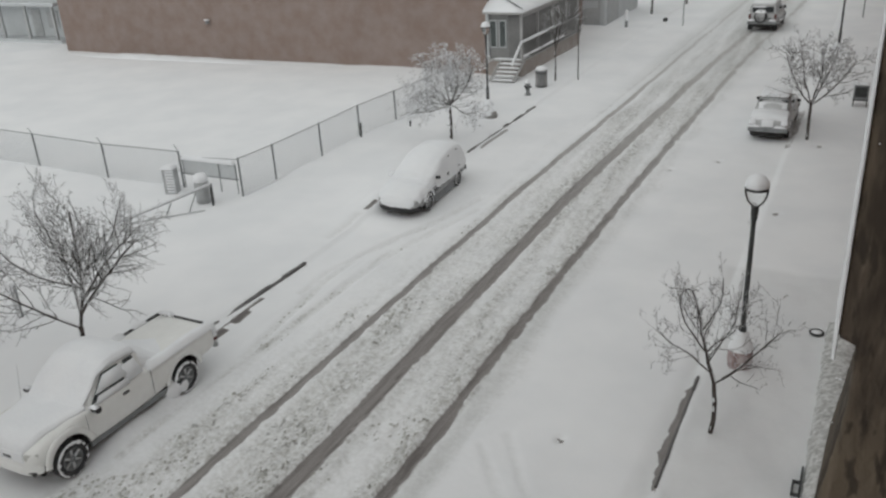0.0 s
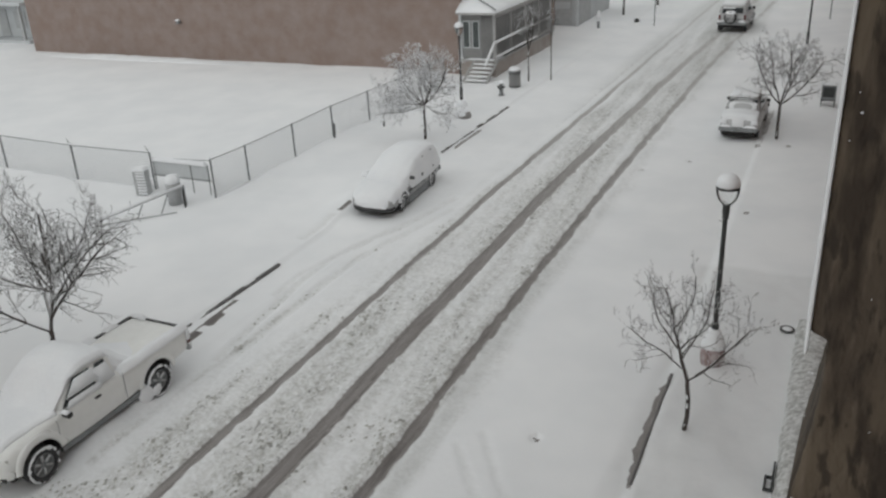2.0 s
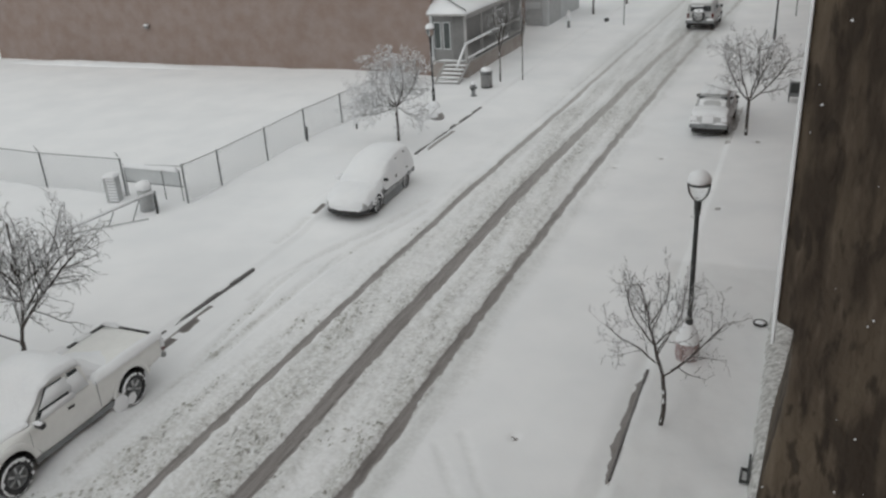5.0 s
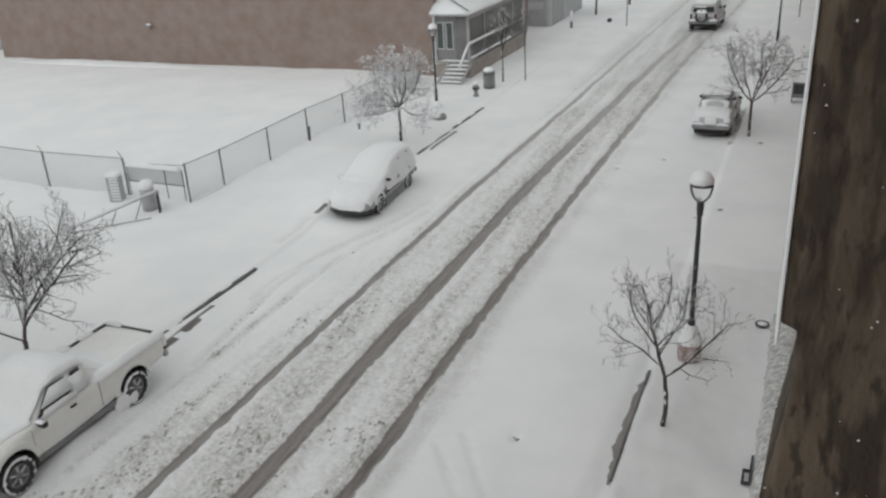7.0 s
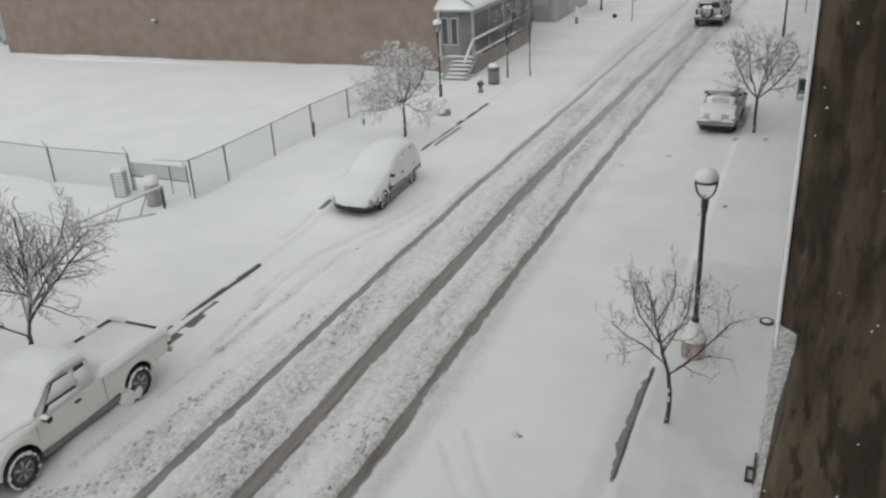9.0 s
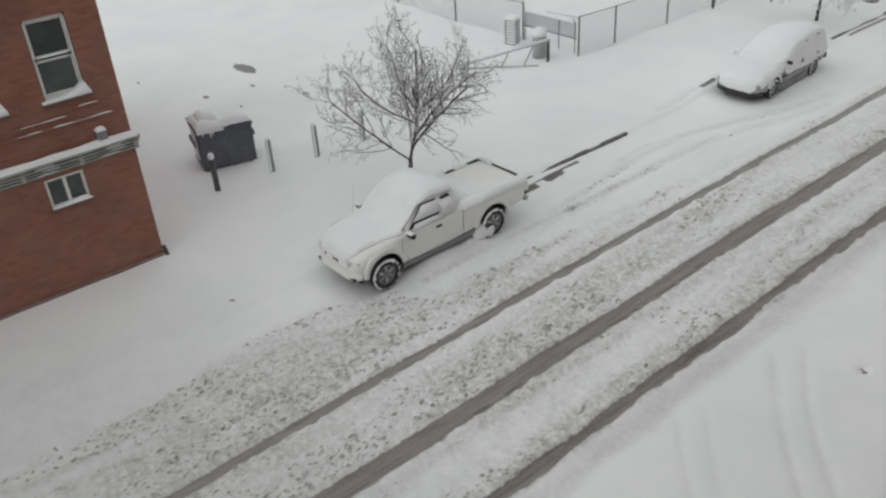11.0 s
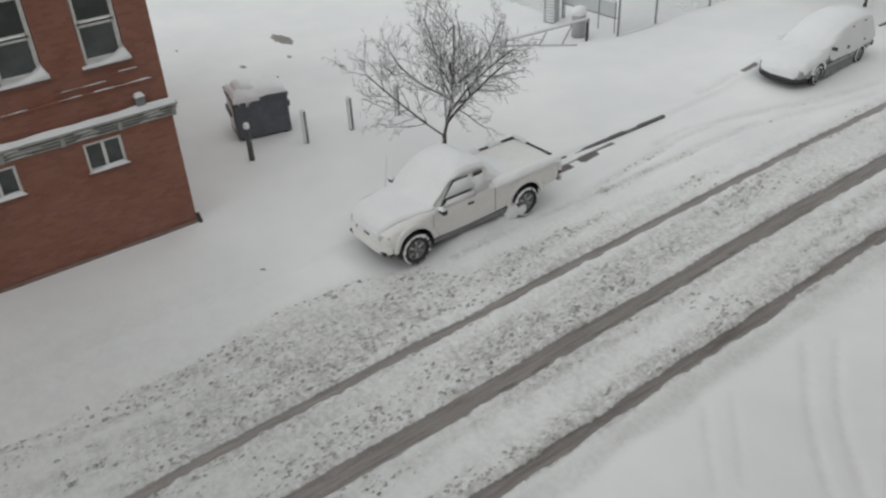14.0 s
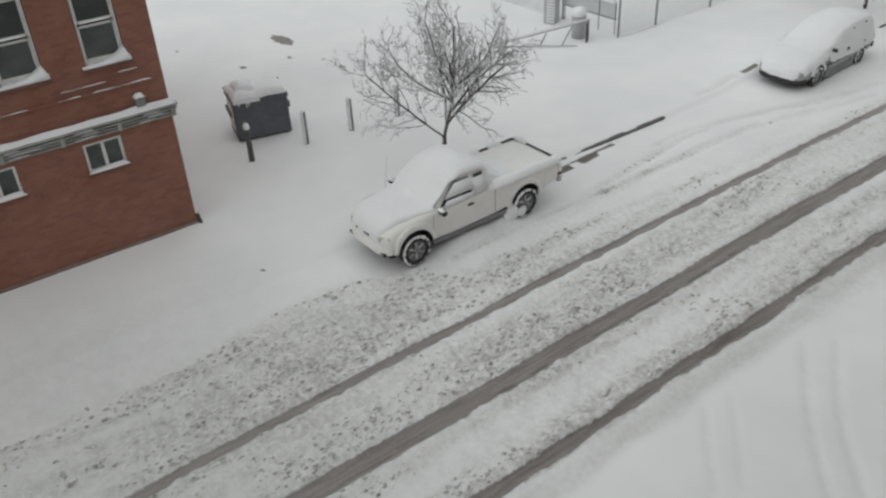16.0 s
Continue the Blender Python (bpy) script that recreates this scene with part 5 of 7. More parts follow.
def pickup():
    t = thing("pickup_truck", pose(-13.44, 9.875, 0.0, 0, 0, 180), "white pickup truck parked under thick snow, bed full of snow", "pickup truck")
    W = 0.86
    # lower hull: tail to nose
    body = part("body", loft([
        (-2.80, hull_section(W - 0.05, 0.62, 1.07)), (-2.72, hull_section(W - 0.01, 0.56, 1.12)), (-2.3, hull_section(W, 0.52, 1.13)), (-1.5, hull_section(W + 0.01, 0.50, 1.13)), (-0.98, hull_section(W, 0.40, 1.12)),
        (-0.55, hull_section(W, 0.38, 1.12)), (0.3, hull_section(W + 0.012, 0.37, 1.13)), (0.95, hull_section(W, 0.37, 1.13)), (1.5, hull_section(W + 0.005, 0.42, 1.10, 0.06, 0.10)),
        (1.95, hull_section(W - 0.015, 0.48, 1.04, 0.07, 0.13)), (2.16, hull_section(W - 0.07, 0.49, 0.98, 0.07, 0.15)), (2.30, hull_section(W - 0.16, 0.51, 0.91, 0.05, 0.15)), (2.38, hull_section(W - 0.30, 0.56, 0.83, 0.03, 0.12))]), WHITE_PAINT, t)
    carve(body, well((1.555, 0.41), 0.475, W) + well((-1.555, 0.41), 0.475, W))
    part("underbody", box(-0.62, 0.62, -2.2, 2.1, 0.26, 0.52, 0.03), UNDER, t)
    for s in (1, -1):
        part("rocker", box(s * 0.79 - 0.03, s * 0.79 + 0.03, -1.06, 1.06, 0.30, 0.42, 0.01), ZINC, t)
    flare(t, 1.555, 0.41, 0.462, W - 0.006, WHITE_PAINT, 0.17)
    flare(t, -1.555, 0.41, 0.462, W - 0.006, WHITE_PAINT, 0.15)
    cab = part("cab", loft([(-0.60, cabin_section(0.80, 0.66, 1.08, 1.52)), (-0.50, cabin_section(0.81, 0.67, 1.08, 1.66)), (0.0, cabin_section(0.82, 0.68, 1.08, 1.72)), (0.36, cabin_section(0.82, 0.67, 1.08, 1.69)),
                            (0.68, cabin_section(0.82, 0.70, 1.08, 1.44)), (1.05, cabin_section(0.80, 0.76, 1.06, 1.12))]), WHITE_PAINT, t)
    soften(cab, 2)
    for s in (1, -1):
        part("side_window", side_plate(-0.02, 0.86, 0.44, 0.02, 1.15, 1.59, s * 0.812, s * 0.722), CAR_GLASS, t, "dark side glass")
        part("window_snow", wobble(side_plate(-0.10, 0.72, 0.42, -0.05, 1.29, 1.56, s * 0.797, s * 0.738, 0.018), 0.012, 7), SNOW, t, "snow stuck on the side glass", True)
        part("window_snow", wobble(side_plate(-0.10, 0.80, 0.66, -0.10, 1.10, 1.225, s * 0.822, s * 0.802, 0.020), 0.014, 6, 3), SNOW, t, "snow along the window ledge", True)
        part("quarter_window", side_plate(-0.42, -0.12, -0.12, -0.36, 1.20, 1.585, s * 0.803, s * 0.722), CAR_GLASS, t, "small dark rear side glass")
        part("window_snow", wobble(side_plate(-0.50, -0.06, -0.04, -0.36, 1.14, 1.51, s * 0.812, s * 0.750, 0.022), 0.014, 6, 5), SNOW, t, "snow stuck on the rear side glass", True)
        part("door_seam", box(s * 0.868 - 0.003, s * 0.868 + 0.003, 1.080, 1.086, 0.60, 1.06), ZINC, t)
        part("bed_gap", box(s * 0.866 - 0.003, s * 0.866 + 0.003, -0.635, -0.625, 0.50, 1.10), ZINC, t)
        part("door_handle", box(s * 0.884 - 0.016, s * 0.884 + 0.016, 0.0, 0.15, 0.955, 1.0, 0.01), DARK_TRIM, t)
        m = part("mirror", wobble(box(s * 0.96 - 0.10, s * 0.96 + 0.10, 0.84, 0.95, 1.05, 1.17, 0.03), 0.006, 8), DARK_TRIM, t, "black door mirror")
        part("mirror_snow", wobble(mound(s * 0.95 - 0.10, s * 0.95 + 0.09, 0.87, 0.98, 1.165, 0.035, 8, 6, 0.012, 2), 0.005, 6), SNOW, m, "", True)
        part("mirror_arm", tube((s * 0.80, 0.90, 1.10), (s * 0.88, 0.91, 1.11), 0.02, 0.02, 8), DARK_TRIM, t)
        lens = wobble(box(-0.14, 0.14, -0.05, 0.05, -0.065, 0.065, 0.03), 0.006, 6)
        lamp = part("headlight", lens, LENS_CLEAR, t, "clear headlight half covered in snow")
        lamp.matrix_basis = pose(s * 0.62, 2.175, 0.80, 0, 0, -32 * s)
        tl = part("tail_light", box(s * 0.80 - 0.05, s * 0.80 + 0.05, -2.80, -2.70, 0.74, 1.02, 0.015), LENS_RED, t)
        part("lamp_snow", wobble(box(s * 0.805 - 0.06, s * 0.805 + 0.06, -2.815, -2.69, 0.83, 1.05, 0.02), 0.008, 6), SNOW, tl, "", True)
    # the far bed side and the tailgate show dark inside, with snow along their tops
    part("bed_rail", box(0.715, 0.80, -2.70, -0.66, 1.00, 1.15, 0.01), DARK_TRIM, t, "dark inner face of the bed side")
    part("rail_snow", snow_ridge(0.69, 0.85, -2.2, -1.75, 1.145, 0.07, 4, 0.03), SNOW, t, "", True)
    part("rail_snow", snow_ridge(0.66, 0.86, -1.5, -0.6, 1.12, 0.13, 6, 0.03), SNOW, t, "", True)
    part("rail_snow", wobble(snow_ridge(-0.885, -0.60, -2.74, -0.6, 1.085, 0.13, 9, 0.03), 0.015, 3), SNOW, t, "thick snow rolled over the bed side", True)
    part("tailgate_cap", box(-0.74, 0.714, -2.77, -2.70, 1.04, 1.15, 0.01), DARK_TRIM, t, "dark inner edge of the tailgate")
    part("rail_snow", snow_ridge(0.30, 0.84, -2.80, -2.66, 1.145, 0.08, 2, 0.03), SNOW, t, "", True)
    part("rail_snow", snow_ridge(-0.86, -0.55, -2.80, -2.60, 1.12, 0.07, 8, 0.02), SNOW, t, "", True)
    for x in (-0.16, -0.09, -0.01, 0.30):
        part("grille_slot", wobble(box(x - 0.025, x + 0.025, 2.36, 2.405, 0.725, 0.79, 0.01), 0.006, 9), DARK_TRIM, t, "dark gap of the grille between snow")
    part("grille_snow", wobble(box(-0.50, 0.50, 2.33, 2.395, 0.66, 0.90, 0.03), 0.02, 5), SNOW, t, "snow packed over the grille", True)
    bumper = part("front_bumper", loft([(2.05, [(0, 0.37), (0.60, 0.37), (0.85, 0.40), (0.872, 0.56), (0.85, 0.65), (0.6, 0.67), (0, 0.67)]), (2.22, [(0, 0.38), (0.55, 0.38), (0.76, 0.40), (0.78, 0.56), (0.76, 0.65), (0.55, 0.67), (0, 0.67)]), (2.35, [(0, 0.38), (0.5, 0.38), (0.62, 0.40), (0.64, 0.56), (0.62, 0.65), (0.5, 0.66), (0, 0.66)]), (2.42, [(0, 0.40), (0.3, 0.40), (0.42, 0.42), (0.43, 0.56), (0.42, 0.63), (0.3, 0.65), (0, 0.65)])]), WHITE_PAINT, t)
    soften(bumper, 1)
    for s in (1, -1):
        part("bumper_slot", box(s * 0.56 - 0.13, s * 0.56 + 0.13, 2.28, 2.365, 0.42, 0.49, 0.015), DARK_TRIM, bumper)
        part("fog_light", box(s * 0.55 - 0.08, s * 0.55 + 0.08, 2.33, 2.375, 0.435, 0.475, 0.015), LENS_CLEAR, bumper)
    part("air_dam", box(-0.56, 0.56, 2.05, 2.24, 0.31, 0.42, 0.02), ZINC, t)
    part("rear_bumper", box(-0.80, 0.80, -2.88, -2.76, 0.52, 0.68, 0.03), PALE_STEEL, t)
    part("bumper_snow", mound(-0.82, 0.82, -2.90, -2.77, 0.66, 0.10, 14, 4, 0.02, 3), SNOW, t, "", True)
    for x, y in ((0.75, 1.555), (-0.75, 1.555), (0.75, -1.555), (-0.75, -1.555)):
        wheel(t, x, y, 0.375, 0.24, 0.85, 6, int(3 + y * 2 + x * 5), 26)
    for x, y, z, a, b, c in ((-0.80, -1.16, 0.24, 0.10, 0.22, 0.24), (-0.868, -1.42, 0.22, 0.03, 0.13, 0.13), (0.80, -1.16, 0.22, 0.10, 0.20, 0.22)):
        lump = bmesh.new()
        bmesh.ops.create_icosphere(lump, subdivisions=3, radius=1.0, matrix=Matrix.Translation((x, y, z)) @ Matrix.Diagonal((a, b, c, 1)))
        part("packed_snow", wobble(wobble(lump, 0.03, 5.0), 0.015, 14.0), SNOW, t, "snow packed against the rear wheel", True)
    # snow: bonnet, windscreen and roof, the slope behind the cab, the bed
    snow_sheet([(2.38, 0.42, 0.78, 0.94), (2.28, 0.54, 0.86, 1.06), (2.05, 0.62, 0.96, 1.16), (1.7, 0.67, 1.03, 1.20), (1.35, 0.71, 1.06, 1.21), (1.12, 0.76, 1.07, 1.20), (0.95, 0.79, 1.08, 1.22)], t, "thick snow on the bonnet", 0.028, 1.0)
    snow_sheet([(1.24, 0.66, 1.07, 1.15), (1.04, 0.74, 1.10, 1.24), (0.78, 0.74, 1.32, 1.44), (0.54, 0.71, 1.52, 1.68), (0.28, 0.70, 1.60, 1.80), (0.0, 0.70, 1.61, 1.84), (-0.25, 0.70, 1.60, 1.82), (-0.48, 0.68, 1.54, 1.74), (-0.64, 0.62, 1.40, 1.56)], t, "thick snow on windscreen and roof", 0.028, 5.0)
    snow_sheet([(-0.48, 0.64, 1.10, 1.66), (-0.62, 0.68, 1.0, 1.52), (-0.80, 0.72, 0.95, 1.38), (-1.05, 0.74, 0.92, 1.25), (-1.25, 0.70, 0.92, 1.12)], t, "snow banked behind the cab", 0.025, 7.0)
    snow_sheet([(-0.70, 0.73, 0.9, 1.24), (-1.1, 0.73, 0.9, 1.20), (-1.5, 0.73, 0.9, 1.14), (-2.1, 0.73, 0.9, 1.09), (-2.6, 0.73, 0.9, 1.08), (-2.70, 0.72, 0.9, 1.07)], t, "bed filled with snow", 0.02, 8.0)
    part("antenna", tube((0.72, 1.25, 1.08), (0.74, 1.12, 1.85), 0.004, 0.002, 5), ZINC, t)
    # a short, blunt nose and tail
    for ob in t.children_recursive:
        if ob.type == "MESH":
            for v in ob.data.vertices:
                if v.co.y > 2.0:
                    v.co.y = 2.0 + (v.co.y - 2.0) * 0.76
                elif v.co.y < -2.0:
                    v.co.y = -2.0 + (v.co.y + 2.0) * 0.84
    return t


def hatchback():
    t = thing("hatchback_car", pose(-13.52, 24.50, 0.0, 0, 0, 183.2), "small grey car buried in snow beside the kerb", "car")
    W = 0.82
    body = part("body", loft([
        (-2.18, hull_section(W - 0.10, 0.34, 0.80)), (-2.08, hull_section(W - 0.02, 0.28, 0.86)), (-1.2, hull_section(W, 0.22, 0.90)), (0.0, hull_section(W, 0.20, 0.88)), (1.0, hull_section(W, 0.20, 0.86)),
        (1.75, hull_section(W - 0.03, 0.22, 0.76, 0.04)), (2.05, hull_section(W - 0.10, 0.26, 0.66, 0.03)), (2.16, hull_section(W - 0.22, 0.30, 0.56, 0.02))]), GREY_PAINT, t)
    carve(body, well((1.275, 0.30), 0.345, W) + well((-1.275, 0.30), 0.345, W))
    cab = part("cab", loft([(-2.12, cabin_section(0.72, 0.62, 0.84, 1.0)), (-1.85, cabin_section(0.76, 0.61, 0.84, 1.32)), (-0.9, cabin_section(0.77, 0.62, 0.84, 1.42)), (-0.2, cabin_section(0.77, 0.62, 0.84, 1.34)), (0.5, cabin_section(0.77, 0.66, 0.84, 1.04)), (1.0, cabin_section(0.75, 0.70, 0.80, 0.88))]), GREY_PAINT, t)
    soften(cab, 2)
    for s in (1, -1):
        part("side_window", side_plate(-0.5, 0.62, -0.1, -0.45, 0.90, 1.24, s * 0.768, s * 0.675), CAR_GLASS, t)
        part("rear_side_window", side_plate(-1.85, -0.58, -0.52, -1.75, 0.90, 1.28, s * 0.766, s * 0.65), CAR_GLASS, t)
        part("mirror", box(s * 0.88 - 0.08, s * 0.88 + 0.08, 0.60, 0.68, 0.90, 1.0, 0.02), DARK_TRIM, t, "black door mirror")
        if s > 0:
            part("mirror_snow", wobble(box(s * 0.88 - 0.12, s * 0.88 + 0.12, 0.54, 0.74, 0.86, 1.06, 0.05), 0.02, 4), SNOW, t, "lump of snow on the mirror", True)
        part("door_handle", box(s * 0.825 - 0.014, s * 0.825 + 0.014, -0.42, -0.28, 0.76, 0.80, 0.008), DARK_TRIM, t)
        part("side_moulding", box(s * 0.822 - 0.012, s * 0.822 + 0.012, -0.88, 0.88, 0.50, 0.56, 0.006), DARK_TRIM, t)
        part("headlight", box(s * 0.52 - 0.14, s * 0.52 + 0.14, 2.02, 2.10, 0.50, 0.60, 0.02), LENS_CLEAR, t)
        part("tail_light", box(s * 0.68 - 0.06, s * 0.68 + 0.06, -2.16, -2.07, 0.60, 0.80, 0.01), LENS_RED, t)
        part("door_seam", box(s * 0.822 - 0.004, s * 0.822 + 0.004, -0.555, -0.545, 0.30, 0.80), UNDER, t)
        part("door_seam", box(s * 0.822 - 0.004, s * 0.822 + 0.004, 0.795, 0.805, 0.30, 0.80), UNDER, t)
    soften(part("front_bumper", loft([(1.70, [(0, 0.16), (0.6, 0.16), (0.81, 0.18), (0.825, 0.28), (0.81, 0.37), (0.6, 0.38), (0, 0.38)]), (1.95, [(0, 0.16), (0.55, 0.16), (0.76, 0.18), (0.78, 0.28), (0.76, 0.36), (0.55, 0.38), (0, 0.38)]), (2.12, [(0, 0.17), (0.45, 0.17), (0.60, 0.19), (0.62, 0.28), (0.60, 0.35), (0.45, 0.37), (0, 0.37)]), (2.22, [(0, 0.18), (0.25, 0.18), (0.36, 0.20), (0.37, 0.28), (0.36, 0.34), (0.25, 0.36), (0, 0.36)])]), DARK_TRIM, t), 1)
    part("bumper_snow", wobble(mound(-0.55, 0.10, 1.98, 2.21, 0.352, 0.06, 12, 6, 0.02, 5), 0.02, 5), SNOW, t, "crust of snow on the bumper", True)
    part("rear_bumper", box(-0.74, 0.74, -2.27, -2.13, 0.32, 0.48, 0.03), DARK_TRIM, t)
    for x, y in ((0.72, 1.275), (-0.72, 1.275), (0.72, -1.275), (-0.72, -1.275)):
        wheel(t, x, y, 0.285, 0.19, 0.9, 6, int(7 + y * 2 + x * 5))
    part("underbody", box(-0.6, 0.6, -1.9, 1.9, 0.14, 0.3, 0.03), UNDER, t)
    for s in (1, -1):
        part("sill", box(s * 0.80 - 0.03, s * 0.80 + 0.03, -0.86, 0.86, 0.10, 0.34, 0.02), ZINC, t, "dull grey sill")
    snow_sheet([(2.24, 0.44, 0.36, 0.52), (2.13, 0.63, 0.37, 0.72), (1.90, 0.78, 0.40, 0.87), (1.5, 0.82, 0.56, 0.95), (1.1, 0.83, 0.62, 1.00), (0.6, 0.82, 0.70, 1.06)], t, "deep snow on the bonnet", 0.05, 2.0)
    # one soft mantle from the belt line over windscreen, roof and tailgate
    st = []
    for y, wb, wr, zb, zt in ((1.15, 0.70, 0.50, 0.80, 1.02), (0.85, 0.80, 0.62, 0.60, 1.10), (0.5, 0.84, 0.64, 0.52, 1.24), (0.1, 0.85, 0.66, 0.50, 1.40), (-0.3, 0.85, 0.67, 0.50, 1.50), (-0.9, 0.855, 0.68, 0.50, 1.57), (-1.5, 0.85, 0.67, 0.52, 1.56), (-1.9, 0.83, 0.64, 0.55, 1.46), (-2.14, 0.78, 0.58, 0.60, 1.26), (-2.26, 0.70, 0.50, 0.66, 0.98)):
        belt = max(zb + 0.12, min(0.86, zt - 0.2))
        st.append((y, [(0, zb), (wb * 0.6, zb), (wb, zb), (wb + 0.005, 0.5 * (zb + belt)), (wb - 0.03, belt), (0.45 * wb + 0.55 * wr, belt + 0.55 * (zt - belt)), (wr, zt - 0.10 * (zt - belt) - 0.04), (wr * 0.66, zt - 0.01), (0, zt + 0.03)]))
    mantle = loft(st)
    bmesh.ops.subdivide_edges(mantle, edges=mantle.edges, cuts=2, use_grid_fill=True)
    wobble(mantle, 0.040, 2.6, 6)
    wobble(mantle, 0.016, 8.0, 2)
    soften(part("snow_cover", mantle, SNOW, t, "deep snow over windows, roof and tailgate", True), 1)
    for y, z, x in ((-0.62, 1.30, 0.735), (-1.35, 1.34, 0.735), (-0.30, 0.74, 0.855), (-1.30, 0.78, 0.86), (0.74, 0.62, 0.84)):
        part("bare_spot", wobble(box(-x - 0.02, -x + 0.04, y - 0.05, y + 0.05, z - 0.022, z + 0.022, 0.015), 0.008, 9), GREY_PAINT, t, "spot of grey paint bare of snow", True)
    for s in (1, -1):
        bm = bmesh.new()
        prev = None
        for i in range(13):
            a = math.radians(15 + 150 * i / 12)
            ring = [bm.verts.new((s * (0.815 + q), 1.275 + rr * math.cos(a), 0.30 + rr * math.sin(a))) for rr, q in ((0.35, 0.0), (0.37, 0.035), (0.43, 0.02), (0.45, -0.01))]
            if prev:
                for j in range(3):
                    bm.faces.new((prev[j], prev[j + 1], ring[j + 1], ring[j]))
            prev = ring
        part("arch_snow", bm, SNOW, t, "rim of snow round the wheel arch", True)
    return t


def saloon():
    t = thing("saloon_car", pose(-3.26, 36.45, 0.0, 0, 0, -0.8) @ Matrix.Diagonal((0.90, 1.0, 1.12, 1)), "old boxy silver saloon car parked under patchy snow", "car")
    W = 0.83
    body = part("body", loft([
        (-2.12, hull_section(W - 0.05, 0.36, 0.78)), (-2.04, hull_section(W, 0.28, 0.86)), (-1.0, hull_section(W, 0.24, 0.90)), (0.2, hull_section(W, 0.22, 0.88)), (1.2, hull_section(W, 0.22, 0.88)), (2.0, hull_section(W - 0.03, 0.26, 0.82)), (2.2, hull_section(W - 0.1, 0.32, 0.70))]), SILVER_PAINT, t)
    carve(body, well((1.30, 0.30), 0.35, W) + well((-1.30, 0.30), 0.35, W))
    cab = part("cab", loft([(-1.35, cabin_section(0.74, 0.66, 0.86, 0.95)), (-0.95, cabin_section(0.76, 0.62, 0.86, 1.32)), (-0.3, cabin_section(0.76, 0.62, 0.86, 1.40)), (0.3, cabin_section(0.76, 0.62, 0.86, 1.38)), (0.95, cabin_section(0.75, 0.70, 0.84, 0.92))]), SILVER_PAINT, t)
    soften(cab, 2)
    # rear screen: a dark strip shows over the snow
    bm = bmesh.new()
    add_box(bm, -0.62, 0.62, -0.02, 0.02, 0, 0.40)
    rs = part("rear_screen", bm, CAR_GLASS, t, "dark rear screen")
    rs.matrix_basis = pose(0, -1.215, 0.965, -42, 0, 0)
    sn = part("screen_snow", wobble(box(-0.60, 0.60, -0.07, -0.01, 0.0, 0.27, 0.02), 0.01, 4), SNOW, t, "snow on the rear screen", True)
    sn.matrix_basis = pose(0, -1.225, 0.955, -42, 0, 0)
    for s in (1, -1):
        part("side_window", side_plate(-0.85, 0.62, 0.28, -0.72, 0.92, 1.26, s * 0.758, s * 0.66), CAR_GLASS, t)
        tl = part("tail_light", box(s * 0.66 - 0.13, s * 0.66 + 0.13, -2.135, -2.06, 0.60, 0.76, 0.01), LENS_RED, t)
        part("lamp_snow", wobble(box(s * 0.655 - 0.14, s * 0.655 + 0.14, -2.155, -2.07, 0.61, 0.79, 0.02), 0.012, 6), SNOW, tl, "", True)
        part("door_handle", box(s * 0.835 - 0.012, s * 0.835 + 0.012, -0.42, -0.28, 0.78, 0.82, 0.006), DARK_TRIM, t)
        part("mirror", box(s * 0.89 - 0.08, s * 0.89 + 0.08, 0.62, 0.70, 0.90, 1.0, 0.02), DARK_TRIM, t)
        part("headlight", box(s * 0.6 - 0.12, s * 0.6 + 0.12, 2.12, 2.2, 0.55, 0.68, 0.01), LENS_CLEAR, t)
    part("rear_bumper", box(-0.82, 0.82, -2.28, -2.10, 0.38, 0.54, 0.03), ZINC, t, "dull metal rear bumper")
    part("front_bumper", box(-0.80, 0.80, 2.16, 2.32, 0.36, 0.52, 0.03), DARK_TRIM, t)
    part("licence_plate", box(-0.17, 0.17, -2.145, -2.13, 0.58, 0.72), ZINC, t)
    part("bumper_snow", snow_ridge(-0.80, -0.28, -2.27, -2.12, 0.54, 0.07, 3, 0.02), SNOW, t, "", True)
    part("bumper_snow", snow_ridge(0.22, 0.80, -2.27, -2.12, 0.54, 0.07, 4, 0.02), SNOW, t, "", True)
    for x, y in ((0.73, 1.30), (-0.73, 1.30), (0.73, -1.30), (-0.73, -1.30)):
        wheel(t, x, y, 0.30, 0.19, 0.6, 6, int(9 + y * 2 + x * 5))
    part("underbody", box(-0.62, 0.62, -2.0, 2.0, 0.14, 0.32, 0.03), UNDER, t)
    snow_sheet([(-2.10, 0.72, 0.72, 0.86), (-2.0, 0.76, 0.84, 0.97), (-1.6, 0.77, 0.88, 1.0), (-1.30, 0.72, 0.90, 1.02)], t, "snow on the boot lid", 0.01, 2.0)
    part("hanging_snow", wobble(box(-0.28, 0.22, -2.19, -2.12, 0.44, 0.82, 0.03), 0.02, 5), SNOW, t, "slab of snow slipping off the boot", True)
    snow_sheet([(-0.92, 0.56, 1.33, 1.41), (-0.75, 0.60, 1.36, 1.47), (-0.2, 0.60, 1.38, 1.50), (0.3, 0.60, 1.36, 1.47), (0.42, 0.58, 1.30, 1.38)], t, "snow on the roof", 0.012, 3.0)
    snow_sheet([(0.95, 0.72, 0.86, 0.98), (1.5, 0.76, 0.86, 0.99), (2.05, 0.70, 0.80, 0.92)], t, "snow on the bonnet", 0.012, 5.0)
    return t


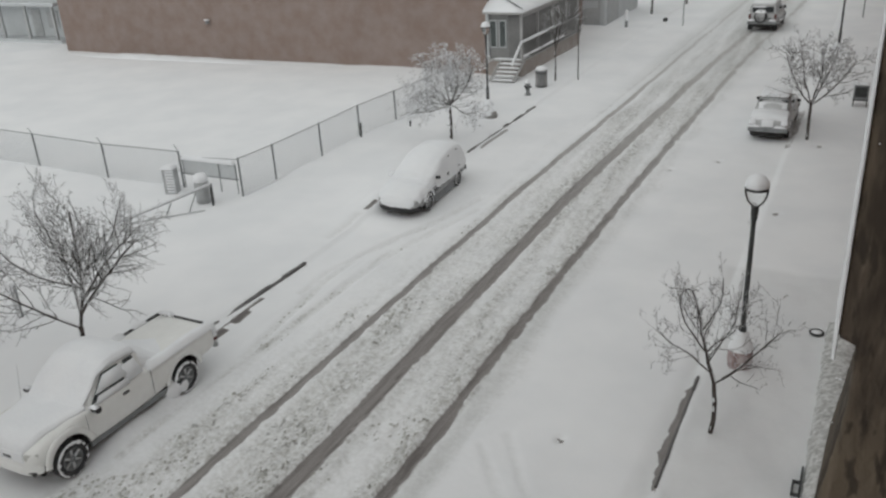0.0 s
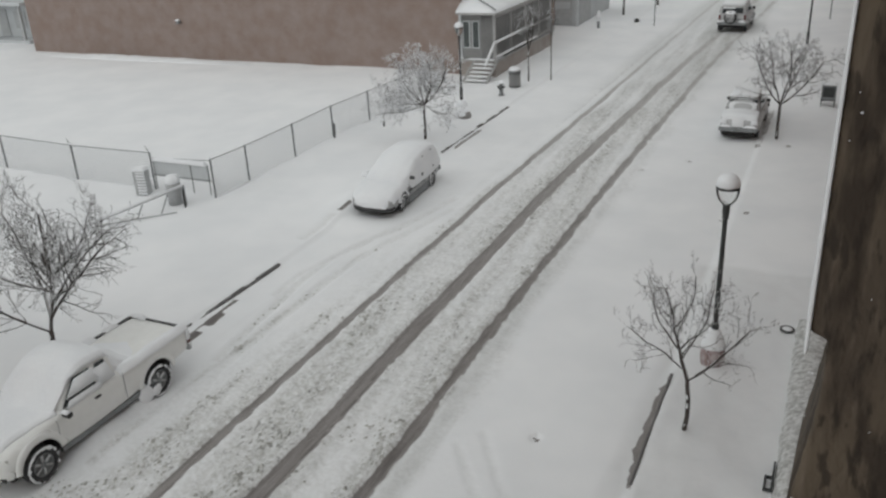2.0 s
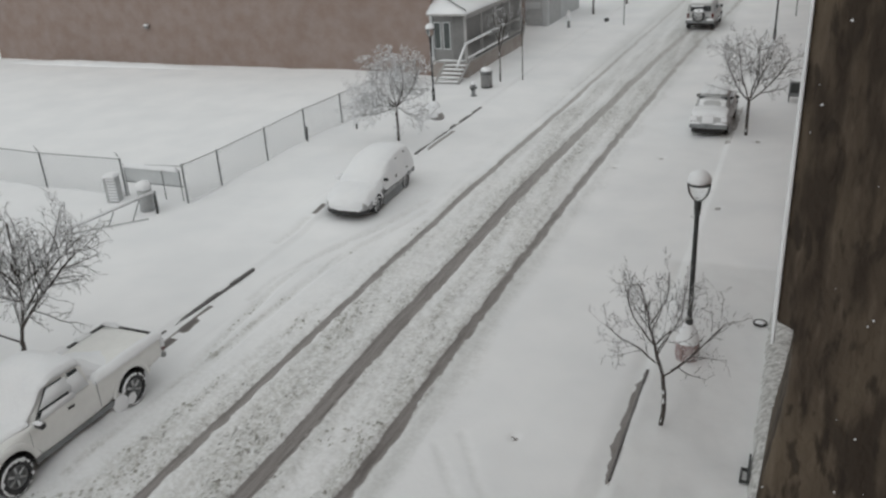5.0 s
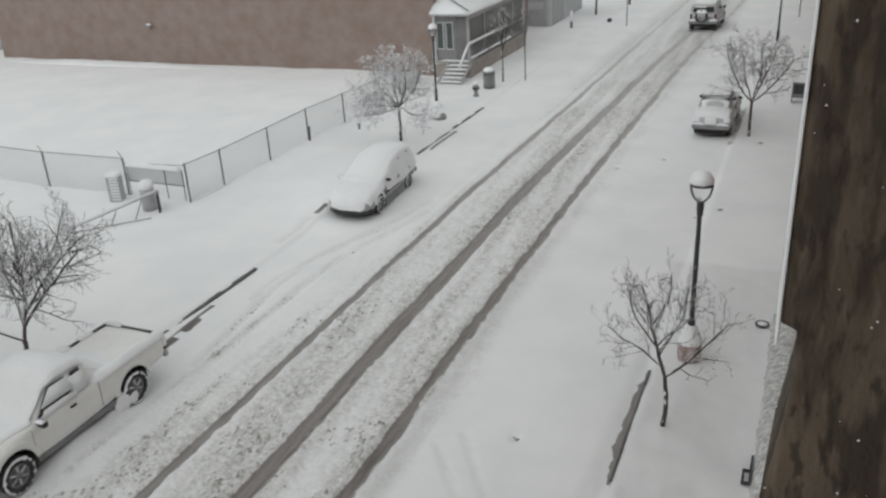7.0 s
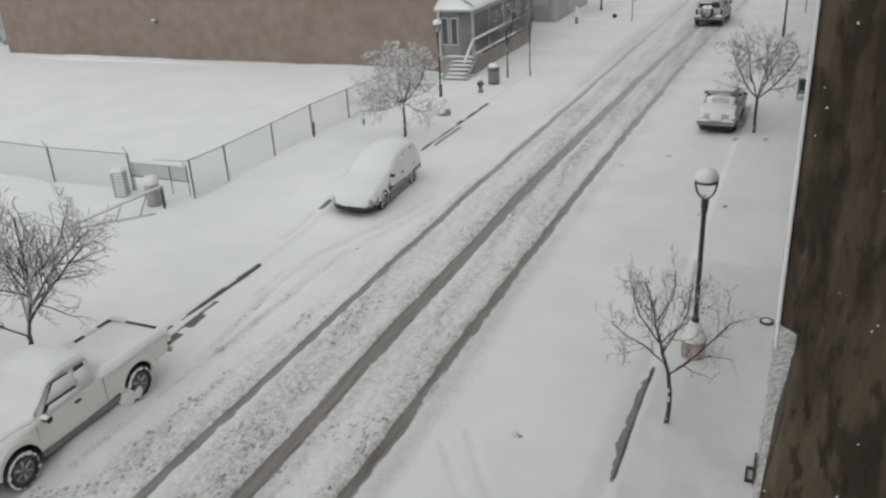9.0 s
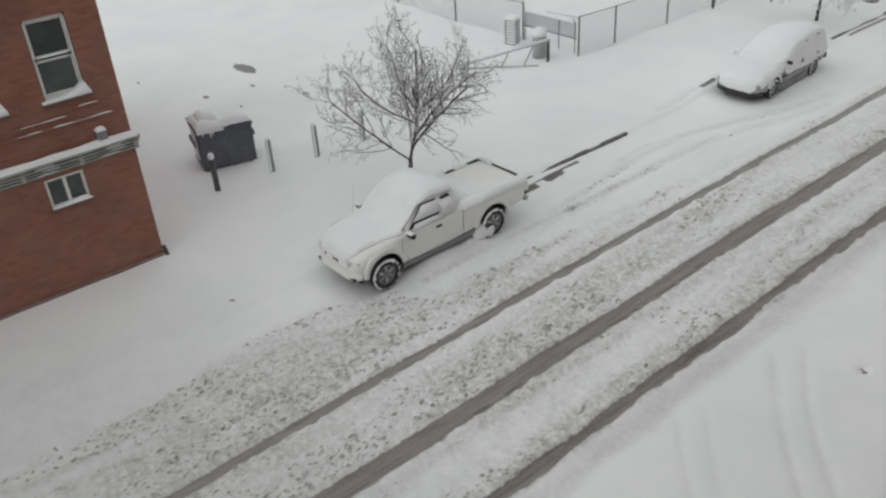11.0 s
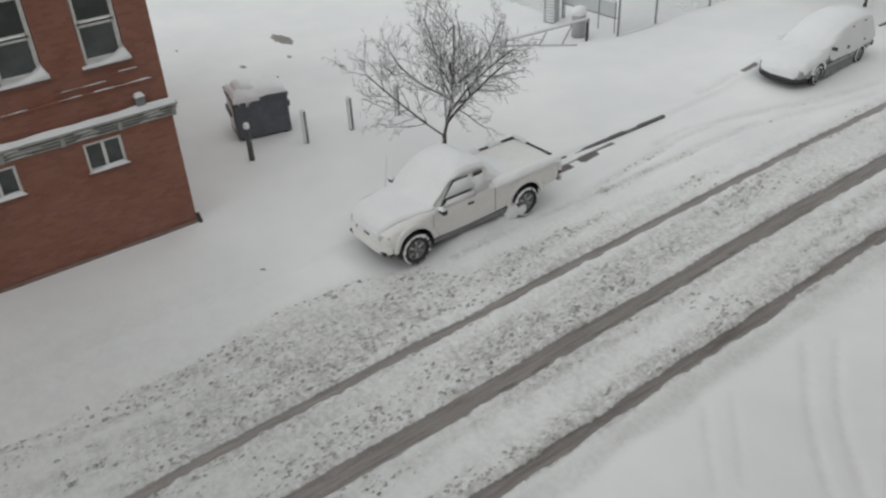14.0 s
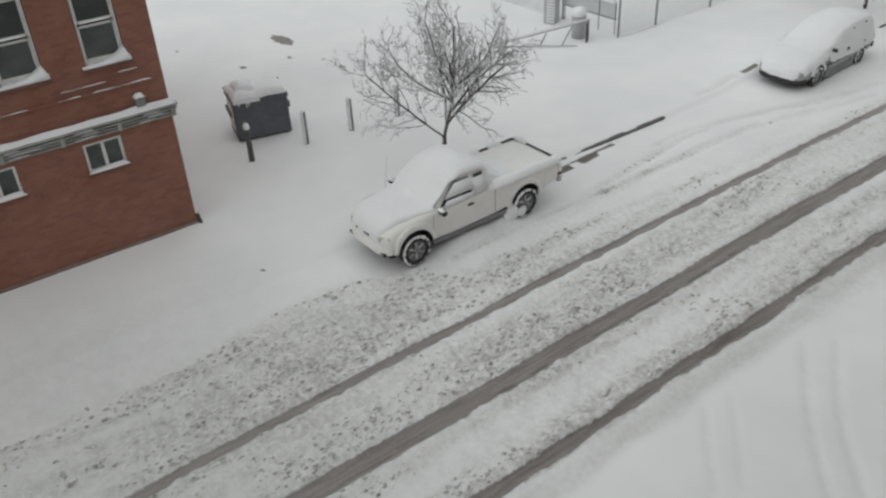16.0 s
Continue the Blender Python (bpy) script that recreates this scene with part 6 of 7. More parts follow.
def boxy_suv():
    t = thing("offroad_car", pose(-6.72, 62.0, 0.0, 0, 0, -1.5), "boxy white off-road car, greyed for haze, with a snow-capped spare wheel", "off-road car")
    W = 0.90
    # a white car: the silver paint carries the greying of distance haze
    body = part("body", loft([
        (-2.08, hull_section(W - 0.04, 0.56, 1.14, 0.01)), (-2.02, hull_section(W, 0.48, 1.17, 0.01)), (-1.0, hull_section(W, 0.46, 1.17, 0.01)), (0.4, hull_section(W, 0.46, 1.16, 0.01)), (1.0, hull_section(W, 0.46, 1.15, 0.02)), (2.0, hull_section(W - 0.02, 0.48, 1.10, 0.02)), (2.16, hull_section(W - 0.06, 0.56, 0.98, 0.02))]), SILVER_PAINT, t)
    carve(body, well((1.42, 0.42), 0.48, W) + well((-1.42, 0.42), 0.48, W))
    cab = part("cab", loft([(-2.04, cabin_section(0.86, 0.74, 1.12, 1.66)), (-1.96, cabin_section(0.87, 0.75, 1.12, 1.76)), (-0.6, cabin_section(0.87, 0.76, 1.12, 1.80)), (0.45, cabin_section(0.87, 0.75, 1.12, 1.76)), (0.62, cabin_section(0.87, 0.76, 1.12, 1.62)), (0.92, cabin_section(0.86, 0.82, 1.10, 1.18))]), SILVER_PAINT, t)
    soften(cab, 1)
    part("windscreen", wobble(box(-0.68, 0.68, 0.80, 0.82, 1.25, 1.62, 0.005), 0.0, 1), CAR_GLASS, t)
    rw = part("rear_window", box(-0.66, 0.66, -2.075, -2.05, 1.24, 1.60, 0.02), CAR_GLASS, t, "dark rear window")
    part("window_snow", mound(-0.66, 0.2, -2.10, -2.04, 1.55, 0.10, 12, 4, 0.02, 3), SNOW, rw, "", True)
    for s in (1, -1):
        for a, b in ((-1.85, -1.15), (-0.92, -0.30), (-0.14, 0.50)):
            part("side_window", side_plate(a, b, b - 0.04, a + 0.06, 1.22, 1.60, s * 0.868, s * 0.795), CAR_GLASS, t)
        part("tail_light", box(s * 0.80 - 0.07, s * 0.80 + 0.07, -2.12, -2.04, 0.86, 1.12, 0.015), LENS_RED, t, "red brake lamp")
        part("reflector", box(s * 0.80 - 0.06, s * 0.80 + 0.06, -2.10, -2.04, 0.72, 0.85, 0.01), LENS_RED, t)
        part("mirror", box(s * 1.0 - 0.09, s * 1.0 + 0.09, 0.55, 0.66, 1.16, 1.36, 0.03), DARK_TRIM, t)
        part("running_board", tube((s * 0.93, -0.85, 0.44), (s * 0.93, 0.85, 0.44), 0.05, 0.05, 10), ZINC, t)
        part("board_snow", snow_ridge(s * 0.93 - 0.05, s * 0.93 + 0.05, -0.8, 0.8, 0.48, 0.05, 3, 0.01), SNOW, t, "", True)
        part("door_handle", box(s * 0.91 - 0.015, s * 0.91 + 0.015, -0.25, -0.08, 1.02, 1.07, 0.01), DARK_TRIM, t)
        part("door_handle", box(s * 0.91 - 0.015, s * 0.91 + 0.015, -1.05, -0.88, 1.02, 1.07, 0.01), DARK_TRIM, t)
        part("headlight", box(s * 0.62 - 0.1, s * 0.62 + 0.1, 2.12, 2.19, 0.80, 0.98, 0.02), LENS_CLEAR, t)
    flare(t, 1.42, 0.42, 0.47, W - 0.01, SILVER_PAINT)
    flare(t, -1.42, 0.42, 0.47, W - 0.01, SILVER_PAINT)
    rb = part("rear_bumper", box(-0.92, 0.92, -2.30, -2.06, 0.48, 0.68, 0.04), ZINC, t)
    part("bumper_snow", mound(-0.90, -0.45, -2.29, -2.1, 0.68, 0.12, 8, 5, 0.02, 2), SNOW, rb, "", True)
    part("bumper_snow", mound(0.40, 0.90, -2.29, -2.1, 0.68, 0.14, 8, 5, 0.02, 5), SNOW, rb, "", True)
    part("front_bumper", box(-0.92, 0.92, 2.12, 2.34, 0.46, 0.66, 0.04), DARK_TRIM, t)
    sp = new("spare_wheel")
    sp.parent = t
    sp.matrix_basis = pose(-0.10, -2.24, 0.98, 0, 0, -90)
    part("tyre", lathe([(0.20, -0.12), (0.36, -0.12), (0.40, -0.06), (0.40, 0.06), (0.36, 0.12), (0.20, 0.12)], 32, "X", True), RUBBER, sp, "", True)
    part("cover", lathe([(0.30, 0.125), (0.27, 0.15), (0.02, 0.155)], 28, "X"), ALLOY, sp, "grey spare-wheel cover", True)
    for i in range(4):
        part("cover_rib", box(0.15, 0.17, -0.02 - 0.06 * i, 0.0 - 0.06 * i, -0.22, 0.10, 0.006), DARK_TRIM, sp)
    part("spare_snow", wobble(mound(-0.44, 0.24, -2.40, -2.08, 1.22, 0.20, 14, 8, 0.02, 4), 0.01, 4), SNOW, t, "cap of snow on the spare wheel", True)
    part("licence_plate", box(0.32, 0.62, -2.13, -2.12, 0.74, 0.90), ZINC, t)
    for x, y in ((0.80, 1.42), (-0.80, 1.42), (0.80, -1.42), (-0.80, -1.42)):
        wheel(t, x, y, 0.40, 0.26, 0.3, 7, int(11 + y * 2 + x * 5))
    part("underbody", box(-0.66, 0.66, -2.0, 2.0, 0.28, 0.5, 0.03), UNDER, t)
    snow_sheet([(-2.02, 0.68, 1.72, 1.84), (-1.8, 0.72, 1.76, 1.92), (-0.6, 0.73, 1.80, 1.95), (0.3, 0.72, 1.77, 1.92), (0.5, 0.70, 1.70, 1.82)], t, "even snow on the roof", 0.012, 4.0)
    snow_sheet([(1.0, 0.72, 1.12, 1.20), (1.6, 0.74, 1.12, 1.20), (2.05, 0.68, 1.05, 1.12)], t, "snow on the bonnet", 0.01, 4.0)
    return t


pickup()
hatchback()
saloon()
boxy_suv()


# ---- trees ----
def branch_mesh(name, segs, material, parent, sides, label=""):
    """All limbs of one kind as one mesh; segs: (start, end, start radius, end radius)."""
    verts, faces = [], []
    for a, b, r0, r1 in segs:
        d = (b - a)
        if d.length < 1e-5:
            continue
        q = d.to_track_quat("Z", "Y")
        u, v = q @ Vector((1, 0, 0)), q @ Vector((0, 1, 0))
        k = len(verts)
        for c, r in ((a, r0), (b, r1)):
            for i in range(sides):
                t = 2 * math.pi * i / sides
                verts.append(c + (u * math.cos(t) + v * math.sin(t)) * r)
        for i in range(sides):
            j = (i + 1) % sides
            faces.append((k + i, k + j, k + sides + j, k + sides + i))
        faces.append(tuple(k + sides + i for i in range(sides)))
    me = bpy.data.meshes.new(name)
    me.from_pydata([tuple(v) for v in verts], [], faces)
    me.materials.append(material)
    for p in me.polygons:
        p.use_smooth = True
    ob = new(name, me)
    ob.parent = parent
    if label:
        tagged(ob, label, kind="stuff" if name in ("crown", "branch_snow") else "")
    return ob


def tree(x, y, label, seed, fork, limbs, top, half, r=0.06, twigs=3, snow=0.6, clumps=0, depth=3, low=0.9, bow=0.0, thin_r=0.0062, kink=0.30, droop=-0.02, lift=0.05, stagger=0.0):
    """A bare street tree that fills a crown half metres to each side, from low times the fork's height up to top. limbs: direction in degrees, rise, weight."""
    rnd = random.Random(seed)
    t = thing("tree", pose(x, y, 0.02), label, "tree")
    limb, thin = [], []
    tips = []

    def grow(p, d, length, rad, level):
        k = (9, 6, 4, 3)[level]
        for i in range(k):
            sway = Vector((rnd.gauss(0, 1), rnd.gauss(0, 1), rnd.gauss(0, 0.7))) * kink * (0.32, 0.5, 0.7, 0.8)[level]
            d = (d + sway + Vector((0, 0, (lift, 0.04, -0.02, droop)[level]))).normalized()
            q = p + d * (length / k)
            r1 = rad * (1 - (0.62, 0.5, 0.35, 0.3)[level] / k)
            (limb if level == 0 else thin).append((p.copy(), q.copy(), rad, r1))
            rad, p = r1, q
            if level < depth and i >= (1, 1, 0)[level]:
                for _ in range(twigs if level == 0 else (1 if level == 1 or rnd.random() < 0.75 else 0)):
                    az = rnd.uniform(0, 2 * math.pi)
                    side = d.cross(Vector((math.cos(az), math.sin(az), rnd.uniform(-0.6, 0.6))))
                    if side.length < 0.2:
                        continue
                    nd = (d * rnd.uniform(0.6, 0.95) + side.normalized() * 0.8).normalized()
                    grow(p.copy(), nd, length * (0.52, 0.50, 0.46)[level] * rnd.uniform(0.65, 1.25) * (1 - 0.40 * i / k), max(rad * 0.55, thin_r), level + 1)
        tips.append(p.copy())

    head = Vector((0.0, 0.0, fork))
    for k, (az, rise, weight) in enumerate(limbs):
        a = math.radians(az)
        start = limb[min(7, int(k * stagger))][0] if limb else head
        grow(start.copy(), Vector((math.cos(a), math.sin(a), rise)).normalized(), 1.5 - 0.10 * k * stagger, r * weight, 0)
    # the crown is drawn in to its true size
    pts = [q for s in limb + thin for q in s[:2]]
    up = max(q.z - fork for q in pts)
    out = sorted(math.hypot(q.x, q.y) for q in pts)[int(len(pts) * 0.985)]
    down = min(q.z - fork for q in pts)

    def fit(q):
        dz = q.z - fork
        dz = dz * (top - fork) / up if dz > 0 else dz * min(1.0, (1 - low) * fork / max(1e-3, -down))
        return Vector((q.x * half / out, q.y * half / out, fork + dz))

    limb = [(fit(a), fit(b), r0, r1) for a, b, r0, r1 in limb]
    thin = [(fit(a), fit(b), r0, r1) for a, b, r0, r1 in thin]
    tips = [fit(q) for q in tips]
    white = []
    for a, b, r0, r1 in limb + thin:
        d = (b - a).normalized()
        if rnd.random() < snow and abs(d.z) < 0.97:
            white.append((a + Vector((0, 0, r0 * 0.8)), b + Vector((0, 0, r1 * 0.8)), max(r0 * 0.70, 0.0045), max(r1 * 0.70, 0.0042)))
    trunk = []
    p = Vector((0, 0, -0.12))
    for i in range(6):
        u = (i + 1) / 6
        q = Vector((bow * math.sin(math.pi * u), 0, -0.12 + (fork + 0.12) * u)) + Vector((rnd.uniform(-1, 1), rnd.uniform(-1, 1), 0)) * 0.010 * (i < 5)
        trunk.append((p, q, r * (1.1 - 0.22 * i / 6), r * (1.1 - 0.22 * u)))
        if rnd.random() < snow:
            m = p.lerp(q, 0.15)
            e = p.lerp(q, rnd.uniform(0.5, 0.9))
            white.append((m + Vector((-r * 0.15, -r * 0.72, 0)), e + Vector((-r * 0.15, -r * 0.66, 0)), r * 0.5, r * 0.4))
        p = q
    branch_mesh("trunk", trunk, BARK, t, 9, "dark bark patched with snow")
    for seg_az in range(len(limbs)):
        k = len(limb) // len(limbs)
        branch_mesh("limb", limb[seg_az * k:(seg_az + 1) * k], BARK, t, 6)
    branch_mesh("crown", thin, TWIG, t, 3, "tangle of bare twigs")
    branch_mesh("branch_snow", white, SNOW, t, 4, "snow lying along the branches")
    if clumps:
        verts, faces = [], []
        for i in range(clumps):
            c = rnd.choice(tips) + Vector((rnd.gauss(0, 0.04), rnd.gauss(0, 0.04), rnd.gauss(0, 0.03)))
            s = rnd.uniform(0.014, 0.034)
            k = len(verts)
            for o in ((1, 0, 0), (-0.6, 0.8, 0), (-0.5, -0.9, 0.1), (0, 0, 0.8), (0, 0, -0.6)):
                verts.append((c.x + o[0] * s * rnd.uniform(0.7, 1.3), c.y + o[1] * s, c.z + o[2] * s))
            faces += [(k, k + 1, k + 3), (k + 1, k + 2, k + 3), (k + 2, k, k + 3), (k + 1, k, k + 4), (k + 2, k + 1, k + 4), (k, k + 2, k + 4)]
        me = bpy.data.meshes.new("clinging_snow")
        me.from_pydata(verts, [], faces)
        me.materials.append(SNOW)
        ob = tagged(new("clinging_snow", me), "snow clinging to the twig tips", kind="stuff")
        ob.parent = t
    return t


tree(-15.55, 11.35, "wide bare street tree with snow on every twig", 4, 1.05, [(95, 3.0, 0.7), (215, 0.55, 0.52), (30, 1.3, 0.62), (150, 1.0, 0.5), (345, 0.95, 0.5), (55, 0.9, 0.52), (265, 0.7, 0.45), (190, 1.0, 0.45), (310, 1.0, 0.42), (40, 0.8, 0.4)], 4.85, 2.25, r=0.062, twigs=2, snow=0.85, depth=3, low=0.9, thin_r=0.0056, kink=0.32, stagger=0.5)
tree(-1.85, 14.11, "slim bare street tree with a snowy speckled trunk", 17, 1.15, [(140, 2.6, 0.85), (8, 0.7, 0.62), (185, 0.5, 0.45), (60, 0.9, 0.42), (215, 0.7, 0.42), (330, 0.8, 0.40), (150, 0.7, 0.40), (20, 0.9, 0.36)], 3.75, 1.35, r=0.044, twigs=1, snow=0.6, depth=3, low=0.95, bow=0.05, thin_r=0.0042, kink=0.40, stagger=0.75)
tree(-15.62, 31.1, "street tree with a dense crown white with snow", 23, 1.5, [(180, 0.8, 0.6), (60, 2.0, 0.6), (0, 0.7, 0.6), (110, 2.0, 0.55), (280, 0.3, 0.5), (330, 0.9, 0.5), (215, 0.1, 0.45), (340, 0.0, 0.4), (250, -0.1, 0.4)], 4.15, 2.4, r=0.06, twigs=2, snow=1.0, clumps=4200, depth=3, low=0.15, droop=-0.35, kink=0.36)
tree(-1.86, 34.84, "bare street tree with snowy twigs beside the parked car", 31, 1.45, [(185, 0.9, 0.55), (100, 3.0, 0.6), (5, 0.5, 0.6), (150, 1.8, 0.5), (45, 1.6, 0.5)], 4.35, 1.95, r=0.06, twigs=2, snow=0.6, clumps=260, depth=3, low=0.5)
tree(-15.0, 42.6, "thin young tree in front of the porch, white with snow", 41, 1.7, [(120, 2.5, 0.7), (20, 2.2, 0.7), (250, 2, 0.6)], 4.5, 0.8, r=0.045, twigs=1, snow=0.6, clumps=120, depth=3)
tree(-14.0, 43.4, "slender young tree beyond the litter bin, thin and snowy", 45, 1.9, [(120, 2.5, 0.7), (300, 2.5, 0.7)], 4.3, 0.5, r=0.03, twigs=1, snow=0.6, clumps=60, depth=3)
for i, (x, y) in enumerate(((-15.6, 66.5), (-14.2, 72.5))):
    tree(x, y, "distant snowy tree beside the pale house", 60 + i, 1.2, [(150, 1.5, 0.6), (20, 1.5, 0.6), (270, 1.2, 0.6), (80, 2.5, 0.6)], 4.8, 1.9, r=0.09, twigs=2, snow=1.0, clumps=1500, depth=3)


# ---- street furniture ----
def street_lamp(x, y, label, scale=1.0, footing=True):
    t = thing("street_lamp", pose(x, y, STEP - 0.02) @ Matrix.Diagonal((scale, scale, scale, 1)), label, "street lamp", "street lamps")
    if footing:
        part("footing", wobble(lathe([(0.25, -0.1), (0.275, 0.12), (0.27, 0.34), (0.23, 0.46), (0.16, 0.52)], 20), 0.012, 4), PINK_STONE, t, "round reddish concrete footing", True)
        s = wobble(lathe([(0.255, 0.36), (0.265, 0.42), (0.245, 0.52), (0.19, 0.66), (0.13, 0.80), (0.09, 0.84)], 20), 0.035, 5, 3)
        part("footing_snow", s, SNOW, t, "snow heaped on the footing", True)
    foot = 0.5 if footing else -0.1
    if not footing:
        part("base_snow", wobble(lathe([(0.30, -0.1), (0.32, 0.05), (0.24, 0.22), (0.10, 0.32), (0.03, 0.34)], 18), 0.03, 4, 3), SNOW, t, "snow heaped round the foot", True)
    part("base_collar", lathe([(0.085, foot), (0.085, 0.92), (0.07, 0.98), (0.06, 1.0)], 16), IRON, t)
    part("pole", lathe([(0.058, 0.9), (0.055, 2.2), (0.05, 3.50), (0.07, 3.51), (0.07, 3.56), (0.058, 3.57), (0.075, 3.61), (0.078, 3.80), (0.06, 3.83)], 16), IRON, t, "black iron pole")
    # a yoke of two arms holds the glass bowl
    for a in (0, math.pi):
        bm = bmesh.new()
        pts = [(0.04, 3.80), (0.10, 3.85), (0.165, 3.93), (0.205, 4.03), (0.222, 4.13), (0.228, 4.24)]
        for (r0, z0), (r1, z1) in zip(pts, pts[1:]):
            add_tube(bm, (r0 * math.cos(a), r0 * math.sin(a), z0), (r1 * math.cos(a), r1 * math.sin(a), z1), 0.019, 0.019, 8)
        part("arm", bm, IRON, t)
    part("globe", lathe([(0.04, 3.83), (0.11, 3.88), (0.165, 3.96), (0.195, 4.06), (0.205, 4.19)], 24), CLEAR_GLASS, t, "clear glass lamp bowl", True).visible_shadow = False
    part("ring", lathe([(0.20, 4.185), (0.236, 4.185), (0.236, 4.215), (0.20, 4.215)], 28, "Z", True), IRON, t)
    part("hood", lathe([(0.225, 4.216), (0.238, 4.23), (0.228, 4.275), (0.14, 4.34), (0.02, 4.36)], 28), IRON, t, "", True)
    part("hood_snow", wobble(lathe([(0.215, 4.232), (0.246, 4.245), (0.242, 4.30), (0.222, 4.38), (0.17, 4.455), (0.09, 4.495), (0.02, 4.505)], 28), 0.014, 5, 2), SNOW, t, "dome of snow on the lamp", True)
    for i in range(3):
        part("pole_snow", wobble(box(-0.065, -0.035, -0.02, 0.02, 1.2 + 0.75 * i, 1.55 + 0.75 * i, 0.008), 0.006, 9), SNOW, t)
    part("hook", tube((0, 0, 3.42), (-0.12, 0, 3.44), 0.008, 0.008, 6), IRON, t)
    return t


street_lamp(-1.72, 16.92, "black iron street lamp with a snow dome, on a reddish footing", 0.965)
street_lamp(-16.45, 36.9, "black iron street lamp with a snow dome, behind the tree", 0.88, False)
street_lamp(-1.8, 54.5, "black iron street lamp farther down the pavement", 1.0, False)


def kerb(x0, x1, ya, yb, label):
    k = tagged(new("kerb"), label, "kerb", kind="structure")
    n = max(1, round((yb - ya) / 0.55))
    for i in range(n):
        a, b = ya + (yb - ya) * i / n, ya + (yb - ya) * (i + 1) / n
        part("kerb_stone", wobble(box(x0 + 0.02 * noise.noise(Vector((a, 5, 2))), x1 + 0.02 * noise.noise(Vector((a, 7, 2))), a + 0.006, b - 0.006, -0.2, 0.012 + 0.05 * noise.noise(Vector((a * 1.3, 1, 2))), 0.015), 0.006, 3), KERB_STONE, k)
    return k


kerb(-14.25, -14.15, 13.2, 18.2, "dark wet kerb stones showing through the snow")
kerb(-14.27, -14.15, 29.6, 37.4, "dark kerb stones showing through the snow")
kerb(-2.47, -2.42, 12.2, 16.1, "bare grey kerb stones at the trodden pavement")


def bollard(x, y, label, material, cap):
    t = thing("bollard", pose(x, y, 0.0), label, "bollard", "bollards by the yard")
    part("post", lathe([(0.075, -0.1), (0.075, 0.96), (0.06, 1.0), (0.02, 1.02)], 16), material, t, "", True)
    if cap:
        part("snow_cap", lathe([(0.07, 0.94), (0.085, 1.0), (0.075, 1.09), (0.02, 1.13)], 16), SNOW, t, "", True)
    else:
        part("clinging_snow", wobble(box(0.02, 0.092, -0.062, 0.012, 0.05, 1.0, 0.015), 0.004, 6), SNOW, t, "strip of driven snow", True)
        part("snow_cap", lathe([(0.07, 0.98), (0.06, 1.02), (0.02, 1.04)], 12), SNOW, t, "", True)
    return t


bollard(-19.66, 7.87, "dark green steel bollard with a round snow cap", GREEN_STEEL, True)
for x, y in ((-19.61, 9.53), (-19.54, 10.97), (-19.43, 12.51)):
    b = bollard(x, y, "grey steel bollard with driven snow on one side", ZINC, False)
    b.rotation_euler.z = radians(-30)


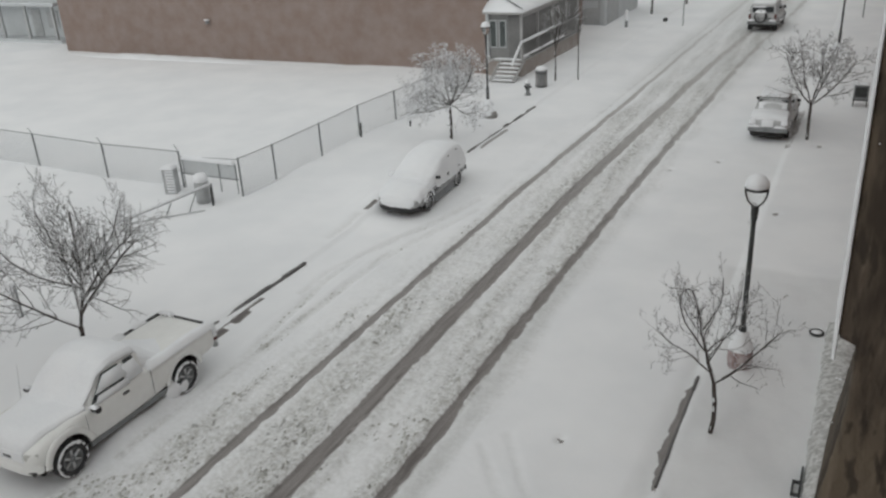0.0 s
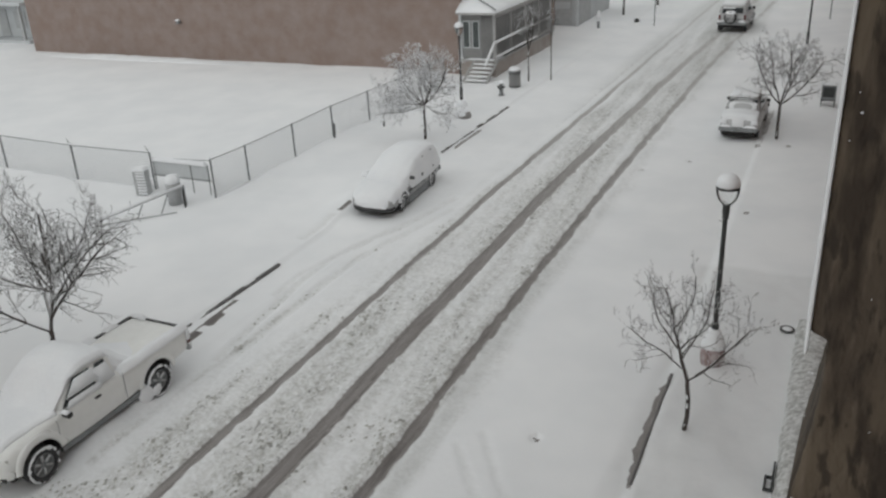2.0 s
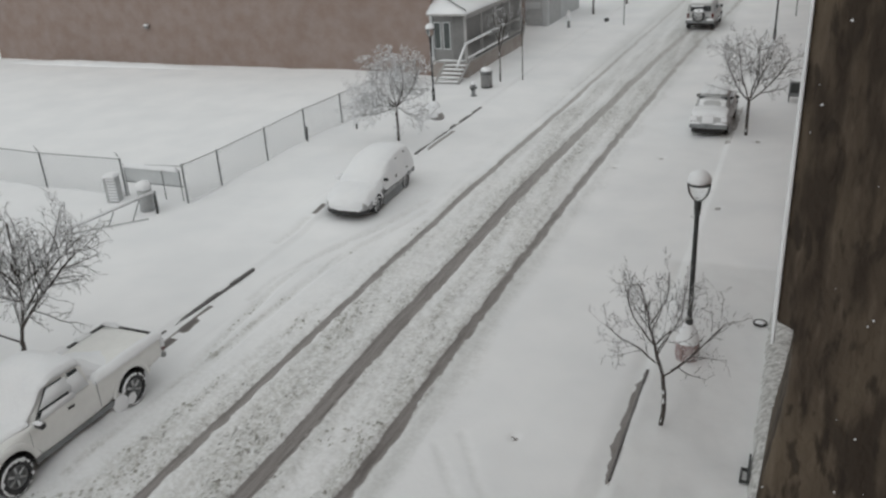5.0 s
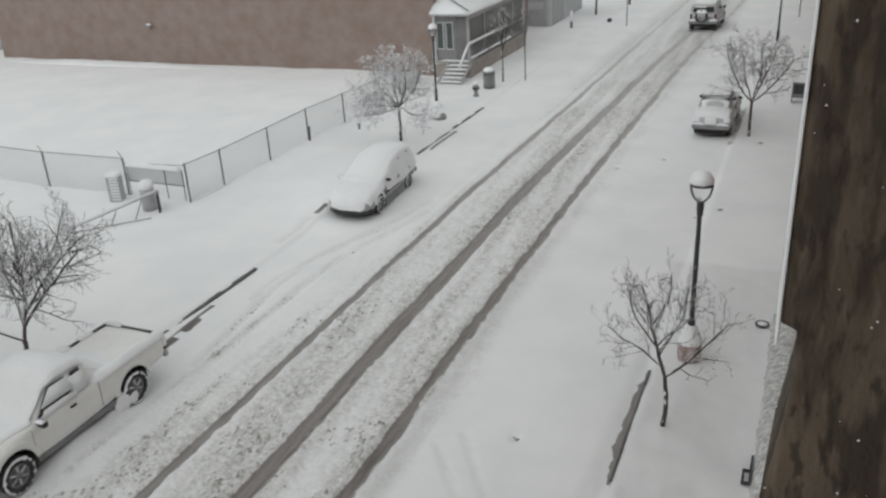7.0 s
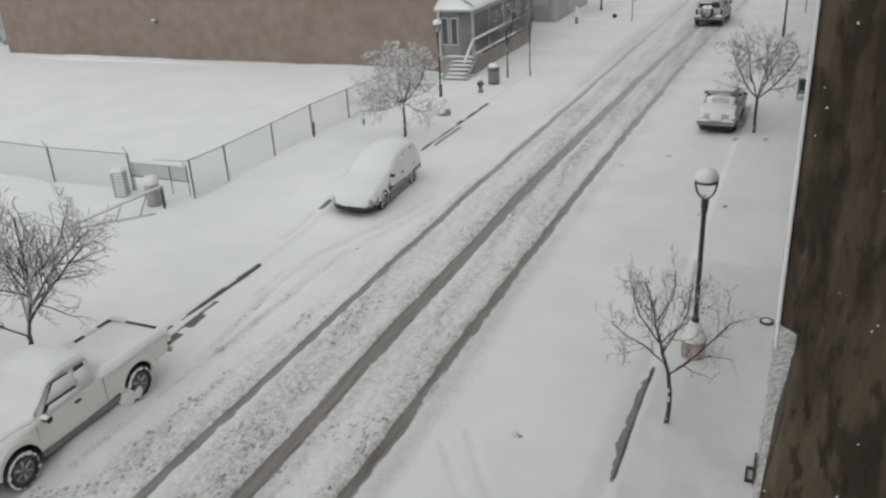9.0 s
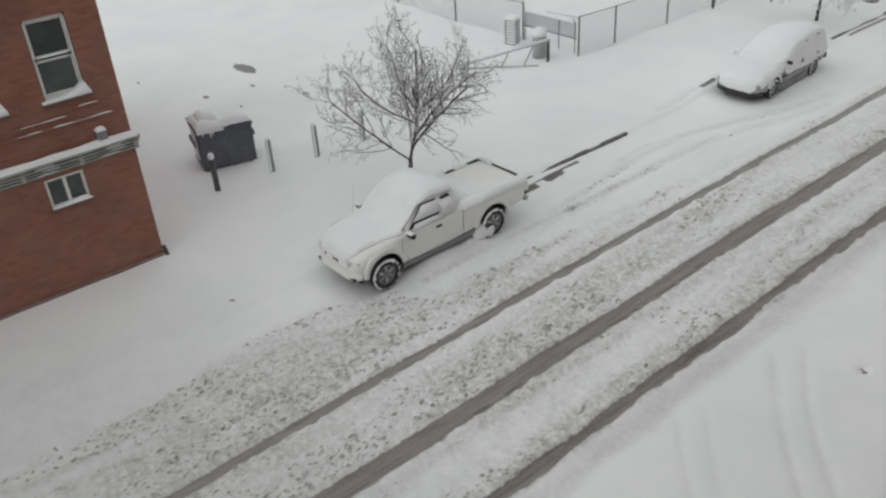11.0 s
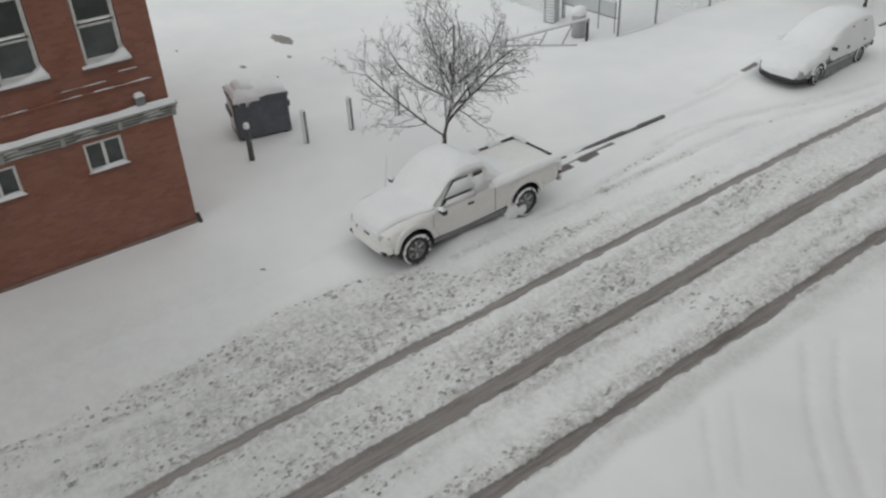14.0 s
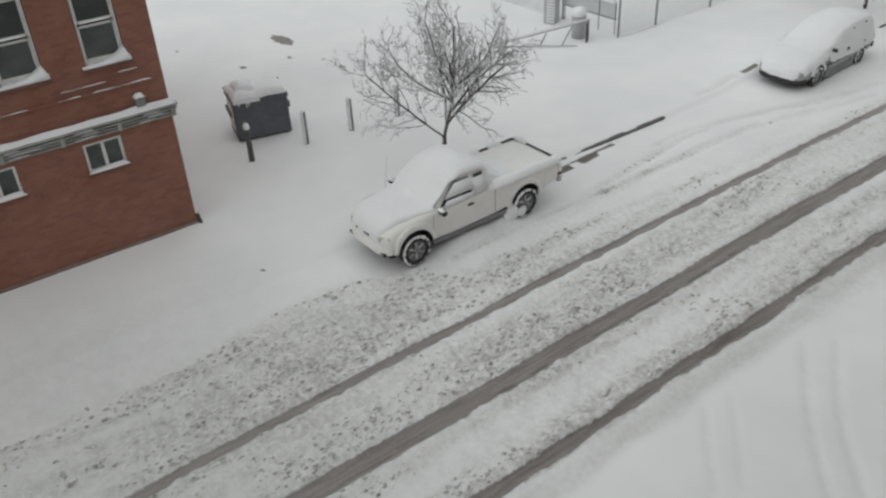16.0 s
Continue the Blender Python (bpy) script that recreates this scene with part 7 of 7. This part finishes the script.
def dumpster():
    t = thing("dumpster", pose(-21.30, 8.99, 0.0, 0, 0, 76.5), "slate-blue steel dumpster heaped with snow", "dumpster")
    L, D, H = 0.76, 0.55, 1.22
    body = bmesh.new()
    for a in ((-L, L, -D, -D + 0.03), (-L, L, D - 0.03, D)):
        add_box(body, *a, 0.08, H, 0.006)
    for a in ((-L, -L + 0.03), (L - 0.03, L)):
        add_box(body, *a, -D + 0.031, D - 0.031, 0.08, H, 0.006)
    add_box(body, -L + 0.03, L - 0.03, -D + 0.03, D - 0.03, 0.08, 0.12)
    part("body", body, SKIP_STEEL, t)
    rim = bmesh.new()
    add_box(rim, -L - 0.03, L + 0.03, -D - 0.04, -D, H - 0.08, H + 0.01, 0.01)
    add_box(rim, -L - 0.03, L + 0.03, D, D + 0.04, H - 0.08, H + 0.01, 0.01)
    add_box(rim, -L - 0.04, -L, -D, D, H - 0.08, H + 0.008, 0.01)
    add_box(rim, L, L + 0.04, -D, D, H - 0.08, H + 0.008, 0.01)
    part("rim", rim, SKIP_STEEL, t)
    for x in (-0.70, 0.70):
        part("rib", box(x - 0.03, x + 0.03, -D - 0.02, -D - 0.001, 0.12, H - 0.09, 0.006), SKIP_STEEL, t)
    for s in (1, -1):
        part("lifting_pocket", box(s * (L + 0.05) - 0.05, s * (L + 0.05) + 0.05, -0.35, 0.35, 0.72, 0.88, 0.015), SKIP_STEEL, t)
        part("skid", box(s * 0.6 - 0.06, s * 0.6 + 0.06, -D + 0.05, D - 0.05, -0.02, 0.08, 0.01), UNDER, t)
        lid = part("lid", box(min(s * 0.01, s * (L + 0.02)), max(s * 0.01, s * (L + 0.02)), -D - 0.03, D + 0.03, H + 0.012, H + 0.05, 0.012), DARK_TRIM, t, "black plastic lid")
    part("hinge_bar", tube((-L - 0.06, D + 0.03, H + 0.06), (L + 0.06, D + 0.03, H + 0.06), 0.02, 0.02, 8), SKIP_STEEL, t)
    part("snow_cover", wobble(mound(-L - 0.02, L + 0.02, -D - 0.05, D + 0.05, H + 0.05, 0.20, 24, 20, 0.07, 9), 0.025, 6), SNOW, t, "thick snow on the lids", True)
    part("snow_heap", wobble(mound(-L + 0.10, -0.05, -D + 0.15, 0.30, H + 0.16, 0.28, 14, 14, 0.06, 4), 0.04, 5), SNOW, t, "lump of snow", True)
    part("snow_apron", wobble(box(-L - 0.01, -0.02, -D - 0.055, -D - 0.02, H - 0.06, H + 0.10, 0.015), 0.02, 7), SNOW, t, "snow hanging over the front", True)
    for i, (x, k) in enumerate(((-0.62, 0.04), (-0.40, 0.11), (-0.33, 0.05))):
        part("snow_drip", tube((x, -D - 0.045, H - 0.02), (x + 0.01, -D - 0.04, H - 0.08 - k), 0.028, 0.012, 8), SNOW, t, "thin run of snow down the front", True)
    part("side_snow", wobble(box(-L - 0.05, -L - 0.005, -D + 0.15, D - 0.3, 0.35, H - 0.05, 0.02), 0.015, 4), SNOW, t, "snow plastered on the end", True)
    return t


dumpster()


def litter_bin(x, y):
    t = thing("litter_bin", pose(x, y, STEP - 0.02), "round dark litter bin with a snow cap on the pavement", "litter bin")
    part("liner", lathe([(0.26, 0.03), (0.28, 0.78), (0.2, 0.79)], 20), SKIP_STEEL, t)
    for i in range(20):
        a = 2 * math.pi * i / 20
        s = box(-0.022, 0.022, -0.012, 0.012, 0.04, 0.80, 0.004)
        ob = part("slat", s, GREY_WOOD, t)
        ob.matrix_basis = pose(0.295 * math.cos(a), 0.295 * math.sin(a), 0, 0, 0, math.degrees(a) + 90)
    for z in (0.08, 0.74):
        part("hoop", lathe([(0.30, z), (0.315, z), (0.315, z + 0.04), (0.30, z + 0.04)], 24, "Z", True), IRON, t)
    part("lid", lathe([(0.32, 0.82), (0.32, 0.88), (0.22, 0.98), (0.02, 1.0)], 20), ZINC, t, "pale domed lid", True)
    part("snow_cap", lathe([(0.29, 0.88), (0.30, 0.96), (0.22, 1.07), (0.02, 1.10)], 20), SNOW, t, "", True)
    return t


def hydrant(x, y):
    t = thing("fire_hydrant", pose(x, y, STEP - 0.02), "small dark fire hydrant with a cap of snow", "hydrant")
    part("barrel", lathe([(0.15, 0), (0.15, 0.05), (0.10, 0.07), (0.10, 0.50), (0.13, 0.52), (0.13, 0.56), (0.08, 0.66), (0.03, 0.69)], 18), ZINC, t, "", True)
    for s in (1, -1):
        part("side_outlet", tube((s * 0.09, 0, 0.42), (s * 0.18, 0, 0.42), 0.055, 0.06, 12), IRON, t)
    part("front_outlet", tube((0, -0.09, 0.38), (0, -0.19, 0.38), 0.07, 0.075, 12), IRON, t)
    part("snow_cap", lathe([(0.11, 0.58), (0.13, 0.66), (0.09, 0.76), (0.02, 0.79)], 16), SNOW, t, "", True)
    return t


litter_bin(-15.24, 41.1)
hydrant(-15.3, 39.3)
rock = thing("stone_block", pose(-15.4, 34.8, STEP - 0.03), "squat dark stone under a round snow cap by the kerb", "stone")
part("stone", wobble(lathe([(0.30, -0.05), (0.32, 0.12), (0.24, 0.26), (0.05, 0.30)], 16), 0.03, 3), CONCRETE, rock, "", True)
part("snow_cap", wobble(lathe([(0.33, 0.12), (0.34, 0.2), (0.24, 0.36), (0.05, 0.42)], 16), 0.03, 3, 2), SNOW, rock, "", True).location = (-0.08, 0, 0)

news = thing("paper_box", pose(-0.2, 40.9, STEP - 0.02), "dark metal newspaper box on legs with snow on top", "newspaper box")
part("case", box(-0.30, 0.30, -0.22, 0.22, 0.30, 0.96, 0.02), ZINC, news)
part("door", box(-0.24, 0.24, -0.24, -0.222, 0.42, 0.88, 0.01), IRON, news, "grey door")
part("shelf", box(-0.31, 0.31, -0.25, 0.23, 0.26, 0.30, 0.01), IRON, news)
for sx in (1, -1):
    for sy in (1, -1):
        part("leg", box(sx * 0.27 - 0.02, sx * 0.27 + 0.02, sy * 0.18 - 0.02, sy * 0.18 + 0.02, 0, 0.26), IRON, news)
part("snow_cap", mound(-0.31, 0.31, -0.23, 0.23, 0.96, 0.08, 8, 8, 0.01, 3), SNOW, news, "", True)

ring = thing("valve_cover", pose(-0.30, 18.96, STEP - 0.045) @ Matrix.Diagonal((0.8, 0.8, 0.8, 1)), "dark iron ring of a valve cover, snow in its middle", "valve cover")
part("rim", lathe([(0.15, -0.03), (0.20, -0.03), (0.205, 0.02), (0.19, 0.03), (0.165, 0.03)], 24, "Z", True), IRON, ring, "", True)
part("snow_plug", lathe([(0.15, -0.03), (0.15, 0.015), (0.05, 0.025)], 20), SNOW, ring, "", True)

grate = thing("foot_scraper", pose(-0.13, 13.25, STEP - 0.05), "small black metal frame at the foot of the house", "metal frame")
fr = bmesh.new()
add_box(fr, -0.02, 0.02, -0.42, 0.42, 0.0, 0.06, 0.006)
part("side_bar", fr, IRON, grate)
part("side_bar", box(-0.14, -0.10, -0.42, -0.02, 0.0, 0.06, 0.006), IRON, grate)
part("cross_bar", box(-0.10, -0.02, -0.42, -0.38, 0.0, 0.058, 0.006), IRON, grate)
part("cross_bar", box(-0.10, -0.02, -0.06, -0.02, 0.0, 0.058, 0.006), IRON, grate)


# ---- the lot's chain-link fence ----
def fence(label, pts, z, arms):
    t = thing("chain_link_fence", pose(0, 0, 0), label, "fence", "fences of the lot")
    for i, (x, y) in enumerate(pts):
        p = part("fence_post", tube((0, 0, -0.1), (0, 0, z), 0.038, 0.038, 10), ZINC, t)
        p.location = (x, y, 0)
        if arms:
            a = part("barb_arm", tube((0, 0, z), (-0.06, -0.10, z + 0.26), 0.018, 0.012, 6), ZINC, p)
        part("post_snow", lathe([(0.03, z), (0.045, z + 0.02), (0.02, z + 0.07)], 8), SNOW, p, "", True)
    for (x0, y0), (x1, y1) in zip(pts, pts[1:]):
        sag = 0.02
        part("top_rail", tube((x0, y0, z - 0.03), (x1, y1, z - 0.03), 0.018, 0.018, 8), ZINC, t)
        bm = bmesh.new()
        q = [bm.verts.new(p) for p in ((x0, y0, 0.02), (x1, y1, 0.02), (x1, y1, z - 0.03), (x0, y0, z - 0.03))]
        bm.faces.new(q)
        part("wire_mesh", bm, CHAIN_LINK, t, "woven zinc wire mesh")
        part("bottom_snow", wobble(tube((x0, y0, 0.02), (x1, y1, 0.02), 0.07, 0.07, 6), 0.02, 3), SNOW, t, "", True)
    return t


street_pts = [(-19.80, 22.30), (-19.66, 24.12), (-19.66, 27.22), (-19.70, 30.25), (-19.50, 33.14), (-19.25, 35.9), (-19.3, 38.7), (-19.4, 41.3)]
fence("zinc chain-link fence along the pavement, half buried", street_pts, 1.46, False)
yard_pts = [(-22.6, 22.3), (-26.45, 22.2), (-30.7, 22.45), (-34.7, 22.6), (-38.9, 22.75), (-43.1, 22.85), (-47.8, 22.95), (-52.3, 23.05), (-57.0, 23.2)]
fence("zinc chain-link fence with barb arms across the lot", yard_pts, 1.48, True)

for x, y, h, tilt in ((-19.52, 30.05, 0.75, 4), (-18.35, 32.4, 0.3, 6)):
    ps = thing("post_stub", pose(x, y, 0, 0, tilt, 0), "short dark post stub beside the fence", "post")
    part("post", tube((0, 0, -0.1), (0, 0, h), 0.045, 0.04, 10), IRON, ps)
    part("snow_cap", lathe([(0.035, h), (0.045, h + 0.02), (0.02, h + 0.06)], 8), SNOW, ps, "", True)

panel = thing("gate_panel", pose(0, 0, 0), "grey sheet-metal gate panel with snow along its top", "gate panel")
part("sheet", wobble(box(-22.45, -19.9, 22.24, 22.27, 0.60, 1.24, 0.008), 0.012, 3), PALE_SIDING, panel)
part("top_bar", tube((-22.6, 22.25, 1.28), (-19.8, 22.28, 1.40), 0.02, 0.02, 8), PALE_STEEL, panel)
part("bottom_bar", tube((-22.5, 22.25, 0.64), (-19.85, 22.25, 0.64), 0.022, 0.022, 8), ZINC, panel)
for x in (-22.42, -20.7, -19.92):
    part("upright", box(x - 0.018, x + 0.018, 22.22, 22.238, 0.1, 1.2, 0.004), ZINC, panel)
part("panel_snow", snow_ridge(-22.45, -19.95, 22.17, 22.36, 1.20, 0.16, 4, 0.05), SNOW, panel, "thick band of snow", True)

cab = thing("utility_cabinet", pose(-22.62, 21.75, 0.0, 0, 0, 15), "pale slatted utility cabinet plastered with snow", "cabinet")
part("case", box(-0.24, 0.20, -0.20, 0.20, 0.0, 0.98, 0.02), PALE_STEEL, cab)
for i in range(8):
    part("slat", box(-0.10, 0.24, -0.26, -0.19, 0.10 + 0.11 * i, 0.16 + 0.11 * i, 0.012), SNOW, cab, "")
part("snow_cap", mound(-0.27, 0.25, -0.27, 0.22, 0.98, 0.12, 8, 8, 0.02, 2), SNOW, cab, "", True)

drum = thing("concrete_post", pose(-20.72, 21.25, 0.0), "thick pale gate pier with a round snow cap", "gate pier")
part("pier", wobble(lathe([(0.25, -0.1), (0.25, 0.84), (0.20, 0.88)], 16), 0.012, 3), PALE_STEEL, drum, "", True)
part("snow_cap", wobble(lathe([(0.24, 0.82), (0.28, 0.90), (0.22, 1.08), (0.04, 1.14)], 16), 0.02, 4), SNOW, drum, "", True)

barrier = thing("tubular_gate", pose(0, 0, 0), "low tubular steel gate leaning in the snow", "gate")
part("gate_post", tube((-20.28, 21.25, -0.1), (-20.28, 21.25, 0.78), 0.05, 0.05, 10), ZINC, barrier)
part("gate_post", tube((-20.12, 21.05, -0.1), (-20.12, 21.05, 0.72), 0.04, 0.04, 10), IRON, barrier)
part("upper_rail", tube((-20.28, 21.22, 0.74), (-21.95, 18.3, 0.16), 0.035, 0.035, 10), PALE_STEEL, barrier)
part("lower_rail", tube((-19.98, 20.45, 0.10), (-21.95, 18.2, 0.12), 0.022, 0.022, 10), PALE_STEEL, barrier)
part("brace", tube((-20.55, 20.75, 0.60), (-20.35, 20.1, 0.12), 0.02, 0.02, 8), ZINC, barrier)
part("brace", tube((-21.0, 19.95, 0.42), (-20.85, 19.5, 0.12), 0.02, 0.02, 8), ZINC, barrier)
s = tube((-20.28, 21.22, 0.79), (-21.95, 18.3, 0.21), 0.05, 0.05, 8)
part("rail_snow", wobble(s, 0.01, 5), SNOW, barrier, "", True)

# far down the street; the dark poles get zinc grey, haze put into their colour
for x, y, h, lab in ((-12.3, 62.0, 2.4, "thin dark sign post beside the far road"), (-0.9, 66.0, 5.0, "thin pole farther down the pavement")):
    p = thing("sign_post", pose(x, y, 0), lab, "post")
    part("pole", tube((0, 0, -0.1), (0, 0, h), 0.04, 0.035, 8), ZINC, p)
    part("sign_plate", box(-0.22, 0.22, -0.05, -0.041, h - 0.6, h - 0.05, 0.004), ZINC, p)
wp = thing("marker_post", pose(-15.9, 60.2, 0), "short post wrapped in snow by the far house", "post")
part("post", lathe([(0.10, -0.1), (0.10, 0.9), (0.05, 1.0)], 12), ZINC, wp, "", True)
part("snow_cap", wobble(lathe([(0.13, 0.5), (0.16, 0.8), (0.12, 1.15), (0.03, 1.25)], 12), 0.02, 4), SNOW, wp, "", True)
st = thing("stone_block", pose(-13.9, 63.6, 0), "dark lump of stone on the snowy verge", "stone")
part("stone", wobble(lathe([(0.17, -0.05), (0.18, 0.10), (0.13, 0.20), (0.03, 0.24)], 14), 0.04, 3), IRON, st, "", True)
